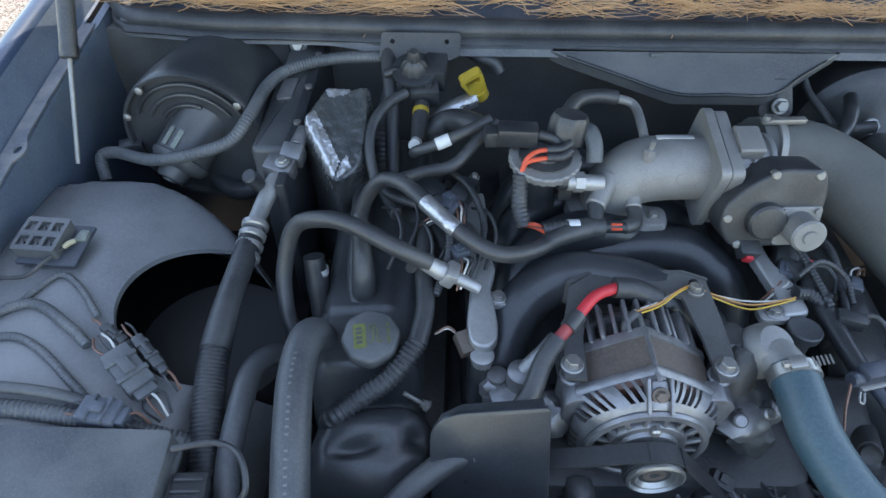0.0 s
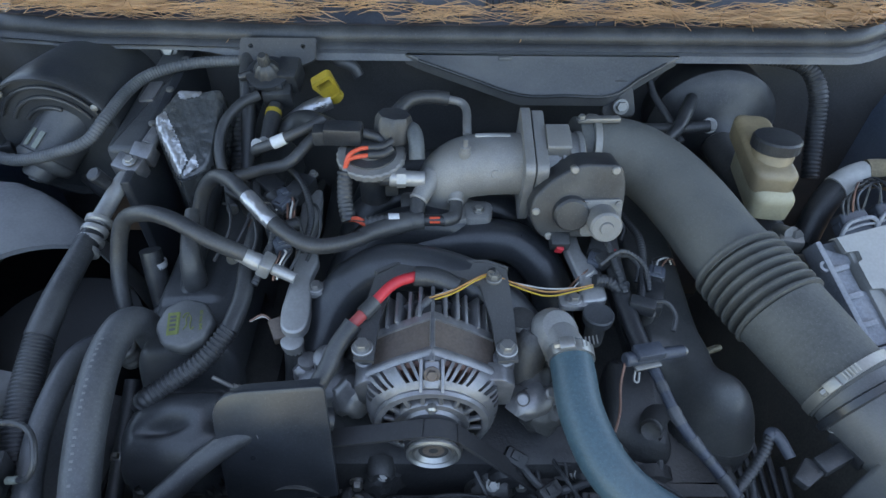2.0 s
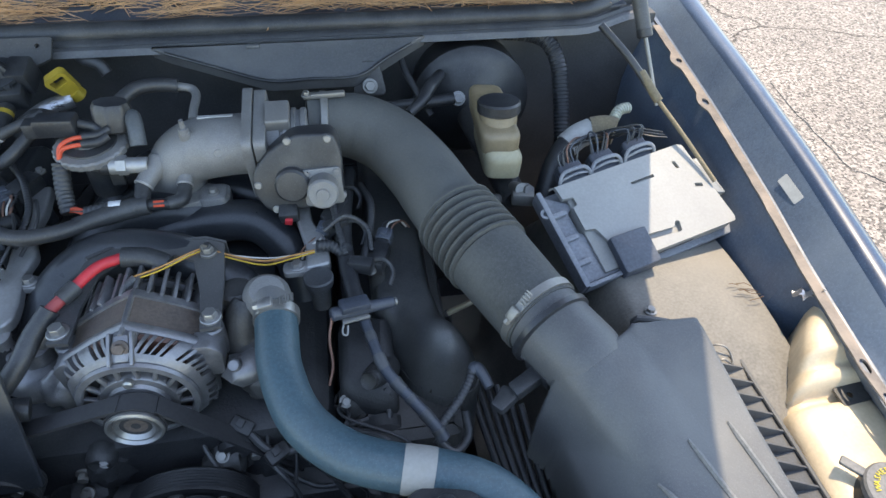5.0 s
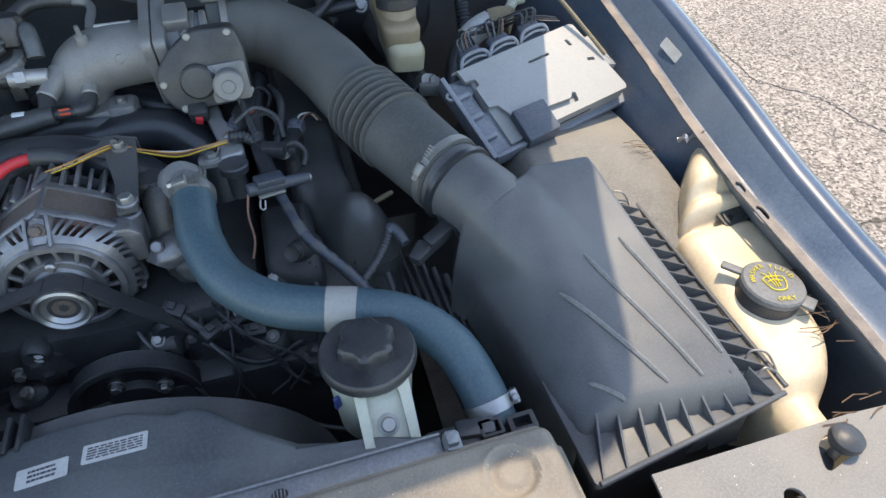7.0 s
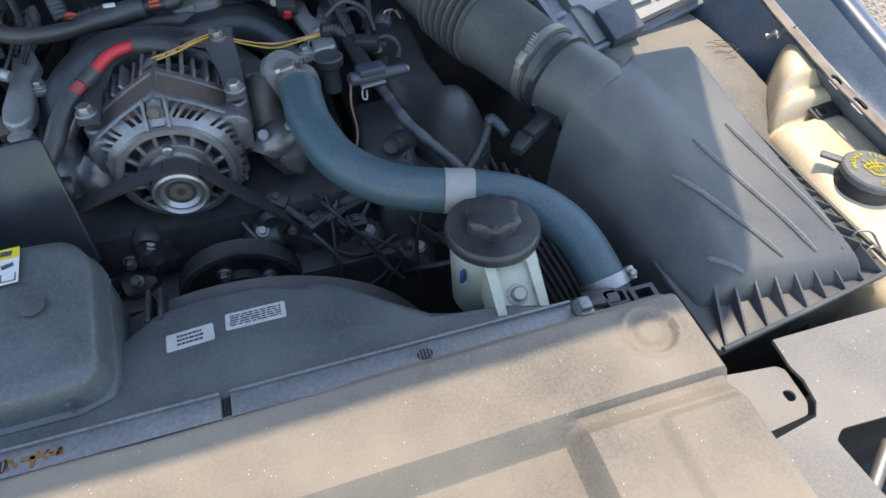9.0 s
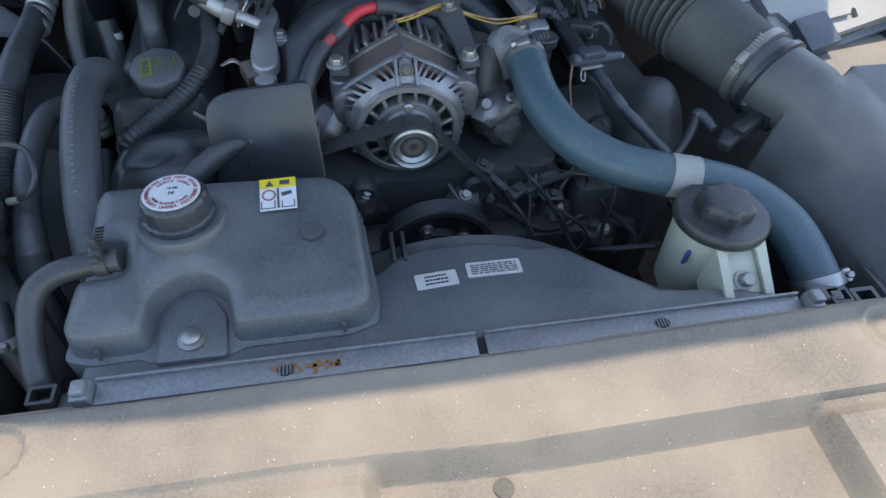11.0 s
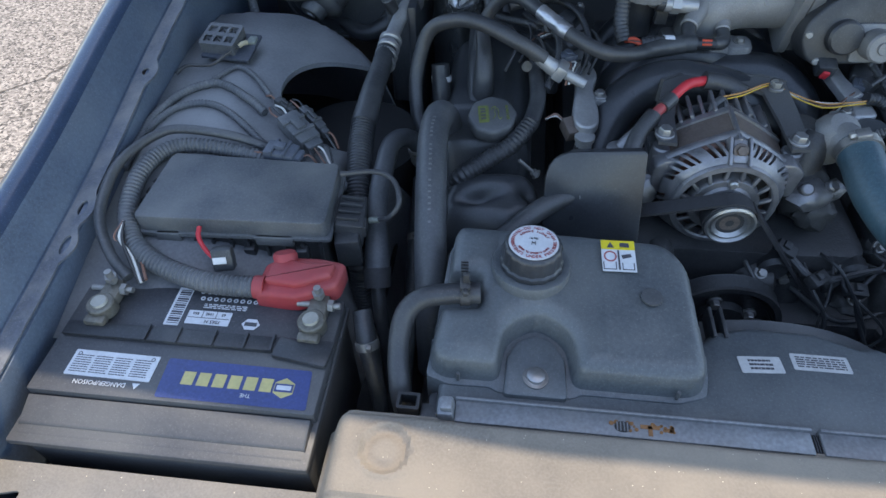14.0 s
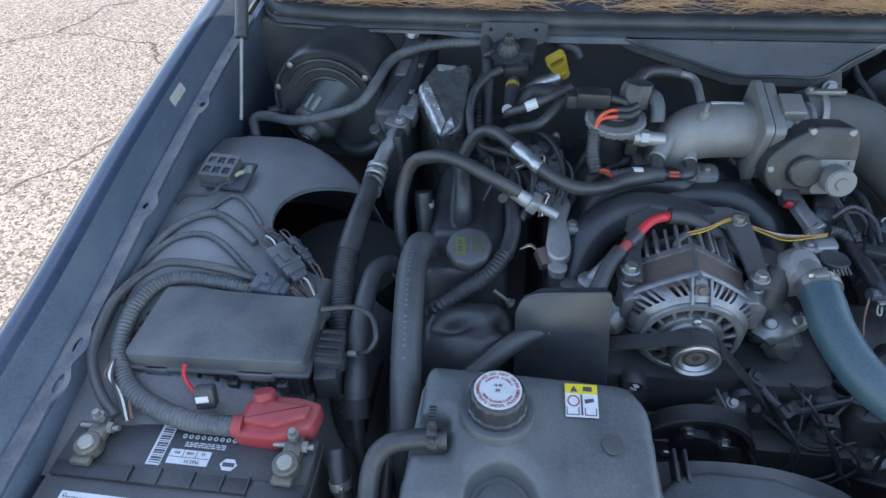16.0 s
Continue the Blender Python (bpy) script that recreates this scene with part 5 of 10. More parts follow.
part("rim", lathe(B(), [(0.050, 0), (0.0555, 0.002), (0.0555, 0.009), (0.050, 0.011)], along((0.806, 0.322, 0.841), (0.83, 0.27, 0.832)), 40), plastic_gloss, mt)
bm = B()
box(bm, (0.768, 0.268, 0.804), (0.038, 0.020, 0.018), 0.003, turn(0, -16, 23))
box(bm, (0.785, 0.277, 0.812), (0.010, 0.042, 0.028), 0.002, turn(0, -16, 23))
prism(bm, rounded([(-0.016, -0.008), (0.012, -0.012), (0.016, 0.0), (0.012, 0.012), (-0.016, 0.008)], 0.003), -0.006, 0.006, Matrix.Translation((0.741, 0.257, 0.793)) @ turn(0, -10, 40), 0.002)
for k in range(4):
    tube(bm, [(0.752 - 0.001 * k, 0.268 - 0.004 * k, 0.800), (0.758, 0.270 - 0.004 * k, 0.803), (0.764, 0.268 - 0.003 * k, 0.803)], 0.0012, 5, 3)
part("sensor", bm, plastic, mt, "black sensor plugged into the tube")
part("screw", bolt(B(), (0.774, 0.296, 0.822), (-0.6, 0.1, 0.8), 0.005), steel, mt)
bm = B()
clamp(bm, (0.798, 0.339, 0.8435), (0.44, -0.90, -0.09), 0.0530, 0.011, (-0.75, -0.3, 0.55))
solo("duct_clamp", bm, steel_dull, "wide steel worm-drive clamp on the intake duct", "hose clamp", "hose clamps")

# alternator
at = thing("alternator", (EX, 0.36, 0.72), "aluminium alternator with slotted cases, rusty stator band and ribbed pulley", "alternator")
AC = Vector((0.331, 0.0, 0.8065))
AM = Matrix.Translation((AC.x, 0.300, AC.z)) @ turn(90, 0, 0)       # local z points to the front (-y)

def hexed(a, k):
    """Radius factor of a rounded hexagon with a corner on top."""
    q = (math.degrees(a) - 90) % 60 - 30
    return 1 - k + k * math.cos(radians(30)) / math.cos(radians(q))


def six_sided(bm, k=0.8):
    back = AM.inverted()
    for v in bm.verts:
        p = back @ v.co
        f = hexed(math.atan2(p.y, p.x), k)
        v.co = AM @ Vector((p.x * f, p.y * f, p.z))
    return bm


def vented_frame(bm):
    """Cast front shoulder with four groups of slanted slots."""
    prof = [(0.0842, -0.046), (0.0840, -0.041), (0.0832, -0.0350), (0.0815, -0.0285), (0.0785, -0.0225), (0.0745, -0.0175), (0.0695, -0.0135), (0.0645, -0.0110)]
    n = 216
    groups = ((42, 78, 5), (103, 128, 3), (-2, 34, 5), (137, 176, 5), (-44, -10, 4), (190, 226, 4), (-80, -52, 3), (232, 262, 3))
    rows = []
    for k, (r, z) in enumerate(prof):
        rows.append([bm.verts.new(AM @ Vector((r * hexed(a, 0.85 - 0.1 * k) * math.cos(a), r * hexed(a, 0.85 - 0.1 * k) * math.sin(a), z))) for a in (2 * math.pi * i / n + 0.056 * k * (1 if i < n / 4 or i > 3 * n / 4 else -1) * abs(math.cos(2 * math.pi * i / n)) ** 0.5 for i in range(n))])
    for k in range(len(prof) - 1):
        for i in range(n):
            a = 360 * (i + 0.5) / n
            cut = False
            for lo, hi, m in groups:
                t = (a - lo) % 360 / (hi - lo)
                if t < 1 and 0.12 < (t * m) % 1 < 0.70 and 1 <= k <= 4:
                    cut = True
            if not cut:
                bm.faces.new((rows[k][i], rows[k][(i + 1) % n], rows[k + 1][(i + 1) % n], rows[k + 1][i]))
    inner = [v for v in bmesh.ops.extrude_face_region(bm, geom=bm.faces[:])["geom"] if isinstance(v, bmesh.types.BMVert)]
    back = AM.inverted()
    for v in inner:
        p = back @ v.co
        k = 1 - 0.0045 / math.hypot(p.x, p.y)
        v.co = AM @ Vector((p.x * k, p.y * k, p.z - 0.003))
    return bm


bm = B()
vented_frame(bm)
lathe(bm, [(0.0640, -0.014), (0.0655, -0.0095), (0.0640, -0.0055), (0.0580, -0.0045), (0.0560, -0.0065), (0.0560, -0.020)], AM, 72, cap=False)
part("front_frame", bm, alloy_alt, at)
part("front_rim", six_sided(lathe(B(), [(0.078, -0.055), (0.0855, -0.053), (0.0870, -0.050), (0.0870, -0.044), (0.085, -0.041), (0.078, -0.042)], AM, 72, cap=False), 0.85), alloy_alt, at)
for i in range(16):
    a = 360 * (i + 0.5) / 16
    bm = B()
    box(bm, (0, 0, 0), (0.019, 0.0050, 0.0060), 0.0015)
    bmesh.ops.transform(bm, matrix=AM @ turn(0, 0, a) @ Matrix.Translation((0.0495, 0, -0.0095)) @ turn(0, 0, 16 if math.cos(radians(a)) > 0 else -14), verts=bm.verts)
    part("spoke", bm, alloy_alt, at)
bm = B()
box(bm, tuple(AM @ Vector((0, 0.0715, -0.0250))), (0.017, 0.030, 0.012), 0.003, turn(38, 0, 0))
for sx in (-1, 1):
    box(bm, tuple(AM @ Vector((sx * 0.0115, 0.0715, -0.0240))), (0.004, 0.036, 0.016), 0.0015, turn(38, 0, 0))
part("centre_boss", bm, alloy_alt, at)
part("boss_bolt", bolt(B(), tuple(AM @ Vector((0, 0.0760, -0.0215))), (0, -0.8, 0.6), 0.0062, 0.006), stator, at)
part("rotor_fan", lathe(B(), [(0.060, -0.030), (0.050, -0.027), (0.0, -0.025)], AM, 40), belt_mat, at, "dark rotor behind the spokes")
part("winding", lathe(B(), [(0.0, -0.052), (0.070, -0.050), (0.0755, -0.044), (0.072, -0.036), (0.056, -0.033), (0.0, -0.032)], AM, 48), copper, at, "dark copper windings behind the slots")
part("hub", lathe(B(), [(0.043, -0.022), (0.043, -0.009), (0.041, -0.006), (0.033, -0.006), (0.031, -0.002), (0.018, 0.002), (0.0, 0.002)], AM, 40), alloy_alt, at)
part("stator_band", six_sided(lathe(B(), [(0.070, -0.094), (0.0830, -0.092), (0.0830, -0.053), (0.070, -0.050)], AM, 72), 0.85), stator, at, "brown rusty laminated stator band")
bm = B()
lathe(bm, [(0.0, -0.150), (0.052, -0.149), (0.066, -0.138), (0.072, -0.128)], AM, 48)
part("rear_frame", bm, alloy_alt, at)
part("rear_rim", six_sided(lathe(B(), [(0.074, -0.104), (0.0850, -0.102), (0.0860, -0.099), (0.0860, -0.091), (0.074, -0.089)], AM, 72), 0.85), alloy_alt, at)
for i in range(34):
    a = 360 * (i + 0.5) / 34
    bm = B()
    box(bm, (0, 0, 0), (0.018, 0.0046, 0.046), 0.0012)
    bmesh.ops.transform(bm, matrix=AM @ turn(0, 0, a) @ Matrix.Translation((0.0725 if i % 5 else 0.067, 0, -0.121)), verts=bm.verts)
    part("fin", bm, alloy_alt, at)
bm = B()
lathe(bm, [(0.060, -0.148), (0.062, -0.10)], AM, 40)
box(bm, tuple(AM @ Vector((0.0, 0.072, -0.108))), (0.022, 0.020, 0.012), 0.002)
part("rear_core", bm, void_mat, at)
for a in (90, -35, 215):
    t = AM @ turn(0, 0, a)
    part("through_bolt_rib", box(B(), tuple(t @ Vector((0.0830, 0, -0.066))), (0.006, 0.068, 0.006), 0.002, turn(0, -a + 90, 0)), alloy_alt, at)
for a, s in ((29, 1), (151, -1)):
    bm = B()
    e = (0.413, 0.366, 0.846) if s > 0 else (0.254, 0.367, 0.842)
    prism(bm, rounded([(-0.020, -0.030), (0.020, -0.030), (0.024, 0.010), (0.010, 0.022), (-0.010, 0.022), (-0.024, 0.010)], 0.006), -0.012, 0.012, frame_of((e[0] - s * 0.012, e[1] - 0.02, e[2] - 0.014), (1, 0, 0), (s * 0.5, 0, 1)), 0.003)
    lathe(bm, [(0.013, -0.034), (0.013, 0.006), (0.011, 0.008)], Matrix.Translation(e), 20)
    part("mount_ear", bm, alloy_alt, at)
    part("bolt", bolt(B(), (e[0] + s * 0.002, e[1], 0.867), (0, 0, 1), 0.0085, 0.010), steel, at)
part("through_bolt", lathe(B(), [(0.006, 0), (0.006, 0.006), (0.004, 0.008), (0, 0.008)], AM @ Matrix.Translation((0, 0.0385, -0.007)), 8), steel, at)
PULLEY = AM @ Matrix.Translation((0.002, 0.0005, -0.0195)) @ Matrix.Diagonal((0.95, 0.95, 1, 1))
prof = [(0.016, 0.020), (0.030, 0.022)]
for i in range(6):
    z = 0.024 + i * 0.0036
    prof += [(0.0275, z), (0.0295, z + 0.0018)]
prof += [(0.0315, 0.047), (0.0315, 0.050), (0.0285, 0.0515), (0.0265, 0.048), (0.0245, 0.0465), (0.0235, 0.0495), (0.0215, 0.0495), (0.0165, 0.044), (0.0, 0.043)]
pl = part("pulley", lathe(B(), prof, PULLEY, 48), steel, at, "ribbed bare-metal pulley")
part("pulley_nut", lathe(B(), [(0.0155, 0.0432), (0.0155, 0.0445), (0.010, 0.0455), (0.008, 0.0455), (0, 0.044)], PULLEY, 32), stator, pl, "brown rusty pulley bore")
# bracket behind the alternator
ab = thing("alternator_bracket", (0.33, 0.45, 0.85), "dark stamped steel alternator bracket", "bracket")
arch = [(0.243, 0.352), (0.266, 0.350), (0.268, 0.400), (0.280, 0.444), (0.300, 0.462), (0.366, 0.464), (0.388, 0.452), (0.400, 0.400), (0.404, 0.350), (0.427, 0.352), (0.426, 0.420), (0.422, 0.478), (0.398, 0.490), (0.290, 0.488), (0.260, 0.466), (0.247, 0.410)]
bm = B()
prism(bm, arch, 0.866, 0.871, None, 0.0, shape=lambda v: (v.x, v.y, v.z + 0.014 * smooth((v.y - 0.37) / 0.09) - 0.004))
prism(bm, [(0.262, 0.470), (0.290, 0.488), (0.398, 0.490), (0.424, 0.478), (0.424, 0.482), (0.398, 0.494), (0.288, 0.492), (0.258, 0.474)], 0.845, 0.882)
part("strap", bm, steel_black, ab)
part("bolt", bolt(B(), (0.405, 0.462, 0.8815), (0, 0, 1), 0.007, 0.009), steel_dull, ab)
# aluminium coolant/bracket castings either side
bm = B()
blob(bm, (0.205, 0.375, 0.785), (0.042, 0.034, 0.024), 3, 0.2)
blob(bm, (0.236, 0.352, 0.790), (0.026, 0.024, 0.028), 9, 0.22)
blob(bm, (0.176, 0.392, 0.788), (0.020, 0.020, 0.018), 4, 0.2)
lathe(bm, [(0.018, -0.01), (0.017, 0.012), (0.010, 0.018), (0, 0.019)], Matrix.Translation((0.205, 0.385, 0.815)), 24)
lathe(bm, [(0.012, -0.01), (0.012, 0.004), (0.006, 0.005), (0, 0.005)], Matrix.Translation((0.178, 0.392, 0.806)), 20)
tube(bm, [(0.205, 0.385, 0.822), (0.225, 0.395, 0.845), (0.24, 0.41, 0.855)], [0.012, 0.010, 0.009], 12)
solo("tensioner_casting", bm, alloy_alt, "bare aluminium tensioner casting beside the alternator", "casting")
bm = B()
blob(bm, (0.452, 0.366, 0.785), (0.030, 0.036, 0.040), 2, 0.18)
blob(bm, (0.462, 0.338, 0.775), (0.026, 0.022, 0.026), 5, 0.25)
blob(bm, (0.430, 0.392, 0.800), (0.022, 0.024, 0.036), 7, 0.2)
rod(bm, (0.440, 0.345, 0.80), (0.442, 0.338, 0.818), 0.011, 0.009, 12, 0.002)
tube(bm, [(0.440, 0.375, 0.80), (0.445, 0.390, 0.840), (0.452, 0.400, 0.855)], [0.024, 0.022, 0.018], 18)
lathe(bm, [(0.020, -0.02), (0.020, 0.012), (0.016, 0.016), (0, 0.017)], Matrix.Translation((0.437, 0.415, 0.848)), 24)
th = thing("thermostat_housing", (0.46, 0.39, 0.78), "bare aluminium thermostat outlet elbow", "thermostat housing")
part("casting", bm, cast_dark, th)
bm = B()
blob(bm, (0.448, 0.340, 0.802), (0.028, 0.022, 0.020), 12, 0.35, 2)
blob(bm, (0.474, 0.348, 0.806), (0.018, 0.016, 0.016), 15, 0.35, 2)
rod(bm, (0.436, 0.338, 0.812), (0.434, 0.328, 0.824), 0.009, 0.008, 12, 0.002)
rod(bm, (0.466, 0.345, 0.812), (0.468, 0.336, 0.826), 0.008, 0.007, 12, 0.002)
part("bright_lug", bm, alloy_alt, th, "bright bare aluminium lug")
bm = B()
lathe(bm, [(0.0, 0.030), (0.020, 0.026), (0.028, 0.014), (0.030, 0.0), (0.028, -0.02), (0.024, -0.03)], Matrix.Translation((0.473, 0.402, 0.850)) @ turn(18, 10, 0), 28)
tube(bm, [(0.473, 0.400, 0.852), (0.482, 0.380, 0.858), (0.487, 0.36, 0.858)], [0.026, 0.023, 0.022], 22)
part("outlet", bm, alloy, th)

# belt, shield, lower pulleys
bs = thing("belt_shield", (0.17, 0.28, 0.78), "flat black plastic belt shield with rounded corner", "belt shield")
SM = frame_of((0.162, 0.277, 0.830), (1, 0.07, 0.02), (0, 0.40, 1))
bm = B()
prism(bm, rounded([(-0.060, -0.085), (0.062, -0.085), (0.061, 0.062), (-0.057, 0.061)], [0.004, 0.004, 0.008, 0.036], 6), -0.003, 0.002, SM, 0.0015)
part("face", bm, plastic_gloss, bs)
bm = B()
tp = [(-0.057, -0.06), (-0.057, 0.026), (-0.045, 0.050), (-0.024, 0.060), (0.0, 0.0605), (0.056, 0.0615)]
for d0, d1 in ((-0.004, -0.014),):
    rows = [[bm.verts.new(SM @ Vector((u, v, d))) for u, v in tp] for d in (d0, d1)]
    inner = [[bm.verts.new(SM @ Vector((u * 0.96, v * 0.95 - 0.001, d))) for u, v in tp] for d in (d0, d1)]
    for i in range(len(tp) - 1):
        bm.faces.new((rows[0][i], rows[0][i + 1], rows[1][i + 1], rows[1][i]))
        bm.faces.new((inner[0][i], inner[1][i], inner[1][i + 1], inner[0][i + 1]))
        bm.faces.new((rows[1][i], rows[1][i + 1], inner[1][i + 1], inner[1][i]))
part("rim", bm, cover_black, bs)


def belt_run(bm, p, q, w=0.021, t=0.004, face=(0, 0, 1)):
    p, q = Vector(p), Vector(q)
    d = (q - p)
    m = frame_of((p + q) / 2, d, (0, 1, 0))
    g = bmesh.ops.create_cube(bm, size=1.0)["verts"]
    place(bm, g, m @ Matrix.Diagonal((d.length, w, t, 1)))
    return bm


db2 = thing("drive_belt", (0.30, 0.265, 0.70), "black ribbed rubber drive belt round the pulleys", "drive belt")
bm = B()
belt_run(bm, (0.322, 0.285, 0.836), (0.13, 0.300, 0.768))
part("belt_span", bm, belt_mat, db2)
bm = B()
belt_run(bm, (0.358, 0.285, 0.826), (0.495, 0.285, 0.655))
part("belt_span", bm, belt_mat, db2)
bm = B()
lathe(bm, [(0.0305, 0.024), (0.0335, 0.024), (0.0335, 0.045), (0.0305, 0.045)], PULLEY, 48)
part("belt_wrap", bm, belt_mat, db2)


def pulley(name, c, r, label, parent_name, n_bolt, material):
    pu = thing(name, c, label, "pulley", "belt pulleys")
    m = along(c, (c[0], c[1] - 1, c[2]))
    prof = [(r * 0.3, -0.015), (r * 0.96, -0.015), (r, -0.012)]
    for i in range(6):
        z = -0.010 + i * 0.0036
        prof += [(r * 0.97, z), (r, z + 0.0018)]
    prof += [(r, 0.014), (r * 0.9, 0.014), (r * 0.82, 0.004), (r * 0.45, 0.000), (r * 0.40, 0.010), (r * 0.2, 0.012), (0, 0.012)]
    part("rim", lathe(B(), prof, m, 48), material, pu)
    for i in range(n_bolt):
        a = 2 * math.pi * i / n_bolt + 0.4
        part("bolt", bolt(B(), tuple(m @ Vector((r * 0.5 * math.cos(a), r * 0.5 * math.sin(a), 0.002))), (0, -1, 0), 0.007, 0.010), steel, pu)
    return pu


pulley("water_pump_pulley", (0.362, 0.250, 0.650), 0.078, "black steel water pump pulley with bright bolts", "pump", 4, void_mat)
pulley("idler_pulley", (0.178, 0.262, 0.735), 0.036, "dark ribbed idler pulley below the belt shield", "idler", 1, cast_dark)
pulley("crank_pulley", (0.335, 0.235, 0.46), 0.085, "dark crankshaft pulley deep in the bay", "crank", 1, void_mat)
bm = B()
prism(bm, rounded([(0.08, 0.0), (0.60, 0.0), (0.62, 0.22), (0.52, 0.36), (0.16, 0.36), (0.06, 0.22)], 0.05), -0.03, 0.0, frame_of((0.0, 0.292, 0.38), (1, 0, 0), (0, 0, 1)), 0.006)
tc = solo("timing_cover", bm, void_mat, "grimy cast timing cover with bosses", "timing cover")
for x, z, r in ((0.47, 0.66, 0.05), (0.55, 0.62, 0.035), (0.22, 0.64, 0.04), (0.42, 0.72, 0.022), (0.52, 0.72, 0.02), (0.27, 0.73, 0.018), (0.46, 0.57, 0.03), (0.60, 0.70, 0.03)):
    part("boss", lathe(B(), [(r, 0), (r * 0.97, 0.016), (r * 0.7, 0.022), (r * 0.3, 0.018), (0, 0.018)], along((x, 0.30, z), (x, 0.2, z)), 24), void_mat, tc)
for x, z in ((0.44, 0.70), (0.50, 0.68), (0.58, 0.66), (0.24, 0.70), (0.30, 0.60), (0.53, 0.56), (0.62, 0.60)):
    part("bolt", bolt(B(), (x, 0.290, z), (0, -1, 0), 0.007, 0.010), steel_dull, tc)
for k, pts in enumerate(([(0.43, 0.30, 0.74), (0.47, 0.27, 0.72), (0.53, 0.28, 0.73), (0.58, 0.30, 0.72)], [(0.45, 0.28, 0.69), (0.52, 0.25, 0.66), (0.60, 0.27, 0.68), (0.66, 0.27, 0.70)],
                         [(0.56, 0.26, 0.60), (0.60, 0.22, 0.64), (0.66, 0.20, 0.66)], [(0.50, 0.22, 0.60), (0.58, 0.18, 0.58), (0.66, 0.16, 0.56)])):
    solo("sensor_wire", tube(B(), pts, 0.0035 if k % 2 else 0.005, 8), rubber, "thin black sensor wiring low on the engine", "wire", "low engine wiring")

# upper radiator hose
uh = thing("radiator_hose", (0.63, 0.17, 0.78), "blue-green rubber upper radiator hose with paper tag", "radiator hose")
HP = [(0.487, 0.372, 0.862), (0.488, 0.340, 0.857), (0.492, 0.295, 0.847), (0.512, 0.240, 0.836), (0.552, 0.200, 0.827), (0.600, 0.179, 0.822), (0.650, 0.166, 0.817), (0.698, 0.146, 0.809), (0.734, 0.107, 0.795), (0.751, 0.062, 0.773), (0.757, 0.028, 0.752)]
part("hose", tube(B(), HP, 0.0245, 28, 8), hose_green, uh)
sp = spline(HP, 8)
i0 = min(range(len(sp)), key=lambda i: (sp[i] - Vector((0.628, 0.172, 0.82))).length)
part("paper_tag", tube(B(), [tuple(sp[i]) for i in range(i0 - 2, i0 + 4)], 0.0252, 28, 2, smooth=False, ends=False), paper_mat, uh, "worn white paper tag wrapped round the hose")
bm = B()
clamp(bm, (0.4875, 0.362, 0.861), (0.02, -1, -0.1), 0.0255, 0.013, (-0.30, 0, 1))
solo("hose_clamp", bm, steel, "bright worm-drive clamp on the thermostat outlet", "hose clamp", "hose clamps")
bm = B()
clamp(bm, (0.7555, 0.044, 0.762), (0.15, -0.75, -0.5), 0.0255, 0.014, (1, 0, 0.35))
solo("hose_clamp", bm, steel, "bright worm-drive clamp at the radiator end of the hose", "hose clamp", "hose clamps")
bm = B()
tube(bm, [(0.757, 0.03, 0.753), (0.758, 0.012, 0.742), (0.750, 0.0, 0.735)], [0.023, 0.024, 0.028], 24)
box(bm, (0.755, 0.004, 0.757), (0.075, 0.035, 0.030), 0.006)
prism(bm, rounded([(-0.014, -0.010), (0.014, -0.010), (0.014, 0.010), (-0.014, 0.010)], 0.002), 0.0, 0.014, Matrix.Translation((0.775, 0.006, 0.772)), 0, [rect(0.018, 0.011, 0.001)])
box(bm, (0.728, 0.012, 0.782), (0.040, 0.020, 0.020), 0.005, turn(0, 0, -8))
solo("radiator_inlet", bm, plastic_gloss, "black plastic radiator hose inlet", "radiator inlet")

# power steering reservoir
ps = thing("steering_reservoir", (0.645, 0.08, 0.70), "milky white power steering reservoir with black star-knob cap", "fluid reservoir")
bm = B()
lathe(bm, [(0.030, -0.12), (0.040, -0.10), (0.044, -0.02), (0.045, 0.0)], Matrix.Translation((0.643, 0.103, 0.818)), 40)
part("body", bm, white_plastic, ps)
bm = B()
prism(bm, rounded([(-0.026, -0.034), (0.027, -0.034), (0.029, 0.040), (-0.027, 0.040)], 0.003), 0.0, 0.005, frame_of((0.6465, 0.040, 0.800), (1, 0, 0), (0, 0.9, 0.55)), 0.0015, [rounded([(-0.017, -0.027), (0.018, -0.027), (0.017, 0.026), (-0.016, 0.026)], 0.005, 4)])
prism(bm, rounded([(-0.018, -0.028), (0.019, -0.028), (0.018, 0.027), (-0.017, 0.027)], 0.003), -0.004, -0.0015, frame_of((0.6465, 0.040, 0.800), (1, 0, 0), (0, 0.9, 0.55)), 0, [circle(0.0, -0.006, 0.008, 16)])
for s in (-1, 1):
    prism(bm, [(0, -0.036), (0.05, -0.036), (0.045, 0.036), (0, 0.036)], -0.0015, 0.0015, frame_of((0.6465 + s * 0.0235, 0.040, 0.800), (0, 0.45, -0.85), (0, 0.9, 0.55)))
part("bracket", bm, white_plastic, ps)
bm = B()
lathe(bm, [(0.011, 0), (0.011, 0.002), (0.0075, 0.003), (0.0075, 0.010), (0.006, 0.012), (0, 0.012)], frame_of((0.6465, 0.036, 0.795), (1, 0, 0), (0, 0.9, 0.55)), 20)
part("bolt", bm, steel_dull, ps)
m = Matrix.Translation((0.643, 0.103, 0.818)) @ turn(-3, 0, 0)
pc = part("cap", lathe(B(), [(0.046, -0.002), (0.0495, 0.0), (0.0500, 0.004), (0.0490, 0.011), (0.0470, 0.0130), (0.026, 0.0150)], m, 56), plastic, ps, "dusty black round cap")
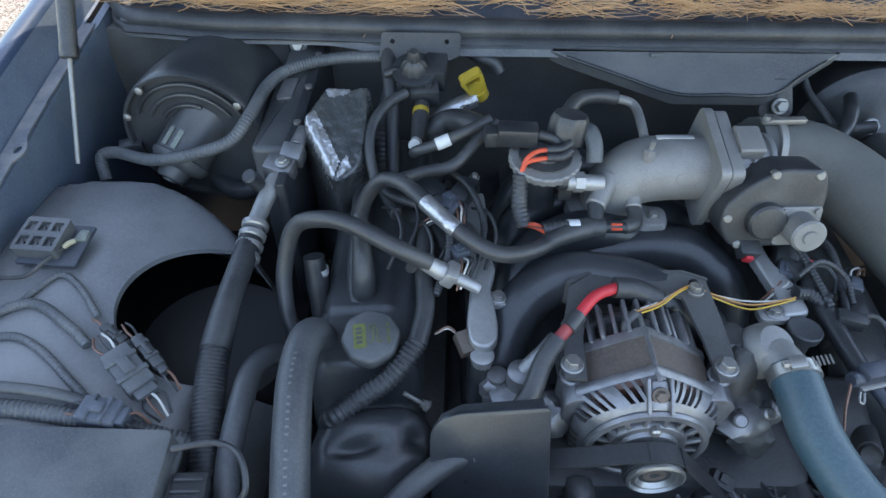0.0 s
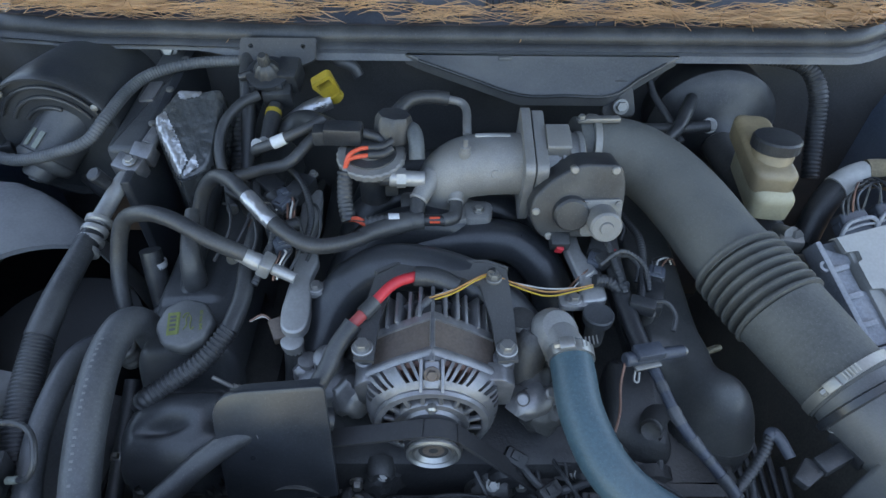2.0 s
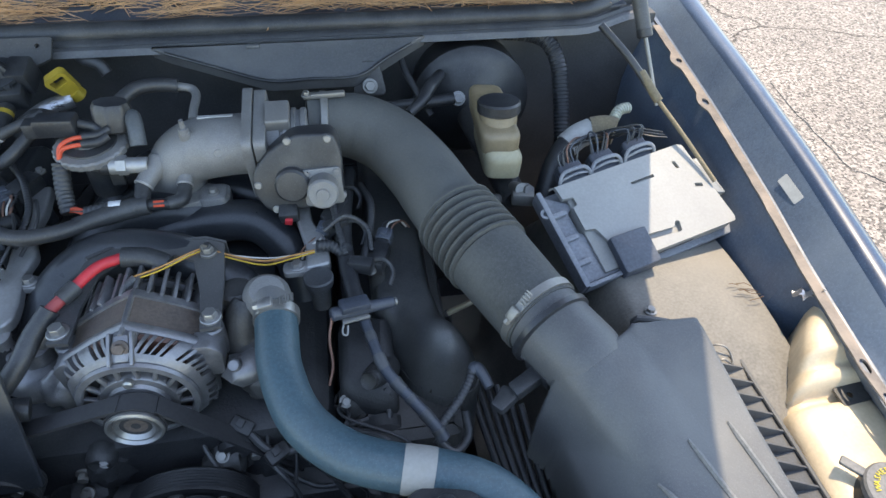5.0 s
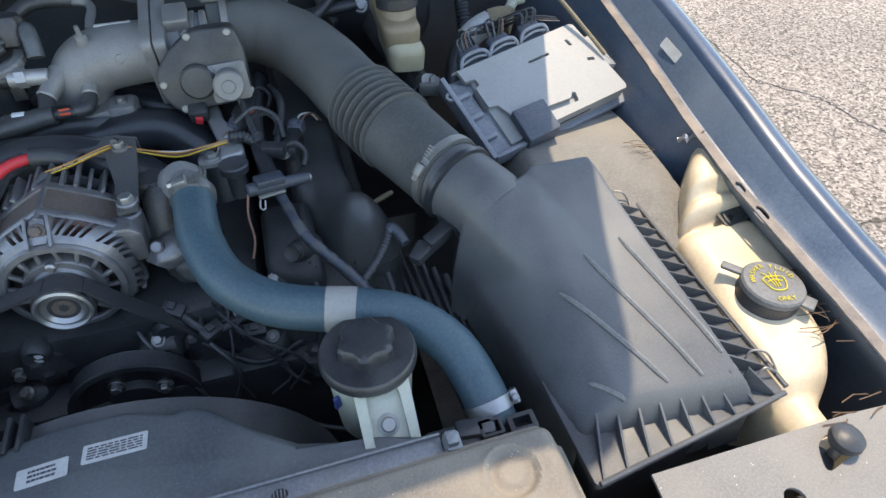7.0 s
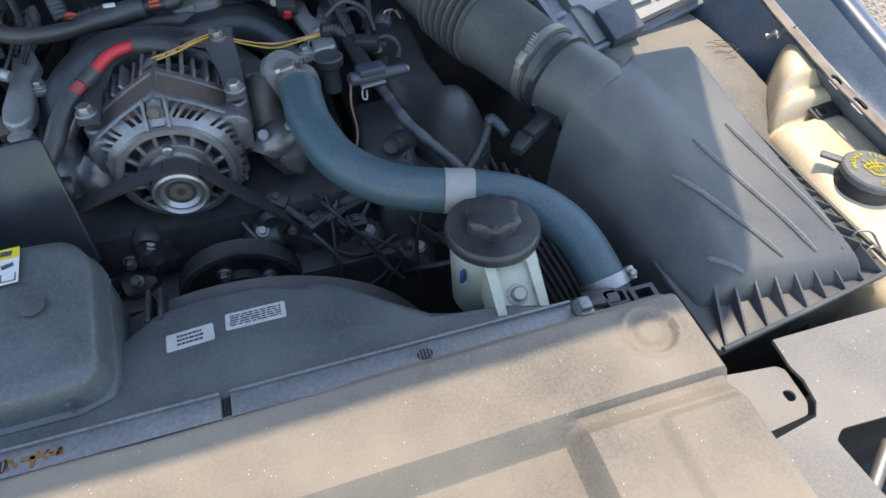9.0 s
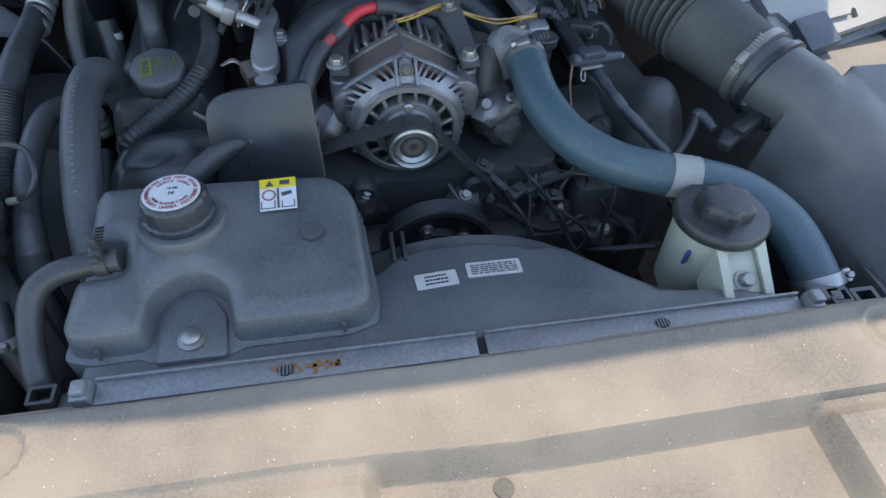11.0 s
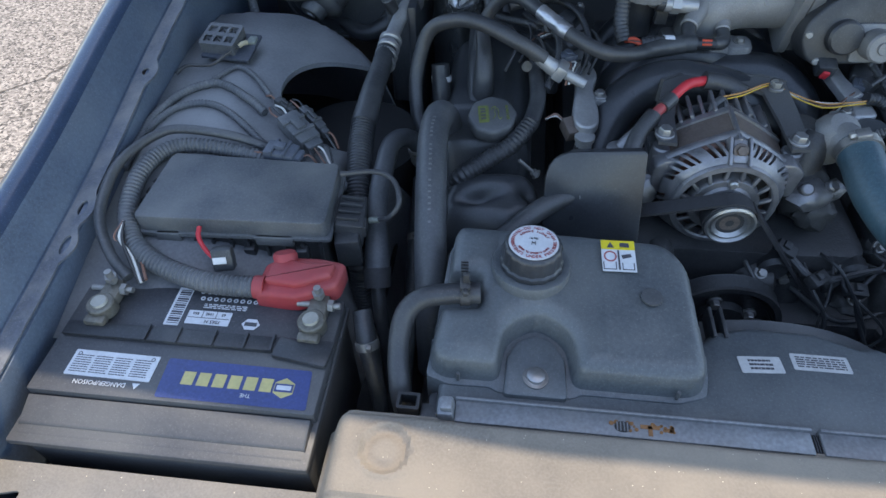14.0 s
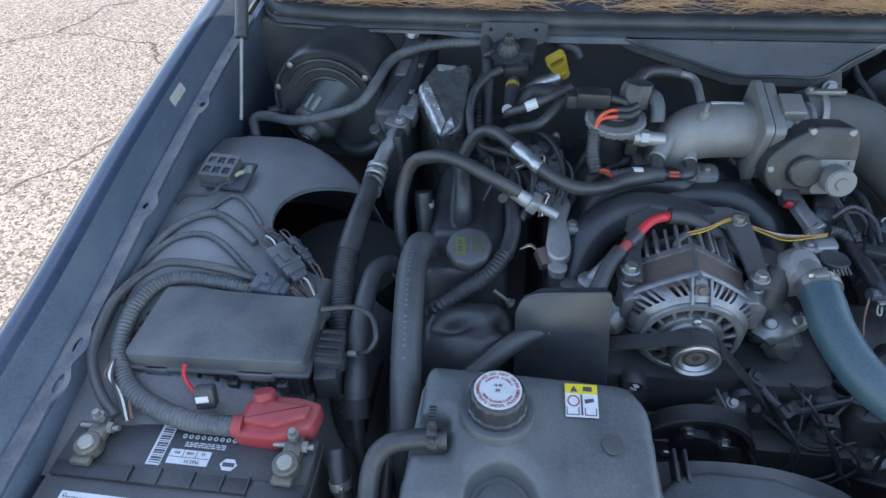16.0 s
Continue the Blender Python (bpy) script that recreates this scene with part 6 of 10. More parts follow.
part("star_knob", lathe(B(), [(0.0245, 0.014), (0.0250, 0.016), (0.0245, 0.030), (0.022, 0.0335), (0.017, 0.0345), (0, 0.0335)], m @ turn(0, 0, 15) @ Matrix.Diagonal((1.12, 1.12, 0.9, 1)), 96, 6, 0.09), plastic, pc)
part("level_mark", box(B(), (0.604, 0.078, 0.790), (0.004, 0.008, 0.018), 0.001, turn(0, 0, -60)), blue_label, ps)

# ================ air box, module, washer bottle, brakes ================
abx = thing("air_box", (0.94, 0.13, 0.60), "black plastic air filter box with ribbed lid, half sunlit", "air box")


def ramp_of(t, pts):
    for (a, u), (b, v) in zip(pts, pts[1:]):
        if t <= b:
            return u + (v - u) * max(0.0, (t - a) / (b - a))
    return pts[-1][1]


def blend(a, b, k):
    """Soft minimum of two heights."""
    h = max(k - abs(a - b), 0.0) / k
    return min(a, b) - h * h * k * 0.25


CROWN = [(-0.05, 0.775), (-0.01, 0.797), (0.03, 0.811), (0.08, 0.823), (0.165, 0.841), (0.22, 0.858), (0.265, 0.873), (0.35, 0.880)]
CREASES = [((0.956, 0.165), (1.000, 0.010)), ((0.905, 0.152), (0.968, -0.006)), ((0.861, 0.118), (0.929, -0.003)), ((0.852, 0.020), (0.878, -0.008))]


def lid_height(x, y):
    top = (ramp_of(y - 0.01, CROWN) + ramp_of(y + 0.01, CROWN) + ramp_of(y, CROWN)) / 3 - 0.10 * max(0.0, 0.90 - x) ** 1.5
    left = 0.765 + 1.7 * (x - ramp_of(y, [(-0.05, 0.834), (0.20, 0.800), (0.35, 0.80)]))
    right = 0.765 + 4.0 * (ramp_of(y, [(-0.05, 1.026), (0.0, 1.018), (0.27, 0.998), (0.35, 0.990)]) - x)
    front = 0.765 + 2.4 * (y - ramp_of(x, [(0.80, -0.012), (0.86, -0.022), (1.05, -0.038)]))
    back = 0.765 + 5.5 * (ramp_of(x, [(0.78, 0.19), (0.80, 0.215), (0.84, 0.262), (0.89, 0.305), (0.975, 0.303), (1.05, 0.27)]) - y)
    z = blend(blend(top, left, 0.050), blend(front, blend(right, back, 0.012), 0.012), 0.014)
    # the round neck widens and sinks into the lid
    ax, ay, ux, uy = 0.806, 0.322, 0.47, -0.883
    t = (x - ax) * ux + (y - ay) * uy
    d = abs((x - ax) * uy - (y - ay) * ux)
    west = (x - ax) * uy - (y - ay) * ux > 0
    r = 0.0498
    zc = 0.8348 - 0.42 * max(0.0, t - 0.058)
    c = 0.94 * r
    neck = zc + (math.sqrt(r * r - d * d) if d < c else math.sqrt(r * r - c * c) - (5.0 if west else 2.8) * (d - c))
    if t < 0.058:
        neck = 0.70
    h = -blend(-z, -neck, 0.030)
    return h if h > 0.765 else max(0.690, 0.765 - 7 * (0.765 - h))


bm = B()
relief(bm, [(0.760, -0.060), (1.045, -0.060), (1.045, 0.352), (0.735, 0.352), (0.735, 0.18)], 0.0026, 0.001, lambda x, y, d: lid_height(x, y))
low = [f for f in bm.faces if max(v.co.z for v in f.verts) < 0.700]
bmesh.ops.delete(bm, geom=low, context="FACES")
part("lid", bm, box_mat, abx, sharp=80)
# creases are paler than the lid: their sun highlights are put into the colour
for (ax, ay), (bx, by) in CREASES:
    pts = [(ax + (bx - ax) * t, ay + (by - ay) * t, lid_height(ax + (bx - ax) * t, ay + (by - ay) * t) + 0.0004) for t in steps(0, 1, 10)]
    part("crease", tube(B(), pts, [0.0016] + [0.0032] * 9 + [0.0020], 6, 2), cap_grey, abx)
rim = rounded([(0.822, -0.070), (1.062, -0.036), (1.070, 0.305), (0.962, 0.352), (0.815, 0.20)], 0.008)
bm = B()
prism(bm, rim, 0.757, 0.765, None, 0.002)
part("lid_rim", bm, box_mat, abx)
bm = B()
prism(bm, rounded([(0.832, -0.055), (1.052, -0.024), (1.056, 0.29), (0.955, 0.33), (0.825, 0.19)], 0.01), 0.50, 0.756, None, 0.003)
part("lower_box", bm, plastic, abx)


def fin(p, q, z0=0.765, z1=0.785, t=0.0016):
    """Thin triangular rib: upright at p, running out to nothing at q."""
    p, q = Vector(p), Vector(q)
    d = (q - p).normalized()
    n = d.cross(Vector((0, 0, 1))).normalized() * t
    bm = B()
    v = [bm.verts.new(w) for w in ((*(p + n).xy, z0), (*(p + n).xy, z1), (*(q + n).xy, z0), (*(p - n).xy, z0), (*(p - n).xy, z1), (*(q - n).xy, z0), (*(q + n).xy, z0 + 0.004), (*(q - n).xy, z0 + 0.004))]
    for f in ((0, 2, 6, 1), (3, 4, 7, 5), (1, 6, 7, 4), (0, 3, 5, 2), (0, 1, 4, 3), (2, 5, 7, 6)):
        bm.faces.new([v[k] for k in f])
    return bm


for i in range(9):
    t = (i + 0.2) / 8.4
    p = Vector((0.850, 0.010, 0)).lerp(Vector((1.024, -0.012, 0)), t)
    q = Vector((0.826, -0.066, 0)).lerp(Vector((1.054, -0.034, 0)), t)
    part("rib", fin(p, q, 0.764, 0.790 + 0.008 * min(1, 2.2 * t), 0.0012), box_mat, abx)
for i in range(13):
    t = (i + 0.5) / 13
    p = Vector((1.010, 0.000, 0)).lerp(Vector((0.988, 0.275, 0)), t)
    q = Vector((1.064, -0.014, 0)).lerp(Vector((1.066, 0.285, 0)), t)
    part("rib", fin(p, q, 0.764, 0.795 + 0.018 * t, 0.0012), box_mat, abx)
part("rim_lip", tube(B(), [(1.0655, -0.030, 0.768), (1.0655, 0.10, 0.768), (1.0660, 0.20, 0.768), (1.0660, 0.285, 0.768)], 0.0030, 8), box_mat, abx)
part("rim_lip", tube(B(), [(0.826, -0.068, 0.767), (0.94, -0.0525, 0.767), (1.060, -0.0355, 0.767)], 0.0030, 8), box_mat, abx)
for px, py in ((1.046, 0.286), (1.060, -0.005)):
    bm = B()
    tube(bm, [(px - 0.02, py + 0.015, 0.768), (px - 0.012, py + 0.018, 0.782), (px, py + 0.012, 0.784), (px + 0.008, py + 0.004, 0.774), (px + 0.004, py - 0.008, 0.772), (px - 0.010, py - 0.004, 0.780), (px - 0.02, py - 0.006, 0.768)], 0.0014, 6, 5)
    part("spring_clip", bm, steel_dull, abx, "bent wire spring clip")
bm = B()
tube(bm, [(0.935, 0.335, 0.79), (0.935, 0.338, 0.812), (0.985, 0.318, 0.812), (0.985, 0.315, 0.79)], 0.005, 8, 3)
part("hinge_loop", bm, box_mat, abx)

# engine control module in its tray
ec = thing("control_module", (1.0, 0.52, 0.78), "pale grey engine control module in a black tray, half sunlit", "control module")
EO = Vector((0.915, 0.432, 0.792))
EU = (Vector((1.160, 0.490, 0.826)) - EO)                # along its front
EV = (Vector((0.864, 0.556, 0.852)) - EO)                # to the back
EM = frame_of(EO, EU, EV)
W, D = EU.length, EV.length
plate = [(0.002, D + 0.004), (0.012, D + 0.004), (0.014, 0.128), (0.031, 0.126), (0.031, 0.113), (0.023, 0.111), (0.023, 0.072), (0.038, 0.069), (0.052, 0.032), (0.064, 0.005),
         (0.246, 0.003), (0.249, 0.010), (0.236, D - 0.002), (0.228, D + 0.002)]
slot_holes = [rounded([(0.126, 0.1115), (0.166, 0.1115), (0.166, 0.1165), (0.126, 0.1165)], 0.001, 2),
              rounded([(0.108, 0.022), (0.160, 0.018), (0.164, 0.034), (0.158, 0.036), (0.152, 0.028), (0.108, 0.032)], 0.002, 2),
              rounded([(0.206, 0.112), (0.212, 0.111), (0.210, 0.124), (0.204, 0.125)], 0.001, 2), rounded([(0.218, 0.074), (0.230, 0.070), (0.231, 0.076), (0.219, 0.080)], 0.001, 2)]
part("cover_plate", prism(B(), rounded(plate, 0.002, 2), -0.007, 0.001, EM, 0, slot_holes), ecm_mat, ec, "pale grey cover plate with cut slots")
part("case", prism(B(), rounded([(0.024, 0.004), (0.247, 0.004), (0.247, 0.012), (0.234, D), (0.024, D)], 0.003), -0.032, -0.0075, EM, 0.002), ecm_mat, ec)
part("tray", prism(B(), rounded([(-0.012, -0.006), (0.262, -0.006), (0.262, 0.012), (0.238, D + 0.006), (-0.016, D + 0.006)], 0.004), -0.040, -0.030, EM, 0.002), tray_grey, ec, "slate grey plastic tray")
part("tray_wall", prism(B(), rounded([(-0.016, -0.006), (-0.008, -0.006), (-0.010, D + 0.006), (-0.018, D + 0.006)], 0.002), -0.034, -0.002, EM, 0.001), tray_grey, ec)
part("tray_wall", prism(B(), rounded([(-0.010, -0.008), (0.060, -0.008), (0.060, -0.002), (-0.010, -0.002)], 0.002), -0.034, -0.003, EM, 0.001), tray_grey, ec)
part("tray_end", prism(B(), rounded([(-0.008, 0.0), (0.058, 0.0), (0.046, 0.034), (0.032, 0.068), (0.018, 0.075), (0.018, 0.108), (0.026, 0.116), (0.026, 0.124), (-0.009, D)], 0.002, 2), -0.030, -0.013, EM, 0.001), tray_grey, ec)
for v in (0.030, 0.070, 0.110):
    part("tray_lug", prism(B(), rounded([(-0.010, v - 0.004), (0.012, v - 0.004), (0.012, v + 0.004), (-0.010, v + 0.004)], 0.0015), -0.013, -0.003, EM, 0.001), tray_grey, ec)
part("latch_ring", prism(B(), circle(-0.018, 0.118, 0.008, 16), -0.010, -0.004, EM, 0.001, [circle(-0.018, 0.118, 0.004, 12)]), tray_grey, ec)
part("strap", prism(B(), rounded([(0.044, -0.012), (0.102, -0.012), (0.105, 0.044), (0.046, 0.046)], 0.004), -0.004, 0.011, EM, 0.003), grey_conn, ec, "dark slate retaining strap")
part("strap_drop", prism(B(), rounded([(0.046, -0.013), (0.100, -0.013), (0.100, -0.007), (0.046, -0.007)], 0.002), -0.046, 0.004, EM, 0.002), grey_conn, ec)
part("side_tab", prism(B(), rounded([(0.250, 0.055), (0.264, 0.050), (0.256, 0.118), (0.243, 0.120)], 0.003), -0.034, -0.006, EM, 0.002), ecm_mat, ec)
bm = B()
prism(bm, rect(0.060, 0.004, 0.0005), 0, 0.0006, EM @ Matrix.Translation((0.150, 0.0036, -0.018)) @ turn(90, 0, 0))
part("print_strip", bm, ink, ec)
for u in (0.050, 0.105, 0.165):
    bm = B()
    prism(bm, rounded([(-0.024, -0.012), (0.024, -0.012), (0.022, 0.010), (-0.022, 0.010)], 0.004), -0.020, -0.004, EM @ Matrix.Translation((u, D + 0.016, 0)), 0.002)
    prism(bm, rounded([(-0.021, -0.004), (0.021, -0.004), (0.019, 0.020), (-0.019, 0.020)], 0.006), -0.020, 0.003, EM @ Matrix.Translation((u, D + 0.016, 0)), 0.004, seg=3)
    part("plug", bm, conn_dark, ec)
    bm = B()
    tube(bm, [EM @ Vector(v) for v in ((u - 0.027, D + 0.004, -0.006), (u - 0.024, D + 0.012, 0.004), (u - 0.014, D + 0.018, 0.008), (u + 0.014, D + 0.018, 0.008), (u + 0.024, D + 0.012, 0.004), (u + 0.027, D + 0.004, -0.006))], 0.0030, 8, 5)
    tube(bm, [EM @ Vector(v) for v in ((u - 0.024, D + 0.010, 0.000), (u, D + 0.011, 0.006), (u + 0.024, D + 0.010, 0.000))], 0.0020, 8, 5)
    part("lever", bm, tray_grey, ec, "pale plastic locking lever")
    rw = random.Random(int(u * 1000))
    for k in range(7):
        p0 = EM @ Vector((u - 0.014 + k * 0.0046, D + 0.030 + rw.uniform(-0.004, 0.004), 0.001))
        j = Vector((rw.uniform(-0.012, 0.012), rw.uniform(-0.006, 0.010), rw.uniform(-0.006, 0.008)))
        e = Vector((0.985 + rw.uniform(-0.018, 0.022), 0.678 + rw.uniform(-0.006, 0.006), 0.866 + rw.uniform(-0.010, 0.006)))
        part("wire", tube(B(), [p0, p0 + Vector((0.0, 0.010, 0.018)) + j * 0.5, p0.lerp(e, 0.55) + Vector((0, 0, 0.012)) + j, e], 0.0014, 5, 4), (rubber, plastic, plastic_grey, brown_wire, grey_conn, rubber)[rw.randrange(6)], ec)
hn = thing("module_harness", (0.97, 0.69, 0.82), "thick taped wiring harness with white paper wrap at the module", "wiring harness")
part("trunk", tube(B(), [(0.905, 0.640, 0.78), (0.925, 0.668, 0.825), (0.955, 0.692, 0.852), (0.990, 0.700, 0.866), (1.020, 0.690, 0.872)], 0.020, 18), plastic, hn)
part("paper_wrap", tube(B(), [(0.945, 0.686, 0.848), (0.968, 0.696, 0.859), (0.990, 0.700, 0.866)], 0.0212, 20), white_label, hn, "white printed paper wrap")
part("cloth_tape", tube(B(), [(0.990, 0.700, 0.866), (1.010, 0.696, 0.870), (1.026, 0.686, 0.870)], 0.0225, 20), tan_tape, hn, "tan cloth tape")
part("convolute", tube(B(), [(1.026, 0.70, 0.885), (1.04, 0.715, 0.892), (1.06, 0.722, 0.892)], 0.008, 10, 6, 0.0015, 0.005), white_plastic, hn)
for k in range(3):
    part("wire", tube(B(), [(1.04, 0.69, 0.872), (1.07, 0.675 - 0.01 * k, 0.878), (1.10, 0.665 - 0.008 * k, 0.876)], 0.0012, 5, 4), rubber, hn)

# washer bottle
wb = thing("washer_bottle", (1.12, 0.12, 0.60), "yellowed translucent washer fluid bottle, sunlit", "washer bottle")


def bottle_height(x, y, d):
    # three moulded tiers with a waist between them and soft shoulders
    top = ramp_of(y, [(-0.12, 0.738), (-0.06, 0.748), (-0.035, 0.744), (-0.02, 0.758), (0.02, 0.772), (0.19, 0.782), (0.202, 0.779), (0.208, 0.768), (0.216, 0.768), (0.222, 0.798), (0.232, 0.803), (0.240, 0.800), (0.252, 0.822), (0.30, 0.832), (0.36, 0.83)])
    k = min(1.0, max(0.0, d / (0.030 if y < 0.21 else 0.022)))
    return 0.60 + (top - 0.60) * (1.0 if d > 0 else max(0.0, 1 + d / 0.004)) - 0.030 * (1 - math.sqrt(max(0.0, 1 - (1 - k) ** 2))) + 0.0015 * math.sin(60 * x + 35 * y)


bm = B()
relief(bm, rounded([(1.052, -0.110), (1.120, -0.110), (1.108, -0.052), (1.142, -0.028), (1.162, 0.004), (1.172, 0.050), (1.204, 0.12), (1.206, 0.330), (1.172, 0.328), (1.134, 0.284), (1.104, 0.232), (1.076, 0.194), (1.066, 0.10), (1.058, 0.0)], [0.01, 0.01, 0.014, 0.02, 0.016, 0.02, 0.02, 0.012, 0.014, 0.02, 0.02, 0.02, 0.02, 0.02], 4), 0.0034, 0.005, bottle_height)
part("bottle", bm, cream, wb, sharp=80)
m = Matrix.Translation((1.124, 0.081, 0.782)) @ turn(0, 3, 0)
part("neck", lathe(B(), [(0.038, -0.02), (0.036, 0.004), (0.032, 0.006)], m, 40), plastic, wb)
wc = part("cap", lathe(B(), [(0.0350, 0.004), (0.0370, 0.006), (0.0370, 0.013), (0.0350, 0.0155), (0.0, 0.0165)], m, 48), cap_grey, wb, "dark grey cap with yellow print")
bm = B()
box(bm, tuple(m @ Vector((0.022, -0.034, 0.010))), (0.020, 0.018, 0.005), 0.002, turn(0, 0, 35))
part("tab", bm, cap_grey, wc)
bm = B()
box(bm, tuple(m @ Vector((-0.028, 0.036, 0.010))), (0.012, 0.030, 0.005), 0.002, turn(0, 0, 40))
part("tab", bm, cap_grey, wc)
m2 = m @ Matrix.Translation((0, 0, 0.0172)) @ turn(0, 0, -8)
bm = B()
for i, ch in enumerate("WASHER FLUID"):
    if ch != " ":
        lettering(bm, ch, 0.0085, m2 @ turn(0, 0, 78 - 14 * i) @ Matrix.Translation((0, 0.0255, 0)))
lettering(bm, "ONLY", 0.0085, m2 @ Matrix.Translation((0, -0.0265, 0)))
tube(bm, [m2 @ Vector(v) for v in ((-0.014, 0.004, 0), (-0.007, 0.008, 0), (0.007, 0.008, 0), (0.014, 0.004, 0), (0.008, -0.012, 0), (-0.008, -0.012, 0), (-0.014, 0.004, 0))], 0.0008, 6, 3)
tube(bm, [m2 @ Vector(v) for v in ((-0.010, 0.0, 0), (0.0, 0.003, 0), (0.010, 0.0, 0))], 0.0008, 6, 3)
for x in (-0.006, 0.0, 0.006):
    tube(bm, [m2 @ Vector(v) for v in ((x * 0.5, -0.008, 0), (x, 0.010, 0), (x * 1.7, 0.015, 0))], 0.0007, 6, 3)
part("print", bm, ink_yellow, wc)
bm = B()
prism(bm, rounded([(-0.030, -0.012), (0.030, -0.012), (0.030, 0.012), (-0.030, 0.012)], 0.003), 0, 0.003, frame_of((1.176, 0.209, 0.783), (1, 0.1, 0.1), (0, 1, 0.15)), 0, [circle(-0.015, 0, 0.004, 10), circle(0.012, 0, 0.006, 12)])
part("bracket", bm, cast_dark, wb)
bm = B()
sheet(bm, steps(1.152, 1.178, 9), steps(0.322, 0.344, 9), lambda x, y: 0.826 + 0.006 * math.sin(x * 400) * math.sin(y * 330) - 0.4 * (y - 0.31) + 0.5 * (x - 1.13), 0.001)
solo("foil_scrap", bm, foil, "crumpled scrap of silver foil tape", "foil tape")


def needles(bm, n, cx, cy, cz, sx, sy, sz, lo, hi, rnd, flat=0.25):
    """A scatter of thin bent needles."""
    for _ in range(n):
        a = rnd.uniform(-0.5, 0.5) + (math.pi if rnd.random() < 0.5 else 0) if rnd.random() < 0.75 else rnd.uniform(0, 6.28)
        l = rnd.uniform(lo, hi)
        c = Vector((cx + rnd.uniform(-sx, sx), cy + rnd.uniform(-sy, sy), cz + rnd.uniform(0, sz)))
        d = Vector((math.cos(a), math.sin(a) * 0.6, rnd.uniform(-flat, flat))).normalized()
        bend = Vector((rnd.uniform(-1, 1), rnd.uniform(-1, 1), rnd.uniform(-0.3, 0.6))) * l * 0.20
        w = Vector((-d.y, d.x, 0)).normalized() * 0.0007
        h = Vector((0, 0, 0.0008))
        pts = [c - d * l / 2, c + bend, c + d * l / 2]
        rows = [[bm.verts.new(p + w), bm.verts.new(p + h), bm.verts.new(p - w)] for p in pts]
        for r, s in zip(rows, rows[1:]):
            bm.faces.new((r[0], r[1], s[1], s[0]))
            bm.faces.new((r[1], r[2], s[2], s[1]))
            bm.faces.new((r[2], r[0], s[0], s[2]))
    return bm


rnd = random.Random(5)
bm = B()
for cx, n, sx in ((-0.30, 240, 0.11), (-0.10, 200, 0.12), (0.08, 70, 0.08), (0.22, 16, 0.10), (0.40, 60, 0.10), (0.58, 120, 0.12), (0.78, 150, 0.12), (0.95, 240, 0.10), (1.06, 200, 0.06)):
    for _ in range(max(2, n // 18)):                     # small tufts that lie the same way
        px, py = cx + rnd.uniform(-sx, sx), 0.988 + cowl_curve(cx) + abs(rnd.gauss(0, 0.015))
        needles(bm, 16, px, py, 0.968 + 0.35 * max(0.0, py - 0.985), 0.030, 0.010, 0.016, 0.06, 0.16, rnd, 0.14)
solo("pine_needles", bm, needle_mat, "drifts of dry tan pine needles along the cowl", "pine needles", kind="stuff")
bm = B()
needles(bm, 14, 1.158, 0.045, 0.775, 0.010, 0.06, 0.012, 0.02, 0.05, rnd)
needles(bm, 9, 1.110, -0.075, 0.765, 0.03, 0.02, 0.02, 0.02, 0.04, rnd)
needles(bm, 6, 1.118, 0.385, 0.788, 0.012, 0.02, 0.006, 0.015, 0.03, rnd)
solo("pine_needles", bm, leaf_mat, "a few dry red-brown needles beside the washer bottle", "pine needles", kind="stuff")
for x, y, z, a in ((0.10, 1.02, 0.985, 20), (0.30, 1.03, 0.985, 80), (0.555, 1.04, 0.995, 140), (-0.33, 1.03, 0.99, 200), (1.02, 1.03, 1.0, 60), (0.80, 1.05, 1.0, 10)):
    bm = B()
    prism(bm, [(0.034 * math.cos(t) * (0.7 + 0.3 * math.cos(3 * t)), 0.022 * math.sin(t)) for t in steps(0, 5.98, 14)], 0, 0.0008, Matrix.Translation((x, y, z)) @ turn(18, 12, a))
    solo("fallen_leaf", bm, leaf_mat, "dry brown leaf lying in the cowl", "leaf", "leaves in the cowl")

# brake booster and master cylinder
bo = thing("brake_booster", (0.80, 0.86, 0.74), "dusty black steel brake booster drum on the firewall", "brake booster")
m = along((0.828, 0.970, 0.824), (0.822, 0.80, 0.818)) @ Matrix.Diagonal((0.94, 0.94, 1, 1))
part("drum", lathe(B(), [(0.112, 0.0), (0.116, 0.03), (0.117, 0.060), (0.120, 0.064), (0.120, 0.072), (0.115, 0.077), (0.109, 0.084), (0.103, 0.087), (0.085, 0.098), (0.060, 0.112), (0.045, 0.116), (0.030, 0.130), (0.0, 0.131)], m, 56), plastic, bo)
part("stud", bolt(B(), (0.786, 0.822, 0.872), (0, -0.8, 0.5), 0.009, 0.012), steel, bo, "bright stud nut")
part("check_valve", tube(B(), [(0.76, 0.86, 0.90), (0.735, 0.81, 0.905), (0.715, 0.775, 0.898), (0.69, 0.75, 0.89)], [0.010, 0.011, 0.010, 0.008], 16), plastic, bo)
mc = thing("master_cylinder", (0.83, 0.68, 0.76), "brake master cylinder with stained amber reservoir and black cap", "master cylinder")
part("cylinder", rod(B(), (0.812, 0.83, 0.835), (0.845, 0.615, 0.800), 0.026, 0.022, 24, 0.004), cast_dark, mc)
bm = B()
def tank(bm, plan, z0, z1, bev, flare):
    mid = (z0 + z1) / 2
    return prism(bm, rounded(plan, 0.018, 5), z0, z1, None, bev, seg=4, shape=lambda v: (0.823 + (v.x - 0.823) * (1 + flare * (v.z - mid)), v.y, v.z + 0.16 * (v.y - 0.69)))


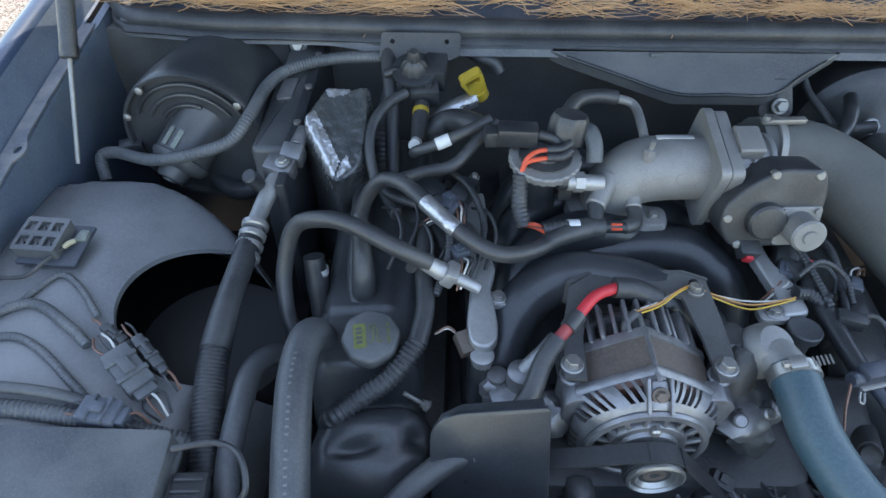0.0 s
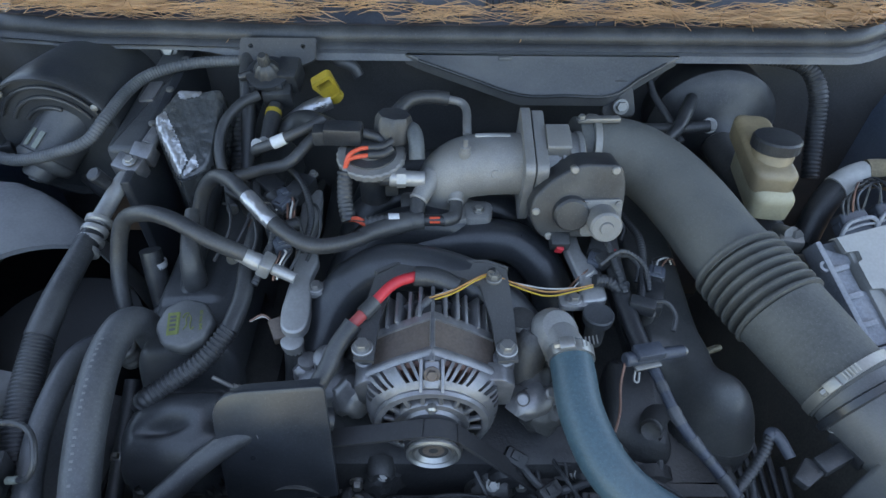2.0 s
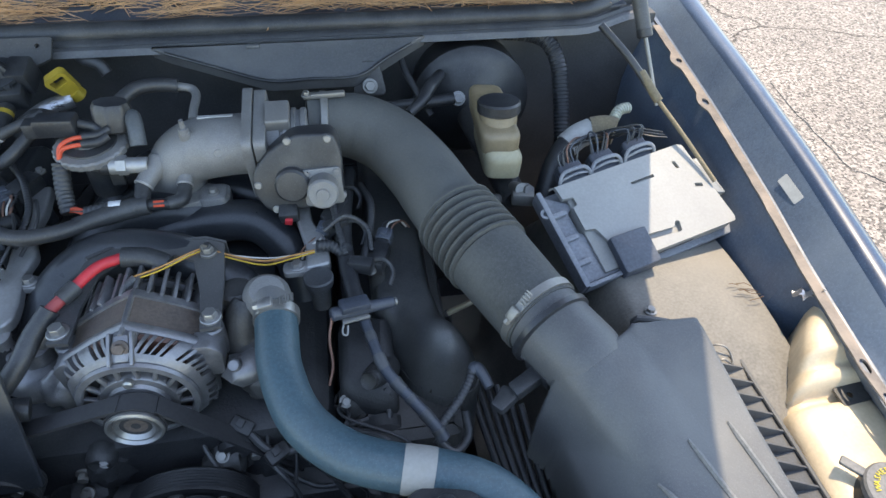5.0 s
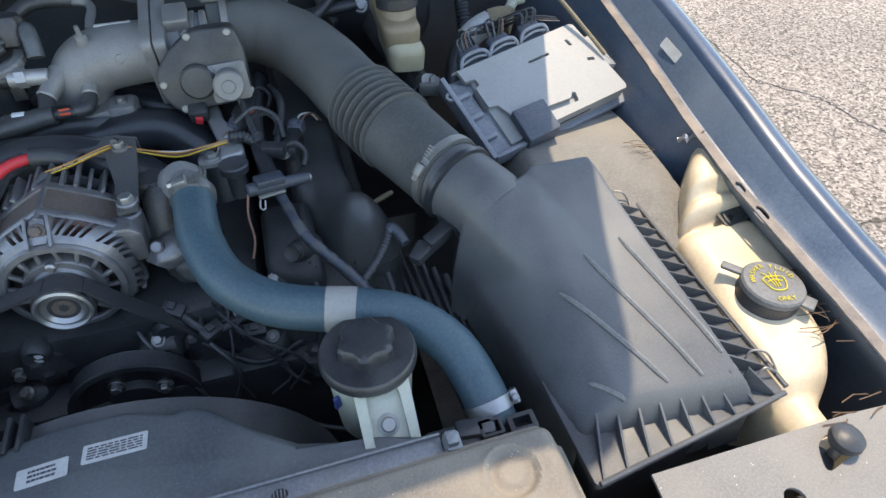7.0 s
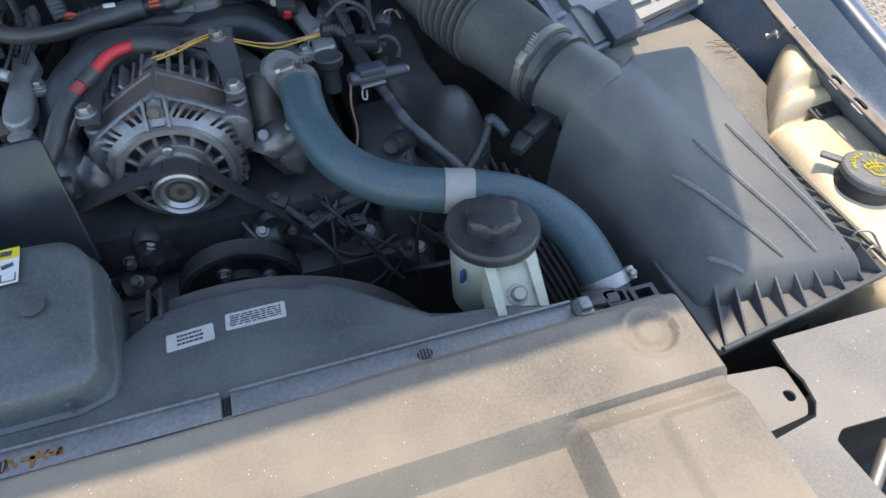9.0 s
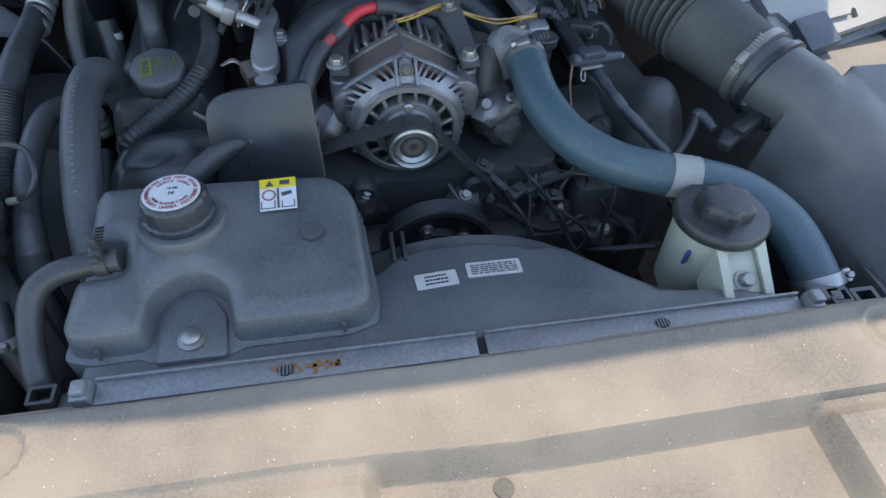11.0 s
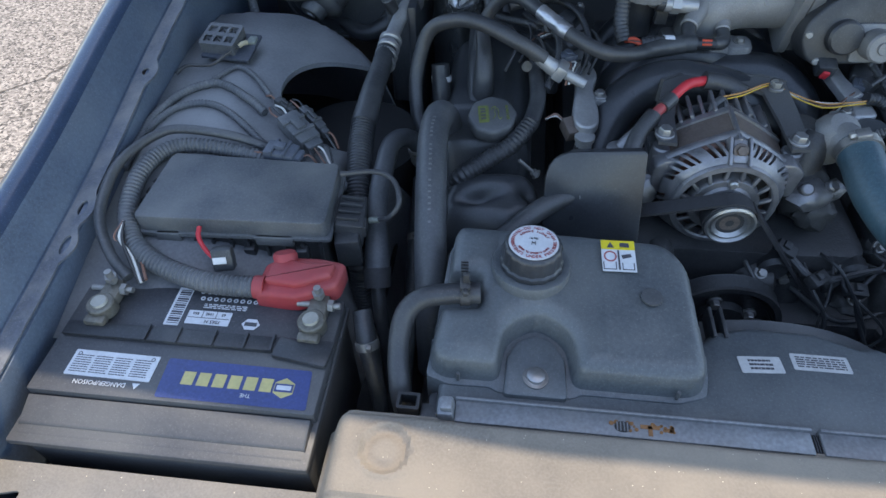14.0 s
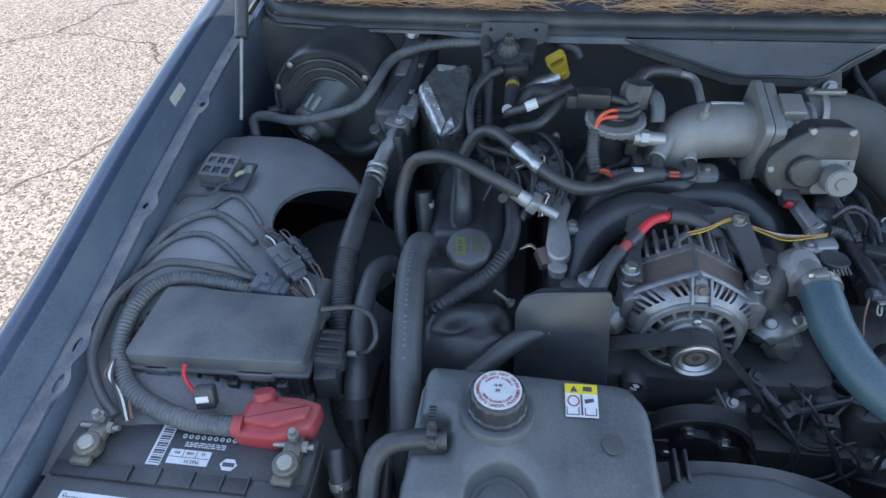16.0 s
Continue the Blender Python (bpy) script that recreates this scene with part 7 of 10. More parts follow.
tank(bm, [(0.790, 0.642), (0.852, 0.636), (0.846, 0.770), (0.792, 0.776)], 0.880, 0.914, 0.010, 2.0)
lathe(bm, [(0.0305, -0.028), (0.030, 0.004), (0.028, 0.006)], Matrix.Translation((0.824, 0.688, 0.914)) @ turn(-8, 0, 0), 32)
part("reservoir_top", bm, cream_dark, mc, "brown-stained plastic reservoir shoulder", sharp=80)
part("reservoir", tank(B(), [(0.794, 0.630), (0.856, 0.624), (0.850, 0.740), (0.796, 0.745)], 0.846, 0.888, 0.018, 3.0), cream_pale, mc, "pale cream plastic reservoir", sharp=80)
part("cap", lathe(B(), [(0.031, 0.0), (0.0335, 0.002), (0.0335, 0.016), (0.0310, 0.0190), (0.0, 0.0200)], Matrix.Translation((0.824, 0.688, 0.920)) @ turn(-8, 0, 0), 60, 20, 0.012), plastic, mc, "black ribbed screw cap")
bm = B()
rod(bm, (0.842, 0.635, 0.81), (0.848, 0.600, 0.832), 0.012, 0.010)
rod(bm, (0.815, 0.62, 0.80), (0.80, 0.595, 0.815), 0.010, 0.008)
bolt(bm, (0.856, 0.606, 0.822), (0.3, -0.6, 0.6), 0.010, 0.012)
box(bm, (0.852, 0.602, 0.818), (0.035, 0.030, 0.022), 0.004, turn(0, 0, -15))
part("pipe_fitting", bm, steel_dull, mc)

# firewall cover panel, hoses on the firewall, prop rod and struts
bm = B()
FM = frame_of((0.53, 0.905, 0.952), (1, 0.0, 0), (0, 0.90, 0.42))
prism(bm, rounded([(-0.255, 0.0), (-0.225, -0.016), (-0.062, -0.084), (0.085, -0.084), (0.180, -0.020), (0.212, 0.0)], 0.008), -0.02, 0.004, FM, 0.004, seg=3)
fp = solo("heater_plenum_panel", bm, plenum_mat, "dusty dark plastic plenum panel on the firewall", "firewall panel")
bm = B()
tube(bm, [tuple(FM @ Vector(v)) for v in ((-0.228, -0.014, 0.003), (-0.150, -0.047, 0.004), (-0.064, -0.081, 0.004), (0.01, -0.082, 0.004), (0.085, -0.081, 0.004), (0.135, -0.048, 0.004), (0.182, -0.018, 0.003))], 0.003, 8, 4)
part("edge_bead", bm, plastic, fp)
part("notch_tab", box(B(), tuple(FM @ Vector((-0.085, -0.010, 0.006))), (0.022, 0.010, 0.006), 0.002), plenum_mat, fp)
part("bolt_lug", prism(B(), rounded([(0.604, -0.02), (0.664, -0.02), (0.652, 0.04), (0.616, 0.04)], 0.014), -0.01, 0.0, frame_of((0.0, 0.838, 0.900), (1, 0, 0), (0, 0.5, 1)), 0.003), cast_dark, fp)
part("bolt", bolt(B(), (0.634, 0.829, 0.902), (0, -0.9, 0.45), 0.009, 0.010), steel_dull, fp)
for s, x, ct in ((1, 1.072, 0.78), (-1, -0.405, 0.80)):
    st = thing("hood_strut", (x + s * 0.03, 0.72, 0.90), "slim gas strut holding the hood, thin rod and thick cylinder", "gas strut", "hood struts")
    p, q = (Vector((x + 0.035, ct - 0.062, 0.895)), Vector((x - 0.012, ct + 0.035, 1.085))) if s > 0 else (Vector((-0.418, 0.700, 0.872)), Vector((-0.422, 0.873, 1.099)))
    mid = p.lerp(q, 0.52)
    part("piston_rod", rod(B(), p, mid, 0.0035), steel_dull, st)
    part("cylinder", rod(B(), mid, q.lerp(p, -1.4), 0.0120, bev=0.002), plastic_grey, st)
    part("collar", rod(B(), mid - Vector((0, 0, 0.001)), mid.lerp(q, 0.14), 0.0128, bev=0.002), plastic, st)
pr = thing("wire_conduit", (1.05, 0.66, 0.9), "long taped conduit running from the cowl to the module", "conduit")
part("upper_tube", tube(B(), [(0.998, 0.760, 1.020), (1.035, 0.715, 0.985), (1.062, 0.670, 0.950)], 0.006, 10), plastic, pr)
part("sleeve", tube(B(), [(1.050, 0.695, 0.970), (1.070, 0.655, 0.940)], 0.0070, 12, 3), tan_tape, pr)
part("lower_tube", tube(B(), [(1.070, 0.655, 0.940), (1.100, 0.610, 0.905), (1.135, 0.545, 0.860)], 0.0034, 10), tan_tape, pr)
bm = B()
tube(bm, [(0.60, 0.945, 0.925), (0.70, 0.948, 0.932), (0.80, 0.935, 0.944), (0.90, 0.925, 0.944), (0.960, 0.915, 0.934), (0.985, 0.885, 0.90), (0.990, 0.85, 0.84), (0.985, 0.80, 0.78)], 0.014, 14, 8, 0.0015, 0.007)
solo("firewall_harness", bm, plastic, "ribbed black harness tube along the firewall", "wiring harness")
bm = B()
tube(bm, [(0.69, 0.915, 0.93), (0.70, 0.88, 0.90), (0.715, 0.83, 0.885), (0.735, 0.79, 0.86)], 0.006, 10)
solo("vacuum_line", bm, rubber, "thin black vacuum line to the booster", "vacuum line")
bm = B()
tube(bm, [(0.60, 0.86, 0.84), (0.66, 0.82, 0.865), (0.72, 0.80, 0.88), (0.775, 0.80, 0.885)], 0.010, 12)
solo("booster_hose", bm, rubber, "black vacuum hose to the brake booster", "vacuum hose")

# ================ battery corner ================
bt = thing("battery", (-0.27, 0.03, 0.60), "black car battery with blue and white labels, dusty front sunlit", "battery")
bm = B()
box(bm, (-0.2705, 0.030, 0.690), (0.300, 0.185, 0.176), 0.004)
part("case", bm, battery_mat, bt)
bm = B()
box(bm, (-0.2695, 0.049, 0.786), (0.304, 0.142, 0.020), 0.003)
box(bm, (-0.2705, 0.028, 0.772), (0.310, 0.196, 0.010), 0.003)
prism(bm, [(-0.4205, -0.052), (-0.1215, -0.052), (-0.1215, -0.023), (-0.4205, -0.023)], 0.768, 0.7895, None, 0.003, shape=lambda v: (v.x, v.y, v.z - 0.32 * max(0.0, -0.023 - v.y)))
prism(bm, [(-0.4265, -0.061), (-0.1165, -0.061), (-0.1165, -0.050), (-0.4265, -0.050)], 0.764, 0.7745, None, 0.003)
part("lid", bm, battery_mat, bt)
# hold-down strap across the top
bm = B()
box(bm, (-0.265, 0.052, 0.799), (0.300, 0.018, 0.007), 0.002)
box(bm, (-0.146, 0.045, 0.800), (0.062, 0.026, 0.009), 0.004, turn(0, 0, -8))
for x in (-0.32, -0.285, -0.245, -0.21, -0.18):
    box(bm, (x, 0.052, 0.8035), (0.003, 0.020, 0.003), 0.0005)
part("handle_strap", bm, plastic, bt)
ZT = 0.7966
bm = B()
prism(bm, rounded([(-0.284, -0.018), (-0.127, -0.018), (-0.131, 0.026), (-0.286, 0.027)], 0.003), ZT - 0.001, ZT, None)
part("brand_label", bm, blue_label, bt, "deep blue label with gold lettering")


def upside(cx, cy, z=ZT + 0.0002):
    return Matrix.Translation((cx, cy, z)) @ turn(0, 0, 180)


bm = B()
for k in range(6):
    u = -0.0480 + k * 0.0166
    prism(bm, [(u, -0.0075), (u + 0.0125, -0.0075), (u + 0.0125, 0.0075), (u, 0.0075)], 0.0, 0.0004, upside(-0.2155, 0.0055), 0)
part("lettering", bm, ink_gold, bt)
bm = B()
lettering(bm, "THE", 0.006, upside(-0.192, -0.008))
part("lettering", bm, ink_white, bt)
bm = B()
prism(bm, [(-0.155 + 0.0125 * math.cos(a) * 0.95, 0.004 + 0.0115 * math.sin(a)) for a in steps(math.pi / 6, math.pi / 6 + 5 * math.pi / 3, 5)], ZT, ZT + 0.0004)
part("logo_hexagon", bm, ink_gold, bt)
part("logo_band", box(B(), (-0.155, 0.004, ZT + 0.0006), (0.019, 0.009, 0.0004), 0), blue_label, bt)
part("logo_bar", box(B(), (-0.155, 0.004, ZT + 0.0009), (0.015, 0.0050, 0.0003), 0), ink_white, bt)
m = frame_of((-0.343, 0.0125, ZT), (1, -0.01, 0), (0, 1, 0))
wl2 = part("warning_label", prism(B(), rect(0.094, 0.030, 0.001), -0.001, 0.0002, m), clean_label, bt, "white warning label with dense print")
bm = B()
for gx in (-0.034, -0.012, 0.010, 0.032):
    label_bars(bm, m @ Matrix.Translation((gx, -0.001, 0)), 0.019, 0.022, 8, int(gx * 1000) + 90, 0.62)
for gx in (-0.041, 0.041):
    prism(bm, circle(gx, 0.0105, 0.0022, 12), 0.0002, 0.0005, m, 0, [circle(gx, 0.0105, 0.0015, 8)])
part("print", bm, ink, wl2)
bm = B()
lettering(bm, "DANGER/POISON", 0.0072, upside(-0.347, -0.009))
prism(bm, [(-0.312, -0.006), (-0.304, -0.006), (-0.308, -0.0125)], ZT, ZT + 0.0004)
part("danger_print", bm, ink_white, bt)
m = frame_of((-0.3035, 0.094, ZT), (1, 0.0, 0), (0, 1, 0))
wl3 = part("barcode_label", prism(B(), rect(0.017, 0.052, 0.0008), -0.001, 0.0002, m), clean_label, bt, "white barcode label")
bm = B()
for i in range(16):
    box(bm, tuple(m @ Vector((0.001, -0.023 + i * 0.0030, 0.0004))), (0.013, 0.0008 + 0.0008 * (i % 3), 0.0004), 0)
part("barcode", bm, ink, wl3)
m = frame_of((-0.264, 0.081, ZT), (1, 0.0, 0), (0, 1, 0))
wl4 = part("rating_label", prism(B(), rect(0.050, 0.018, 0.0008), -0.001, 0.0002, m), clean_label, bt, "white rating label")
bm = B()
lettering(bm, "7565 N", 0.0060, m @ Matrix.Translation((0.006, -0.005, 0.0004)) @ turn(0, 0, 180))
for x, s in ((0.016, "65"), (0.0, "1045"), (-0.016, "850")):
    lettering(bm, s, 0.0050, m @ Matrix.Translation((x, 0.005, 0.0004)) @ turn(0, 0, 180))
for x in (-0.008, 0.008):
    box(bm, tuple(m @ Vector((x, 0.004, 0.0004))), (0.0006, 0.009, 0.0004), 0)
box(bm, tuple(m @ Vector((0, -0.0005, 0.0004))), (0.048, 0.0006, 0.0004), 0)
part("print", bm, ink, wl4)
bm = B()
prism(bm, [(-0.214 + 0.0105 * math.cos(a), 0.077 + 0.008 * math.sin(a)) for a in steps(0, 5 * math.pi / 3, 5)], ZT, ZT + 0.0003)
part("logo_hexagon", bm, ink_white, bt)
part("logo_bar", box(B(), (-0.214, 0.077, ZT + 0.0005), (0.014, 0.005, 0.0003), 0), battery_mat, bt)
bm = B()
for r in range(2):
    for i in range(11):
        c = (-0.283 + i * 0.0078 + 0.003 * r, 0.116 - 0.009 * r)
        prism(bm, circle(*c, 0.0028, 12), ZT, ZT + 0.0003, None, 0, [circle(*c, 0.0014, 8)])
part("date_dots", bm, ink_white, bt)
bm = B()
label_bars(bm, Matrix.Translation((-0.250, 0.097, ZT)), 0.050, 0.007, 3, 31, 0.5)
part("small_print", bm, ink_white, bt)


def terminal(x, y, label, group):
    tm = thing("battery_terminal", (x, y, 0.797), label, "battery terminal", group)
    part("post", lathe(B(), [(0.0095, 0), (0.0090, 0.019), (0.0080, 0.0205), (0, 0.0205)], Matrix.Translation((x, y, 0.797)), 24), lead, tm)
    bm = B()
    lathe(bm, [(0.0100, 0), (0.0155, 0.001), (0.0150, 0.015), (0.0135, 0.0165), (0.0098, 0.0165)], Matrix.Translation((x, y, 0.798)), 24)
    box(bm, (x + 0.002, y + 0.022, 0.806), (0.022, 0.028, 0.014), 0.003)
    box(bm, (x, y - 0.017, 0.804), (0.024, 0.012, 0.010), 0.003)
    part("clamp_body", bm, brass, tm, "oxidised brass clamp")
    bm = B()
    rod(bm, (x - 0.022, y + 0.024, 0.809), (x + 0.026, y + 0.024, 0.809), 0.0035)
    lathe(bm, [(0.007, 0), (0.007, 0.006)], along((x + 0.013, y + 0.024, 0.809), (x + 0.03, y + 0.024, 0.809)), 6)
    rod(bm, (x + 0.002, y + 0.030, 0.812), (x + 0.002, y + 0.030, 0.832), 0.004)
    lathe(bm, [(0.007, 0), (0.007, 0.006)], Matrix.Translation((x + 0.002, y + 0.030, 0.818)), 6)
    part("clamp_bolt", bm, steel_dull, tm)
    return tm


terminal(-0.383, 0.078, "corroded brass negative terminal clamp on the battery", "battery terminals")
terminal(-0.143, 0.078, "corroded brass positive terminal clamp beside the red cover", "battery terminals")
rcv = thing("terminal_cover", (-0.17, 0.135, 0.80), "faded red rubber terminal cover flipped open", "terminal cover")
bm = B()
boot = [(-0.216, 0.104), (-0.165, 0.100), (-0.122, 0.118), (-0.118, 0.150), (-0.150, 0.158), (-0.195, 0.160), (-0.214, 0.148)]
prism(bm, rounded(boot, 0.006), 0.797, 0.822, None, 0.005, seg=2, shape=lambda v: (v.x, v.y, v.z + 0.10 * (v.x + 0.17)))
part("boot", bm, red_rub, rcv, sharp=60)
bm = prism(B(), rounded([(-0.206, 0.118), (-0.168, 0.112), (-0.130, 0.126), (-0.128, 0.144), (-0.165, 0.146), (-0.190, 0.152), (-0.206, 0.142)], 0.004), 0.81, 0.830, None, 0.005, seg=2, shape=lambda v: (v.x, v.y, v.z + 0.10 * (v.x + 0.17)))
part("raised_lid", bm, red_rub, rcv, sharp=60)
part("nub", lathe(B(), [(0.013, -0.004), (0.014, 0.012), (0.012, 0.016), (0, 0.017)], along((-0.190, 0.150, 0.815), (-0.192, 0.158, 0.828)), 20), red_rub, rcv)
part("cable_collar", tube(B(), [(-0.218, 0.1175, 0.812), (-0.206, 0.118, 0.812)], 0.0135, 16, 3), red_rub, rcv)
bm = B()
tube(bm, [(-0.207, 0.118, 0.812), (-0.235, 0.117, 0.812), (-0.275, 0.119, 0.812), (-0.318, 0.129, 0.814), (-0.355, 0.145, 0.817), (-0.386, 0.170, 0.822), (-0.404, 0.208, 0.832), (-0.408, 0.258, 0.843), (-0.397, 0.298, 0.846), (-0.370, 0.318, 0.845), (-0.32, 0.320, 0.841), (-0.24, 0.314, 0.826), (-0.15, 0.31, 0.79)],
     [0.0115, 0.0115, 0.0115, 0.0115, 0.0115, 0.0112, 0.0106, 0.0100, 0.0095, 0.0092, 0.0090, 0.0090, 0.0090], 14, 8, 0.0012, 0.0056)
solo("battery_cable", bm, harness_grey, "thick black convoluted battery cable looping round the fuse box", "battery cable")
bm = B()
tube(bm, [(-0.366, 0.115, 0.815), (-0.392, 0.135, 0.826), (-0.418, 0.172, 0.842), (-0.430, 0.215, 0.850), (-0.432, 0.268, 0.856), (-0.410, 0.322, 0.856), (-0.374, 0.338, 0.856), (-0.29, 0.336, 0.845), (-0.22, 0.326, 0.815), (-0.19, 0.322, 0.77)], 0.0064, 12)
solo("battery_cable", bm, plastic_grey, "smooth black negative cable beside the fender", "battery cable")
for k in range(4):
    bm = B()
    tube(bm, [(-0.355 + 0.004 * k, 0.112, 0.808 + 0.003 * k), (-0.372, 0.135 + 0.006 * k, 0.822), (-0.385 - 0.003 * k, 0.155, 0.835), (-0.388, 0.175, 0.845)], 0.0018, 6)
    solo("thin_wire", bm, (rubber, white_wire, rubber, brown_wire)[k], "thin loose wire at the negative terminal", "wire", "terminal wires")
bm = B()
box(bm, (-0.27, 0.03, 0.585), (0.34, 0.23, 0.035), 0.008)
box(bm, (-0.27, -0.085, 0.66), (0.33, 0.012, 0.17), 0.004)
solo("battery_tray", bm, plastic, "black plastic battery tray", "battery tray")

# fuse box
fb = thing("fuse_box", (-0.265, 0.24, 0.74), "dusty dark fuse box with scuffed flat lid", "fuse box")
bm = B()
prism(bm, rounded([(-0.382, 0.182), (-0.150, 0.190), (-0.156, 0.298), (-0.380, 0.302)], 0.009), 0.822, 0.846, None, 0.0028, seg=2)
part("lid", bm, fuse_lid, fb)
bm = B()
prism(bm, rounded([(-0.385, 0.178), (-0.146, 0.187), (-0.152, 0.302), (-0.384, 0.306)], 0.006), 0.818, 0.823, None, 0.001)
part("lid_rim", bm, fuse_lid, fb)
bm = B()
prism(bm, rounded([(-0.378, 0.186), (-0.154, 0.194), (-0.160, 0.294), (-0.376, 0.298)], 0.006), 0.745, 0.817, None, 0.0)
for i in range(10):
    box(bm, (-0.36 + i * 0.022, 0.186 + i * 0.0008, 0.785), (0.004, 0.010, 0.05), 0.001)
part("base", bm, plastic, fb)
for x, w in ((-0.345, 0.030), (-0.215, 0.046)):
    part("lid_tab", box(B(), (x, 0.180 + 0.035 * (x + 0.385), 0.816), (w, 0.006, 0.014), 0.0015, turn(0, 0, 2)), fuse_lid, fb)
for x in (-0.365, -0.315, -0.250, -0.185):
    part("base_clip", box(B(), (x, 0.183 + 0.035 * (x + 0.385), 0.790), (0.014, 0.012, 0.026), 0.002, turn(8, 0, 2)), plastic, fb)
part("base_ledge", prism(B(), rounded([(-0.384, 0.176), (-0.148, 0.184), (-0.150, 0.198), (-0.384, 0.190)], 0.003), 0.762, 0.772, None, 0.001), plastic, fb)
bm = B()
for k in range(3):
    tube(bm, [(-0.392, 0.225 + 0.016 * k, 0.80), (-0.400, 0.226 + 0.016 * k, 0.815), (-0.394, 0.232 + 0.016 * k, 0.828), (-0.384, 0.234 + 0.016 * k, 0.822)], 0.0035, 6, 3)
part("latch", bm, plastic, fb)
bm = B()
box(bm, (-0.134, 0.236, 0.806), (0.036, 0.056, 0.040), 0.004, turn(0, 8, 6))
box(bm, (-0.132, 0.205, 0.792), (0.030, 0.026, 0.044), 0.003, turn(0, 0, 12))
for k in range(4):
    box(bm, (-0.132, 0.218 + 0.012 * k, 0.828), (0.028, 0.003, 0.006), 0.0008, turn(0, 8, 6))
box(bm, (-0.116, 0.222, 0.812), (0.012, 0.020, 0.016), 0.002, turn(0, 0, 6))
part("side_connector", bm, plastic, fb)
part("wire_tip", rod(B(), (-0.112, 0.240, 0.806), (-0.098, 0.240, 0.808), 0.0045, 0.004, 12, 0.001), pale_conn, fb)
bm = B()
tube(bm, [(-0.100, 0.240, 0.808), (-0.084, 0.236, 0.818), (-0.072, 0.244, 0.836), (-0.082, 0.270, 0.848), (-0.108, 0.282, 0.850), (-0.150, 0.276, 0.848)], 0.0034, 8)
solo("loop_wire", bm, rubber, "thin black wire looping from the fuse box", "wire")
fh = thing("inline_fuse", (-0.265, 0.145, 0.81), "black inline fuse holder with white label and red wire", "fuse holder")
part("holder", box(B(), (-0.262, 0.146, 0.824), (0.024, 0.016, 0.028), 0.003, turn(-25, 0, 12)), plastic, fh)
part("sticker", box(B(), (-0.263, 0.1385, 0.828), (0.015, 0.002, 0.008), 0.0003, turn(-25, 0, 12)), clean_label, fh)
part("red_wire", tube(B(), [(-0.275, 0.150, 0.815), (-0.288, 0.158, 0.820), (-0.298, 0.168, 0.832), (-0.300, 0.180, 0.838)], 0.0028, 8), red_wire, fh)

# relay board on the apron
rb = thing("relay_block", (-0.40, 0.545, 0.848), "grey-black relay block on a small plate with a yellow wire end", "relay block")
RM = frame_of((-0.389, 0.546, 0.880), (1, -0.03, -0.05), (0.05, 1, 0.10))
RR = RM.to_3x3().to_4x4()
part("plate", prism(B(), rounded([(-0.030, -0.036), (0.046, -0.036), (0.046, 0.030), (-0.030, 0.030)], 0.003), -0.021, -0.017, RM, 0.001), conn_dark, rb)
wells = [(-0.022 + i * 0.0165, -0.013 + j * 0.024) for i in range(3) for j in range(2)]
part("block", prism(B(), rounded([(-0.032, -0.028), (0.022, -0.028), (0.022, 0.026), (-0.032, 0.026)], 0.004), -0.017, 0.000, RM, 0.0015, [[(u - 0.0058, v - 0.0075), (u + 0.0058, v - 0.0075), (u + 0.0058, v + 0.0075), (u - 0.0058, v + 0.0075)] for u, v in wells]), harness_grey, rb)
for i, (u, v) in enumerate(wells):
    part("socket", box(B(), tuple(RM @ Vector((u, v, -0.0095))), (0.0122, 0.0156, 0.012), 0.0004, RR), plastic_grey, rb)
    if i != 1:
        part("blade", box(B(), tuple(RM @ Vector((u + 0.001, v - 0.001, -0.003))), (0.0018, 0.009, 0.008), 0.0003, RR @ turn(0, 0, 40)), void_mat, rb)
part("wire_end", tube(B(), [tuple(RM @ Vector(v)) for v in ((0.024, -0.012, -0.011), (0.029, -0.007, -0.009), (0.033, -0.001, -0.011))], 0.0036, 8), cream_pale, rb, "pale yellow crimp end")
part("white_pad", prism(B(), rounded([(0.028, 0.002), (0.044, 0.004), (0.043, 0.020), (0.032, 0.020)], 0.002), -0.017, -0.013, RM, 0.001), pale_conn, rb)
part("lead", tube(B(), [tuple(RM @ Vector(v)) for v in ((0.024, -0.012, -0.011), (0.012, -0.036, -0.010), (-0.004, -0.058, -0.014), (-0.040, -0.064, -0.016), (-0.055, -0.075, -0.024))], 0.0026, 8), rubber, rb)


def on_apron(pts, lift):
    return [(x, y, max(apron_w(x, y), apron_w(x - 0.01, y), apron_w(x + 0.01, y)) + lift) for x, y in pts]


H = [([(-0.441, 0.275), (-0.440, 0.330), (-0.437, 0.376), (-0.416, 0.429), (-0.373, 0.454), (-0.319, 0.425), (-0.289, 0.402)], 0.0058, "ribbed harness tube over the wheel apron"),
     ([(-0.444, 0.286), (-0.436, 0.350), (-0.415, 0.394), (-0.376, 0.408), (-0.335, 0.391), (-0.289, 0.356), (-0.262, 0.335)], 0.0045, "thin ribbed harness tube over the wheel apron"),
     ([(-0.392, 0.445), (-0.385, 0.465), (-0.362, 0.501), (-0.328, 0.481), (-0.293, 0.442)], 0.0037, "thin looped ribbed harness tube on the wheel apron")]
for pts, r, lab in H:
    solo("apron_harness", tube(B(), on_apron(pts, r * 0.9), r, 12, 8, 0.0007, 0.0048), harness_grey, lab, "wiring harness", "apron harnesses")


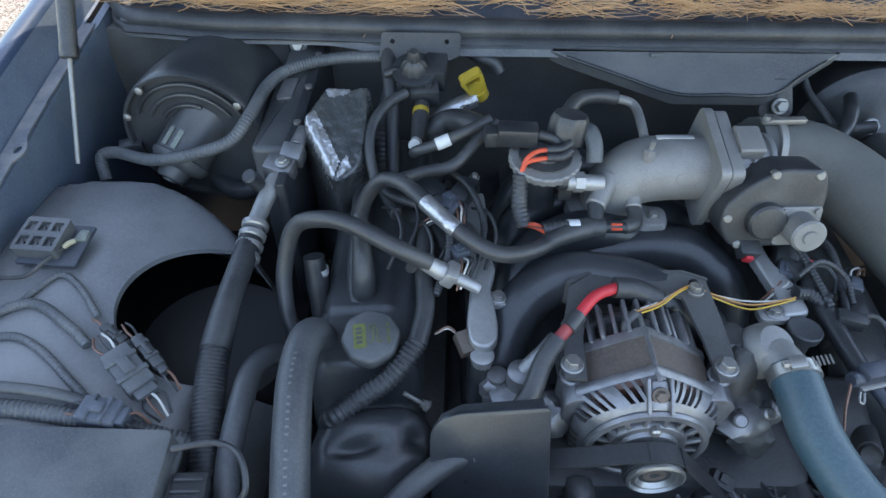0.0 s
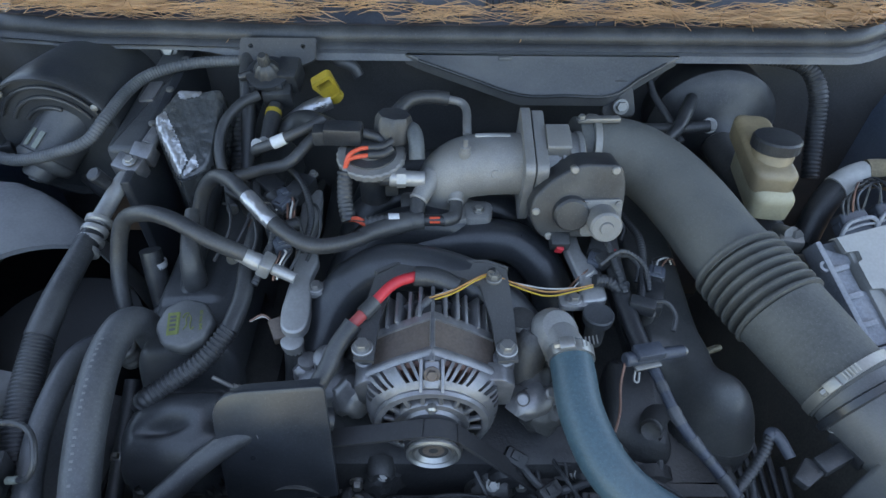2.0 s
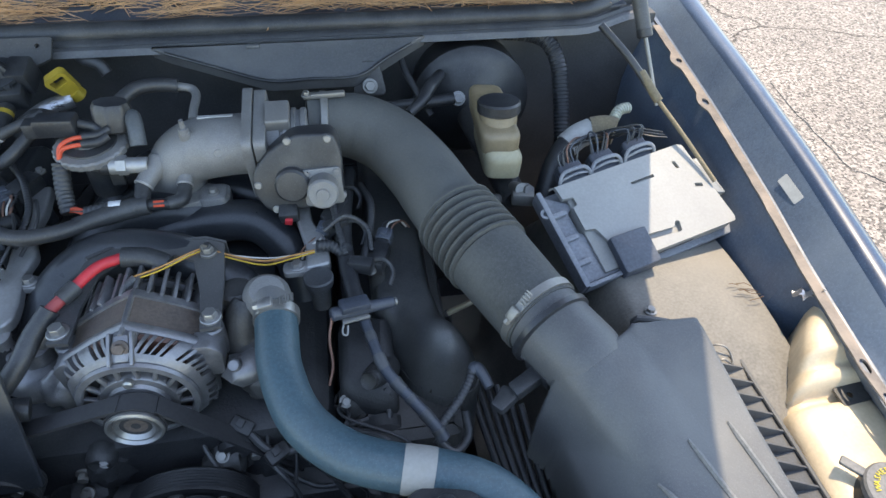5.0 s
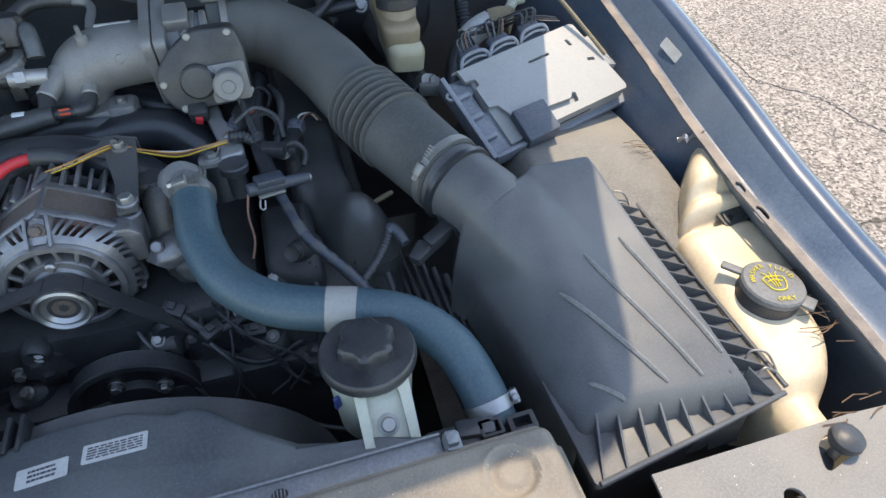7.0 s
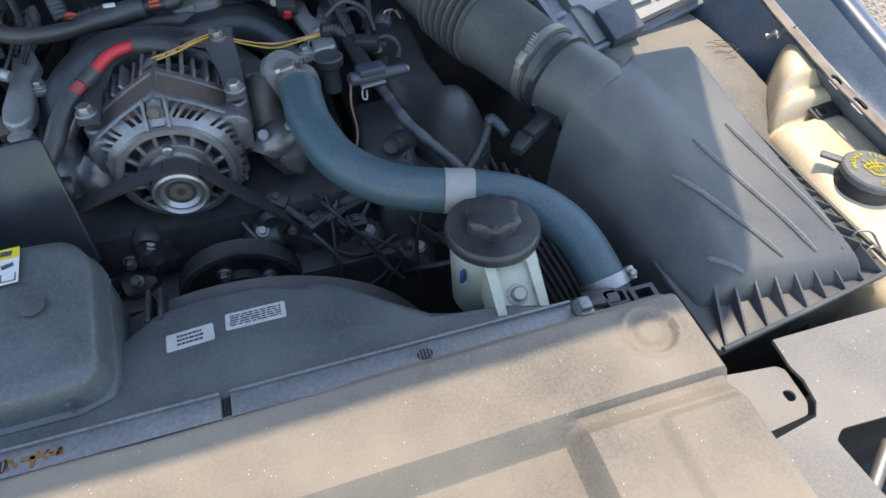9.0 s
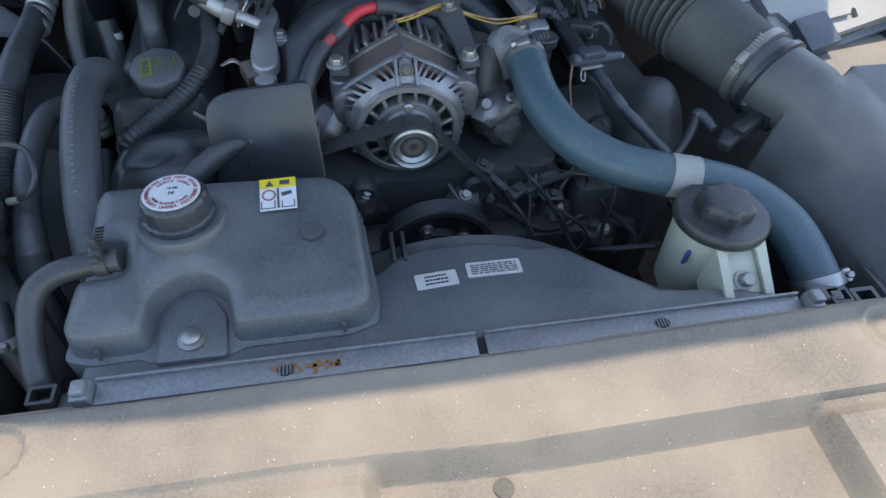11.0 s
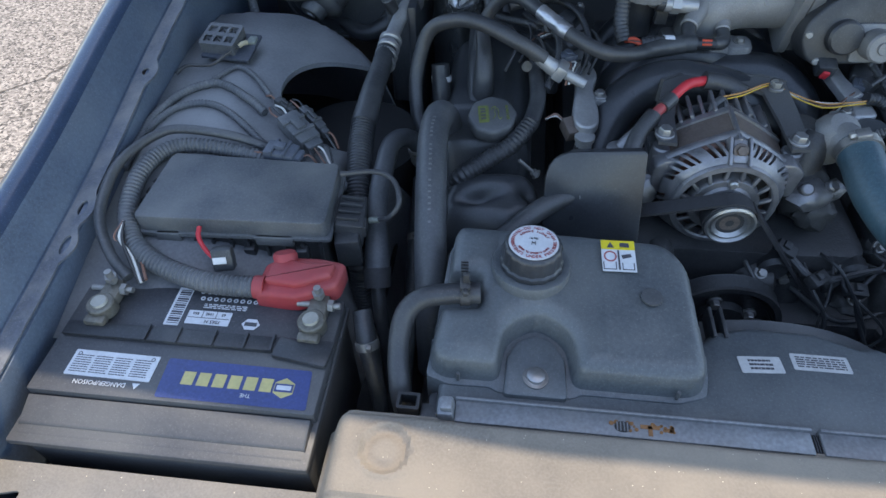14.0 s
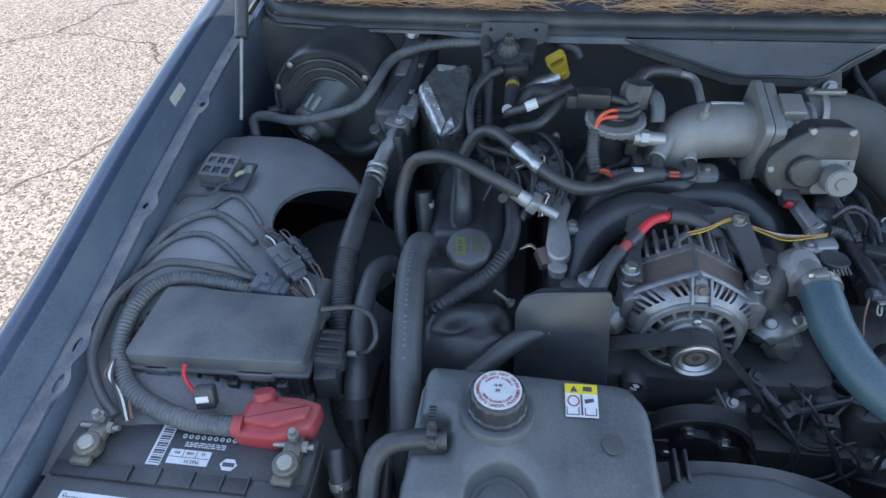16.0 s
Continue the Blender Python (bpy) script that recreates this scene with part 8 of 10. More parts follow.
def connector(name, c, rz, size, material, label, tails=3, tilt=0):
    co = thing(name, c, label, "connector", "apron connectors")
    m = Matrix.Translation(c) @ turn(0, tilt, rz)
    bm = B()
    box(bm, (0, 0, 0), size, 0.003)
    for s in (-1, 1):
        box(bm, (s * size[0] * 0.2, 0, size[2] * 0.45), (size[0] * 0.10, size[1] * 1.08, size[2] * 0.35), 0.001)
    box(bm, (size[0] * 0.58, 0, -0.001), (size[0] * 0.22, size[1] * 0.75, size[2] * 0.75), 0.002)
    bmesh.ops.transform(bm, matrix=m, verts=bm.verts)
    part("housing", bm, material, co)
    bm = B()
    box(bm, (0, 0, size[2] * 0.62), (size[0] * 0.35, size[1] * 0.4, size[2] * 0.3), 0.001)
    bmesh.ops.transform(bm, matrix=m, verts=bm.verts)
    part("latch", bm, material, co)
    for k in range(tails):
        y = (k - (tails - 1) / 2) * size[1] * 0.5 / max(1, tails)
        part("wire", tube(B(), [m @ Vector(v) for v in ((-size[0] * 0.45, y, 0), (-size[0] * 0.75, y * 2.2, 0.003), (-size[0] * 1.05, y * 1.2, -0.003))], 0.0015, 5, 4), (brown_wire, rubber, white_wire)[k % 3], co)
        part("wire", tube(B(), [m @ Vector(v) for v in ((size[0] * 0.6, y, 0), (size[0] * 0.85, y * 2.2, 0.002), (size[0] * 1.15, y * 1.2, -0.010))], 0.0015, 5, 4), (rubber, brown_wire, white_wire)[k % 3], co)
    return co


connector("harness_connector", (-0.232, 0.372, 0.838), -42, (0.060, 0.032, 0.020), harness_grey, "wide grey-black harness connector with loose coloured wires", 4, 10)
connector("harness_connector", (-0.218, 0.395, 0.840), -42, (0.050, 0.014, 0.016), plastic_grey, "narrow black harness connector on the apron", 2, 10)
connector("harness_connector", (-0.240, 0.318, 0.838), -8, (0.042, 0.028, 0.024), grey_conn, "slate-grey harness connector behind the fuse box", 2, 4)
connector("harness_connector", (-0.262, 0.415, 0.845), -30, (0.036, 0.012, 0.014), plastic, "small black connector clipped to the harness", 1, 10)

# ================ hoses and pipes beside the engine ================
def banded_hose(pts, r, at, label):
    """Rubber hose with a clamp band at the share of its length given."""
    h = thing("coolant_hose", pts[len(pts) // 2], label, "coolant hose", "coolant hoses")
    part("hose", tube(B(), pts, r, 18), rubber, h)
    sp = spline(pts, 8)
    i = int(at * (len(sp) - 2))
    big = max(r) if isinstance(r, list) else r
    part("band", lathe(B(), [(big, -0.005), (big + 0.0018, -0.005), (big + 0.0018, 0.005), (big, 0.005)], along(sp[i], sp[i + 1]), 24), steel_dull, h, "dull steel band")
    d = (sp[i + 1] - sp[i]).normalized()
    u = (Vector((0, 0, 1)) - d * d.z).normalized()
    part("band_tang", box(B(), tuple(sp[i] + u * (big + 0.004)), (0.006, 0.006, 0.008), 0.001), steel_dull, h)


ac = thing("ac_hose", (-0.15, 0.45, 0.70), "air-conditioning line with alloy fitting, crimp and ribbed sleeve", "air-conditioning hose")
bm = B()
box(bm, (-0.120, 0.684, 0.878), (0.040, 0.030, 0.036), 0.004, turn(15, 10, -15))
box(bm, (-0.104, 0.706, 0.888), (0.030, 0.026, 0.030), 0.003, turn(25, 6, -10))
rod(bm, (-0.100, 0.716, 0.896), (-0.092, 0.745, 0.905), 0.011, 0.010, 14, 0.001)
part("block", bm, alloy_alt, ac, "grey alloy manifold block")
part("block_bolt", bolt(B(), (-0.112, 0.676, 0.898), (0, -0.3, 1), 0.007, 0.006), steel, ac)
part("pipe", tube(B(), [(-0.116, 0.690, 0.876), (-0.126, 0.662, 0.872), (-0.136, 0.625, 0.860), (-0.141, 0.585, 0.853)], 0.0118, 18), alloy_bright, ac, "dull aluminium pipe")
part("service_port", rod(B(), (-0.142, 0.652, 0.872), (-0.150, 0.640, 0.902), 0.0095, 0.0110, bev=0.002), plastic, ac, "black service port cap")
bm = B()
for k in range(4):
    p = Vector((-0.1395, 0.592, 0.854)).lerp(Vector((-0.143, 0.545, 0.842)), k / 3)
    lathe(bm, [(0.0155, -0.005), (0.0180, -0.003), (0.0180, 0.003), (0.0155, 0.005)], along(p, p + Vector((-0.0035, -0.047, -0.012))), 24)
part("crimp", bm, alloy_bright, ac, "bright crimped collar")
part("rubber_section", tube(B(), [(-0.142, 0.575, 0.850), (-0.144, 0.525, 0.846), (-0.148, 0.465, 0.838), (-0.151, 0.412, 0.824)], [0.0150, 0.0155, 0.0165, 0.0182], 20), rubber, ac)
part("ribbed_sleeve", tube(B(), [(-0.151, 0.420, 0.826), (-0.150, 0.381, 0.813), (-0.146, 0.345, 0.803), (-0.141, 0.305, 0.788), (-0.136, 0.265, 0.762), (-0.130, 0.23, 0.72), (-0.125, 0.21, 0.64)], 0.0165, 20, 8, 0.0014, 0.0048), plastic, ac)

hl = thing("heater_hose", (-0.05, 0.36, 0.68), "thick grey-black coolant hose with printed lettering bars", "coolant hose")
BH = [(-0.030, 0.440, 0.770), (-0.034, 0.436, 0.820), (-0.041, 0.412, 0.846), (-0.044, 0.365, 0.848), (-0.040, 0.310, 0.838), (-0.035, 0.255, 0.818), (-0.030, 0.205, 0.786), (-0.026, 0.165, 0.73), (-0.026, 0.15, 0.62)]
part("hose", tube(B(), BH, 0.0200, 24, 8), hose_grey, hl)
sp = spline(BH, 8)
bm = B()
for k, i in enumerate(range(22, 44)):
    if k % 7 == 6:
        continue
    p, d = sp[i], (sp[i + 1] - sp[i]).normalized()
    nrm = (Vector((0.0, -0.55, 0.85)) - d * d.dot(Vector((0.0, -0.55, 0.85)))).normalized()
    mm = frame_of(p + nrm * 0.0201, d, nrm.cross(d))
    prism(bm, [(-0.0014, -0.0018), (0.0010, -0.0018), (0.0010, 0.0018), (-0.0014, 0.0018)], -0.0004, 0.0003, mm)
part("printed_bar", bm, plenum_mat, hl)
th = thing("coolant_hose", (-0.11, 0.35, 0.80), "grey-black coolant hose bent over beside the fuse box, thick taped end", "coolant hose", "coolant hoses")
part("hose", tube(B(), [(-0.074, 0.440, 0.740), (-0.082, 0.438, 0.776), (-0.097, 0.424, 0.795), (-0.110, 0.395, 0.803), (-0.110, 0.345, 0.806), (-0.111, 0.300, 0.796), (-0.107, 0.255, 0.781), (-0.102, 0.222, 0.766), (-0.099, 0.198, 0.744)], [0.0120, 0.0128, 0.0135, 0.0138, 0.0138, 0.0138, 0.0142, 0.0165, 0.0170], 18), hose_grey, th)
part("band", tube(B(), [(-0.1005, 0.208, 0.754), (-0.098, 0.190, 0.736)], 0.0178, 18, 3), belt_mat, th)
part("thin_hose", tube(B(), [(-0.099, 0.196, 0.742), (-0.094, 0.172, 0.712), (-0.086, 0.150, 0.66), (-0.080, 0.130, 0.58)], 0.0095, 14), rubber, th)
part("crimp", tube(B(), [(-0.079, 0.439, 0.768), (-0.076, 0.440, 0.754), (-0.074, 0.440, 0.738)], 0.0150, 16, 5, 0.0016, 0.009), steel_dull, th, "dull crimped collar")
banded_hose([(-0.098, 0.115, 0.785), (-0.088, 0.085, 0.765), (-0.075, 0.055, 0.70), (-0.070, 0.03, 0.62), (-0.068, 0.02, 0.52)], [0.011, 0.012, 0.010, 0.010, 0.010], 0.28, "capped black hose between battery and degas bottle")
banded_hose([(-0.075, 0.42, 0.72), (-0.072, 0.33, 0.68), (-0.066, 0.22, 0.64), (-0.060, 0.10, 0.60), (-0.055, 0.02, 0.56)], 0.011, 0.28, "black hose deep beside the shroud")
banded_hose([(0.22, 0.308, 0.815), (0.18, 0.300, 0.826), (0.142, 0.288, 0.828), (0.104, 0.268, 0.820), (0.068, 0.240, 0.805), (0.03, 0.205, 0.785), (0.0, 0.17, 0.74), (-0.01, 0.15, 0.66)], 0.0132, 0.28, "black lower hose passing under the belt shield")

vh = thing("vacuum_hose", (0.03, 0.50, 0.80), "smooth black hose loop ending in a silver quick connector", "vacuum hose")
part("hose", tube(B(), [(-0.075, 0.470, 0.770), (-0.086, 0.490, 0.800), (-0.088, 0.520, 0.845), (-0.070, 0.540, 0.900), (-0.030, 0.528, 0.926), (0.010, 0.512, 0.930), (0.060, 0.490, 0.917), (0.098, 0.487, 0.895)], 0.0104, 18, 8), rubber, vh)
bm = B()
tube(bm, [(0.090, 0.487, 0.898), (0.110, 0.486, 0.884), (0.125, 0.483, 0.877)], [0.0095, 0.0115, 0.0105], 16)
box(bm, (0.122, 0.484, 0.880), (0.016, 0.027, 0.023), 0.003, turn(0, 28, -10))
rod(bm, (0.130, 0.482, 0.876), (0.158, 0.474, 0.866), 0.0080, 0.0072, 16, 0.001)
part("quick_connector", bm, alloy_bright, vh, "silver quick connector")
part("lower_end", tube(B(), [(-0.075, 0.470, 0.770), (-0.050, 0.470, 0.775), (-0.030, 0.482, 0.795), (-0.020, 0.49, 0.80)], 0.0110, 14), rubber, vh)
ph = thing("purge_hose", (0.12, 0.53, 0.86), "smooth black hose arching over the valve cover with a silver tag", "vacuum hose")
PH = [(0.000, 0.560, 0.790), (-0.002, 0.585, 0.835), (0.008, 0.606, 0.885), (0.032, 0.608, 0.920), (0.060, 0.592, 0.931), (0.090, 0.562, 0.926), (0.130, 0.522, 0.916), (0.177, 0.495, 0.905), (0.220, 0.512, 0.893), (0.262, 0.548, 0.884), (0.300, 0.566, 0.882)]
part("hose", tube(B(), PH, 0.0100, 18, 8), rubber, ph)
sp = spline(PH, 8)
i0 = min(range(len(sp)), key=lambda i: (sp[i] - Vector((0.107, 0.545, 0.92))).length)
part("silver_tag", tube(B(), [tuple(sp[i]) for i in range(i0 - 4, i0 + 5)], 0.0108, 18, 2, smooth=False, ends=False), foil, ph, "silver foil tag")
part("thick_end", tube(B(), [(0.236, 0.528, 0.889), (0.268, 0.552, 0.883), (0.300, 0.566, 0.882)], [0.0102, 0.0128, 0.0130], 16), rubber, ph)

# oil-fill side wiring tube over the valve cover
solo("engine_harness", tube(B(), [(0.100, 0.68, 0.87), (0.092, 0.60, 0.868), (0.090, 0.52, 0.862), (0.093, 0.455, 0.852), (0.085, 0.408, 0.842)], 0.0115, 14), plastic, "taped black engine harness over the valve cover", "wiring harness")
solo("engine_harness", tube(B(), [(0.086, 0.412, 0.843), (0.060, 0.378, 0.828), (0.022, 0.356, 0.812), (-0.008, 0.340, 0.797), (-0.016, 0.352, 0.76)], 0.0110, 14, 8, 0.0015, 0.006), plastic, "ribbed black harness tube over the front lobe", "wiring harness")
solo("breather_hose", tube(B(), [(0.005, 0.49, 0.805), (0.002, 0.53, 0.825), (0.0, 0.58, 0.835), (-0.005, 0.66, 0.84), (-0.01, 0.74, 0.84)], [0.013, 0.014, 0.015, 0.014, 0.013], 16), rubber, "black breather hose along the valve cover", "breather hose")
bp = thing("brown_connector", (0.138, 0.424, 0.815), "small brown connector with two pale wires", "connector")
part("housing", box(B(), (0.140, 0.422, 0.828), (0.018, 0.028, 0.020), 0.002, turn(20, 0, 25)), stator, bp)
for k in range(2):
    part("wire", tube(B(), [(0.132, 0.432, 0.832), (0.120, 0.436, 0.838 + 0.003 * k), (0.105, 0.428, 0.838)], 0.0015, 5), (white_wire, brown_wire)[k], bp)

# fuel-rail brackets
for pts, bolts, lab in (([(0.141, 0.640), (0.168, 0.650), (0.172, 0.600), (0.165, 0.560), (0.180, 0.520), (0.172, 0.490), (0.179, 0.440), (0.178, 0.418), (0.168, 0.407), (0.155, 0.407), (0.145, 0.416), (0.142, 0.440), (0.148, 0.500), (0.144, 0.56)], (0.181, 0.477), "grey cast bracket along the fuel rail with a bolt tab"),
                        ([(0.500, 0.575), (0.525, 0.572), (0.530, 0.535), (0.548, 0.500), (0.552, 0.458), (0.518, 0.452), (0.520, 0.490), (0.508, 0.540)], (0.508, 0.459), "grey cast bracket below the throttle motor")):
    rk = thing("fuel_rail_bracket", (bolts[0], bolts[1], 0.83), lab, "bracket", "fuel rail brackets")
    bm = B()
    prism(bm, rounded(pts, 0.008), 0.836, 0.850, None, 0.004, seg=3, shape=lambda v: (v.x, v.y, v.z + 0.12 * (v.y - 0.47)))
    part("bar", bm, alloy_bright, rk)
    bm = B()
    prism(bm, rounded([(-0.018, -0.011), (0.018, -0.011), (0.018, 0.011), (-0.018, 0.011)], 0.008), 0.838, 0.846, Matrix.Translation((bolts[0], bolts[1], 0)), 0.001)
    part("tab", bm, alloy_bright, rk)
    part("bolt", bolt(B(), (bolts[0], bolts[1], 0.846), (0, 0, 1), 0.007, 0.008), steel, rk)
solo("injector_plug", lathe(B(), [(0.012, -0.03), (0.012, -0.006), (0.014, -0.004), (0.014, 0.002), (0.010, 0.004)], Matrix.Translation((0.160, 0.405, 0.828)), 20), alloy_bright, "silver collar at the end of the rail bracket", "fitting")
solo("rail_stub", tube(B(), [(0.160, 0.405, 0.815), (0.158, 0.40, 0.79), (0.155, 0.39, 0.76)], 0.012, 14), plastic, "black plug under the rail bracket", "plug")
solo("round_plug", lathe(B(), [(0.012, -0.05), (0.013, -0.016), (0.0185, -0.012), (0.0195, -0.002), (0.018, 0.0), (0.015, -0.0006), (0, 0.0)], Matrix.Translation((0.535, 0.434, 0.850)) @ turn(-4, 0, 0), 32), plastic_grey, "round flat black cap beside the bracket", "cap")

# EGR valve and vacuum pieces left of the elbow
eg = thing("egr_valve", (0.25, 0.645, 0.88), "round EGR valve with toothed metal rim and black cap", "EGR valve")
m = Matrix.Translation((0.244, 0.640, 0.940)) @ turn(6, 0, 0)
part("rim", lathe(B(), [(0.036, -0.012), (0.0465, -0.010), (0.0470, -0.002), (0.0450, 0.000), (0.036, 0.001)], m, 156, 26, 0.016), alloy, eg, "toothed pressed-metal rim")
part("cover", lathe(B(), [(0.0365, -0.002), (0.034, 0.003), (0.022, 0.006), (0.019, 0.011), (0, 0.013)], m, 40), plastic, eg)
part("neck", rod(B(), (0.245, 0.645, 0.86), (0.245, 0.645, 0.925), 0.022), plastic, eg)
part("cap", lathe(B(), [(0.022, -0.03), (0.025, -0.028), (0.025, 0.0), (0.021, 0.008), (0.0, 0.010)], Matrix.Translation((0.275, 0.672, 0.974)) @ turn(-10, 6, 0), 48, 8, 0.04), plastic, eg)
part("cap_neck", rod(B(), (0.268, 0.655, 0.946), (0.274, 0.668, 0.962), 0.016, 0.019, 20, 0.002), plastic, eg)
part("fitting", rod(B(), (0.270, 0.610, 0.921), (0.318, 0.612, 0.918), 0.0115, 0.0105, 18, 0.001), alloy_bright, eg, "silver hex fitting")
part("fitting_nut", lathe(B(), [(0.0135, 0), (0.0135, 0.012)], along((0.280, 0.610, 0.921), (0.30, 0.611, 0.920)), 6), alloy_bright, eg)
part("fitting_collar", rod(B(), (0.258, 0.609, 0.922), (0.270, 0.610, 0.921), 0.0112, 0.0112, 16, 0.001), plastic, eg)
part("fitting_bolt", rod(B(), (0.248, 0.608, 0.923), (0.258, 0.609, 0.922), 0.0060, 0.0075, 6, 0.001), steel, eg)
part("bracket", box(B(), (0.272, 0.617, 0.902), (0.018, 0.010, 0.030), 0.002), cast_dark, eg)
sn = thing("pressure_sensor", (0.205, 0.66, 0.95), "black pressure sensor box with plug", "sensor")
part("box", box(B(), (0.207, 0.655, 0.962), (0.052, 0.028, 0.026), 0.004, turn(0, 0, -3)), plastic, sn)
part("plug", box(B(), (0.178, 0.657, 0.958), (0.026, 0.024, 0.022), 0.003, turn(0, 0, 3)), plastic, sn)
part("hose_stub", tube(B(), [(0.235, 0.655, 0.962), (0.255, 0.650, 0.958), (0.262, 0.645, 0.945)], 0.007, 10), rubber, sn)
for k in range(2):
    y, z = 0.631 - 0.010 * k, 0.9555 - 0.005 * k
    solo("orange_wire", tube(B(), [(0.248, y, z), (0.231, y - 0.005, z + 0.001), (0.217, 0.617 - 0.002 * k, z - 0.004), (0.211, 0.611, 0.934)], 0.0030, 8), red_orange, "orange-red wire into a black sleeve", "wire", "orange wires")
    solo("wire_boot", tube(B(), [(0.243, y, z), (0.262, y + 0.001, z + 0.001), (0.274, y + 0.010, z + 0.004)], 0.0058, 10), plastic, "short black boot on an orange wire", "wire boot", "wire boots")
solo("wire_sleeve", tube(B(), [(0.211, 0.612, 0.930), (0.210, 0.590, 0.900), (0.216, 0.567, 0.880)], 0.010, 12, 8, 0.001, 0.006), plastic, "short ribbed black wire sleeve", "wire sleeve")
for k in range(3):
    solo("orange_wire", tube(B(), [(0.216, 0.568, 0.883), (0.228, 0.562, 0.886 + 0.002 * k), (0.242, 0.557 + 0.003 * (k - 1), 0.884)], 0.0028, 8), red_orange if k != 1 else rubber, "orange-red wire into a black sleeve", "wire", "orange wires")
ws = thing("labelled_sleeve", (0.265, 0.558, 0.87), "ribbed black wire sleeve with white paper tag", "wire sleeve")
part("sleeve", tube(B(), [(0.240, 0.558, 0.884), (0.262, 0.560, 0.887), (0.285, 0.562, 0.886)], 0.0085, 12, 8, 0.0012, 0.006), plastic, ws)
part("tag", tube(B(), [(0.270, 0.5605, 0.887), (0.284, 0.562, 0.886)], 0.0105, 14, 3), clean_label, ws)
rc2 = thing("vacuum_tee", (0.33, 0.57, 0.87), "black rubber elbow with red stripes", "vacuum fitting")
part("body", tube(B(), [(0.284, 0.565, 0.882), (0.300, 0.566, 0.883), (0.318, 0.566, 0.884)], [0.0118, 0.0130, 0.0125], 16), rubber, rc2)
part("elbow", tube(B(), [(0.309, 0.593, 0.8975), (0.3085, 0.582, 0.892), (0.308, 0.568, 0.885)], [0.0108, 0.0105, 0.0105], 14), rubber, rc2)
part("striped_tube", rod(B(), (0.316, 0.566, 0.884), (0.346, 0.5645, 0.885), 0.0078, 0.0078, 16), plastic, rc2)
for dy, dz in ((-0.0030, 0.0070), (-0.0070, 0.0030)):
    part("red_stripe", box(B(), (0.332, 0.5652 + dy, 0.8845 + dz), (0.014, 0.0030, 0.0030), 0.0008), red_orange, rc2)
part("elbow", tube(B(), [(0.360, 0.600, 0.890), (0.3605, 0.586, 0.886), (0.357, 0.572, 0.884), (0.342, 0.5645, 0.885)], [0.0092, 0.0095, 0.0098, 0.0090], 14), rubber, rc2)
vt = thing("vacuum_pipe", (0.33, 0.72, 0.93), "black hose meeting a bent grey metal pipe on the elbow", "vacuum pipe")
part("hose", tube(B(), [(0.275, 0.700, 0.965), (0.295, 0.725, 0.972), (0.325, 0.738, 0.970), (0.350, 0.740, 0.966)], 0.010, 14), rubber, vt)
part("pipe", tube(B(), [(0.345, 0.740, 0.966), (0.368, 0.737, 0.962), (0.376, 0.722, 0.958), (0.376, 0.690, 0.955), (0.376, 0.668, 0.950)], 0.0062, 12), alloy, vt)
solo("vacuum_hose", tube(B(), [(0.296, 0.672, 0.958), (0.302, 0.660, 0.962), (0.306, 0.644, 0.953), (0.307, 0.632, 0.936)], 0.0110, 14), faded_plastic, "short grey-black elbow hose beside the cap", "vacuum hose")

# red battery lead and sensor wires at the alternator
al = thing("alternator_cable", (0.28, 0.43, 0.87), "black alternator cable with exposed red sections", "cable")
part("red_section", tube(B(), [(0.262, 0.418, 0.886), (0.285, 0.442, 0.893), (0.312, 0.455, 0.893)], 0.0065, 14), red_wire, al, "bright red cable")
part("boot", tube(B(), [(0.308, 0.455, 0.893), (0.335, 0.456, 0.888), (0.360, 0.448, 0.880)], [0.012, 0.0125, 0.012], 14), rubber, al)
part("sleeve", tube(B(), [(0.264, 0.420, 0.886), (0.250, 0.404, 0.882)], 0.0095, 14, 3), rubber, al)
part("red_section", tube(B(), [(0.253, 0.407, 0.883), (0.236, 0.390, 0.876)], 0.0068, 14, 3), red_rub, al)
part("taped_lead", tube(B(), [(0.240, 0.394, 0.878), (0.222, 0.372, 0.862), (0.208, 0.345, 0.845), (0.180, 0.320, 0.82), (0.14, 0.31, 0.79)], 0.011, 14), plastic, al)
sw = thing("sensor_wires", (0.43, 0.45, 0.86), "yellow and brown wires running from the alternator", "wires")
for k, (mt_, dz) in enumerate(((yellow_wire, 0.0), (tan_wire, 0.003), (brown_wire, -0.003), (white_wire, -0.001))):
    o = 0.0022 * (k - 1.5)
    part("wire", tube(B(), [(0.325, 0.424 + o, 0.886 + dz), (0.355, 0.436 + o, 0.887 + dz), (0.385, 0.458 + o * 0.4, 0.885 + dz), (0.402, 0.466 + o * 0.3, 0.882 + dz), (0.43, 0.462 + o, 0.872 + dz), (0.47, 0.458 + 2 * o, 0.862 + dz), (0.505, 0.462 + o, 0.862 + dz), (0.532, 0.470 + o * 0.3, 0.860 + dz)], 0.00105, 6, 6), mt_, sw)
part("sheath", tube(B(), [(0.328, 0.424, 0.886), (0.316, 0.412, 0.878), (0.318, 0.395, 0.865)], 0.006, 10), rubber, sw)
part("tie", tube(B(), [(0.401, 0.461, 0.890), (0.404, 0.470, 0.886)], 0.0055, 10, 3), plastic, sw)

